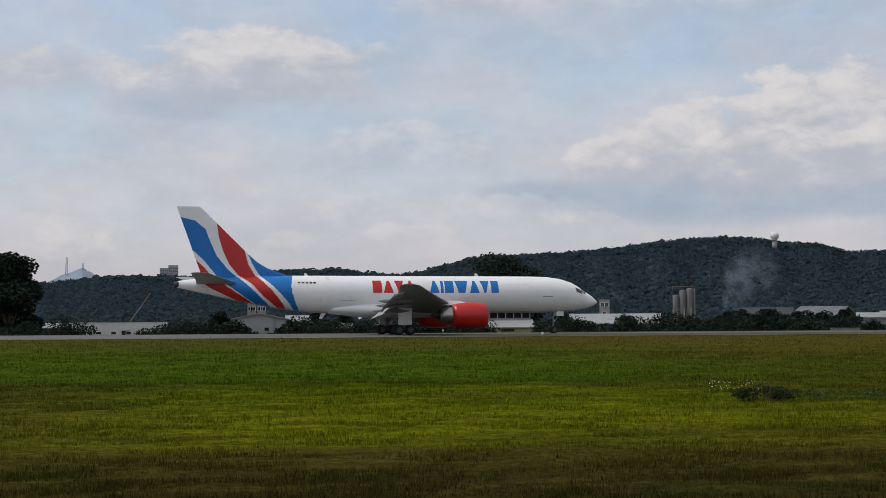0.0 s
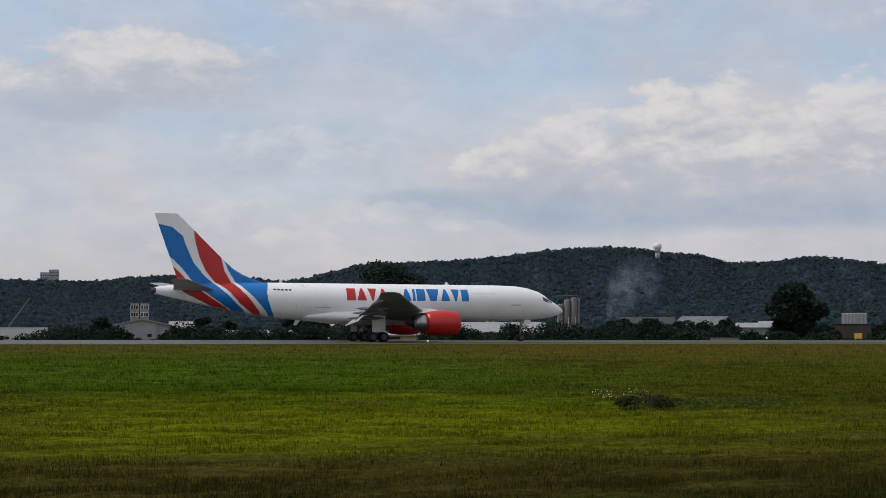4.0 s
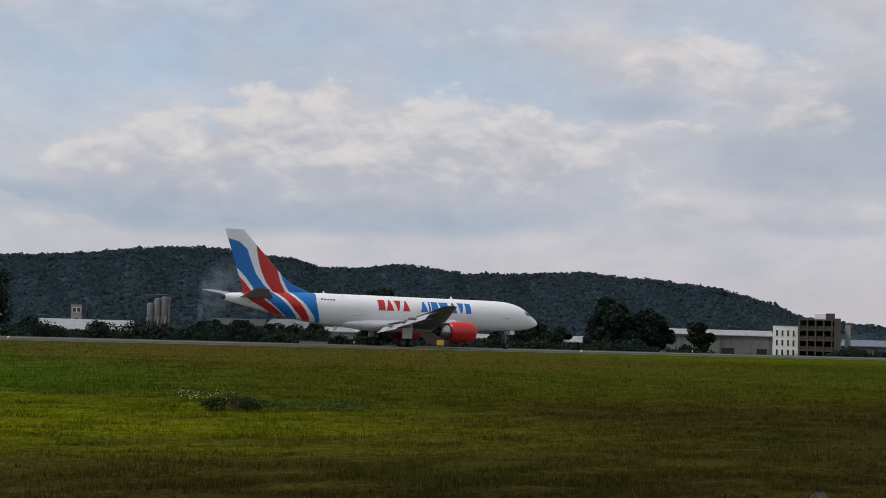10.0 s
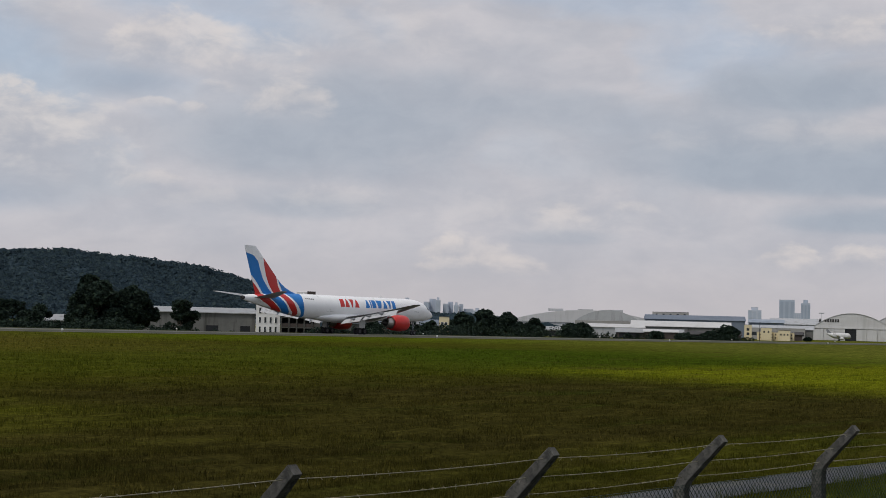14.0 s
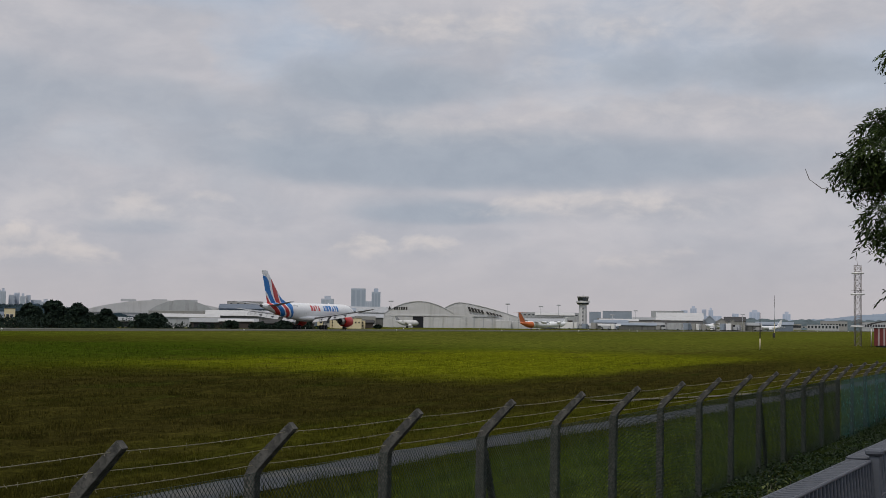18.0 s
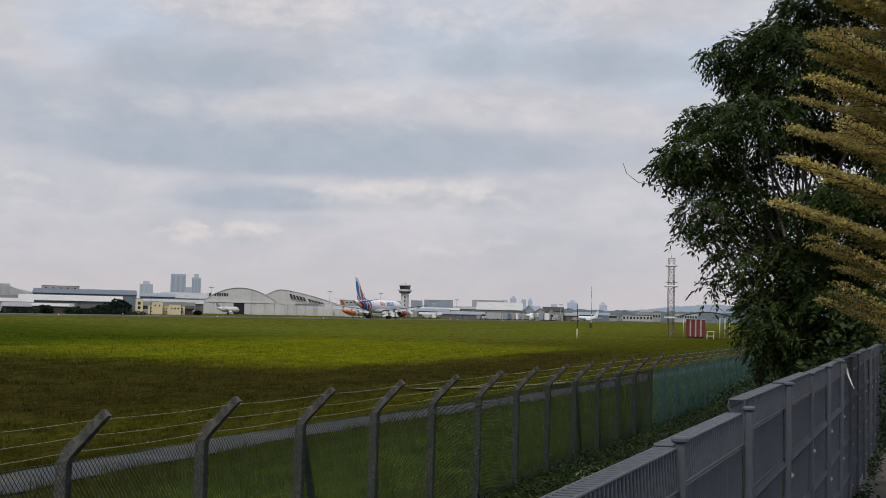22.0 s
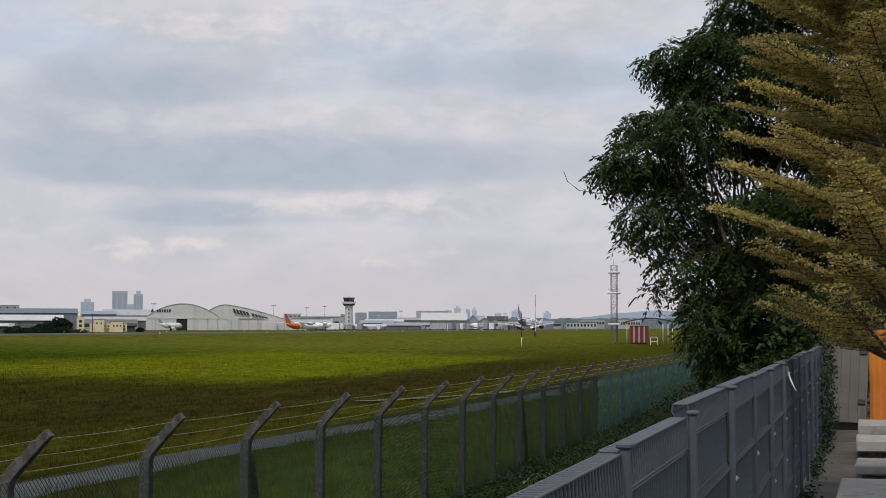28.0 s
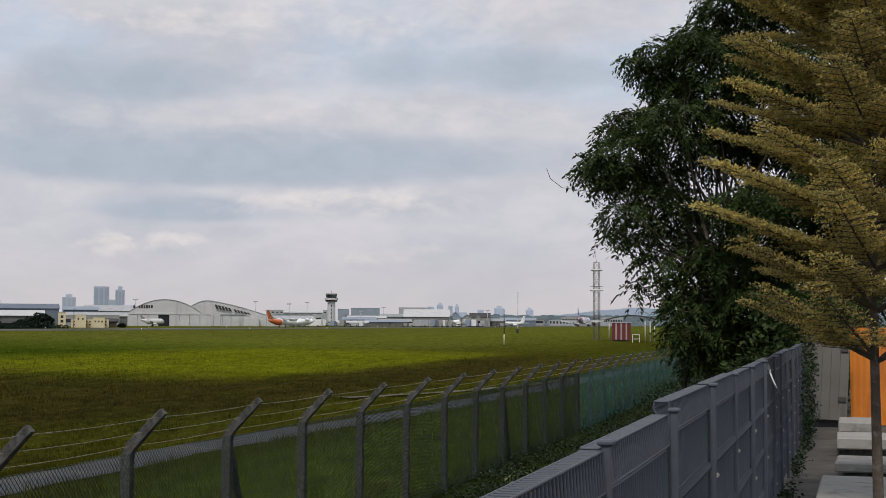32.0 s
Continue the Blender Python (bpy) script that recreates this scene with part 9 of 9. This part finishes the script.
# time, bearing, elevation, distance, heading, climb
BIRD_ROWS = [(0, -60, 5, 40, 60, 0), (3.0, -45, -3, 26, 60, 0), (4.6, -12, -2.5, 30, 60, 10), (5.1, 6.6, -1.5, 33, 40, 40), (5.5, 12.5, 7.45, 34, 40, 55), (5.6, 13.6, 10.2, 34, 40, 55), (6.2, 18, 25, 23, 40, 40), (9, 40, 50, 40, 40, 10), (32, 60, 45, 150, 40, 0)]

SWIFT_ROWS = [(0, 150, 55, 50, 68, -10), (28.0, 70, 35, 12, 68, -10), (28.5, 68.1, 17, 13, 68, -25), (28.6, 68.06, 12.6, 14, 68, -30), (28.7, 67.96, 7.86, 16, 68, -35), (28.8, 68.07, 4.54, 18, 68, -35), (28.9, 68.3, 1.72, 20, 68, -35), (29.0, 67.89, 0.57, 23, 60, -30), (29.2, 67.5, -0.6, 32, 60, 0), (29.6, 67, -0.5, 80, 68, 0), (30.5, 66, -0.3, 240, 68, 0), (32, 65.5, -0.1, 500, 68, 0)]


def motions():
    rows, turned, last = [], [], None
    for t, x, y, h in AIRLINER_ROWS:
        z = float(np.interp(y, [128, 180], [0.01, -0.13]))
        rows.append((t, pose(x, y, z, 0, 0, 90 - h)))
    walk(airliner, rows)
    # the bird comes low from behind, climbs across the view and is gone over the roof of it
    walk(bird, [(t, pose(*bear(az, d), height(el, d), 0, -pitch, 90 - hd)) for t, az, el, d, hd, pitch in BIRD_ROWS])
    walk(swift, [(t, pose(*bear(az, d), height(el, d), 0, -pitch, 90 - hd)) for t, az, el, d, hd, pitch in SWIFT_ROWS])
    # wheels turn slowly at first, then too fast to follow: kept under a quarter turn between rows
    way = [0.0]
    for a, b in zip(AIRLINER_ROWS, AIRLINER_ROWS[1:]):
        way.append(way[-1] + math.hypot(b[1] - a[1], b[2] - a[2]))
    times = [0.1 * k for k in range(321)]
    dist = np.interp(times, [r[0] for r in AIRLINER_ROWS], way)
    for w, r in ROLLING:
        turn, out = 0.0, []
        base = w.location.copy()
        for k, t in enumerate(times):
            if k:
                turn += min(math.degrees((dist[k] - dist[k - 1]) / r), 80.0)
            out.append((t, pose(*base, 0, turn, 0)))
        walk(w, out)


airliner = build_airliner()
motions()
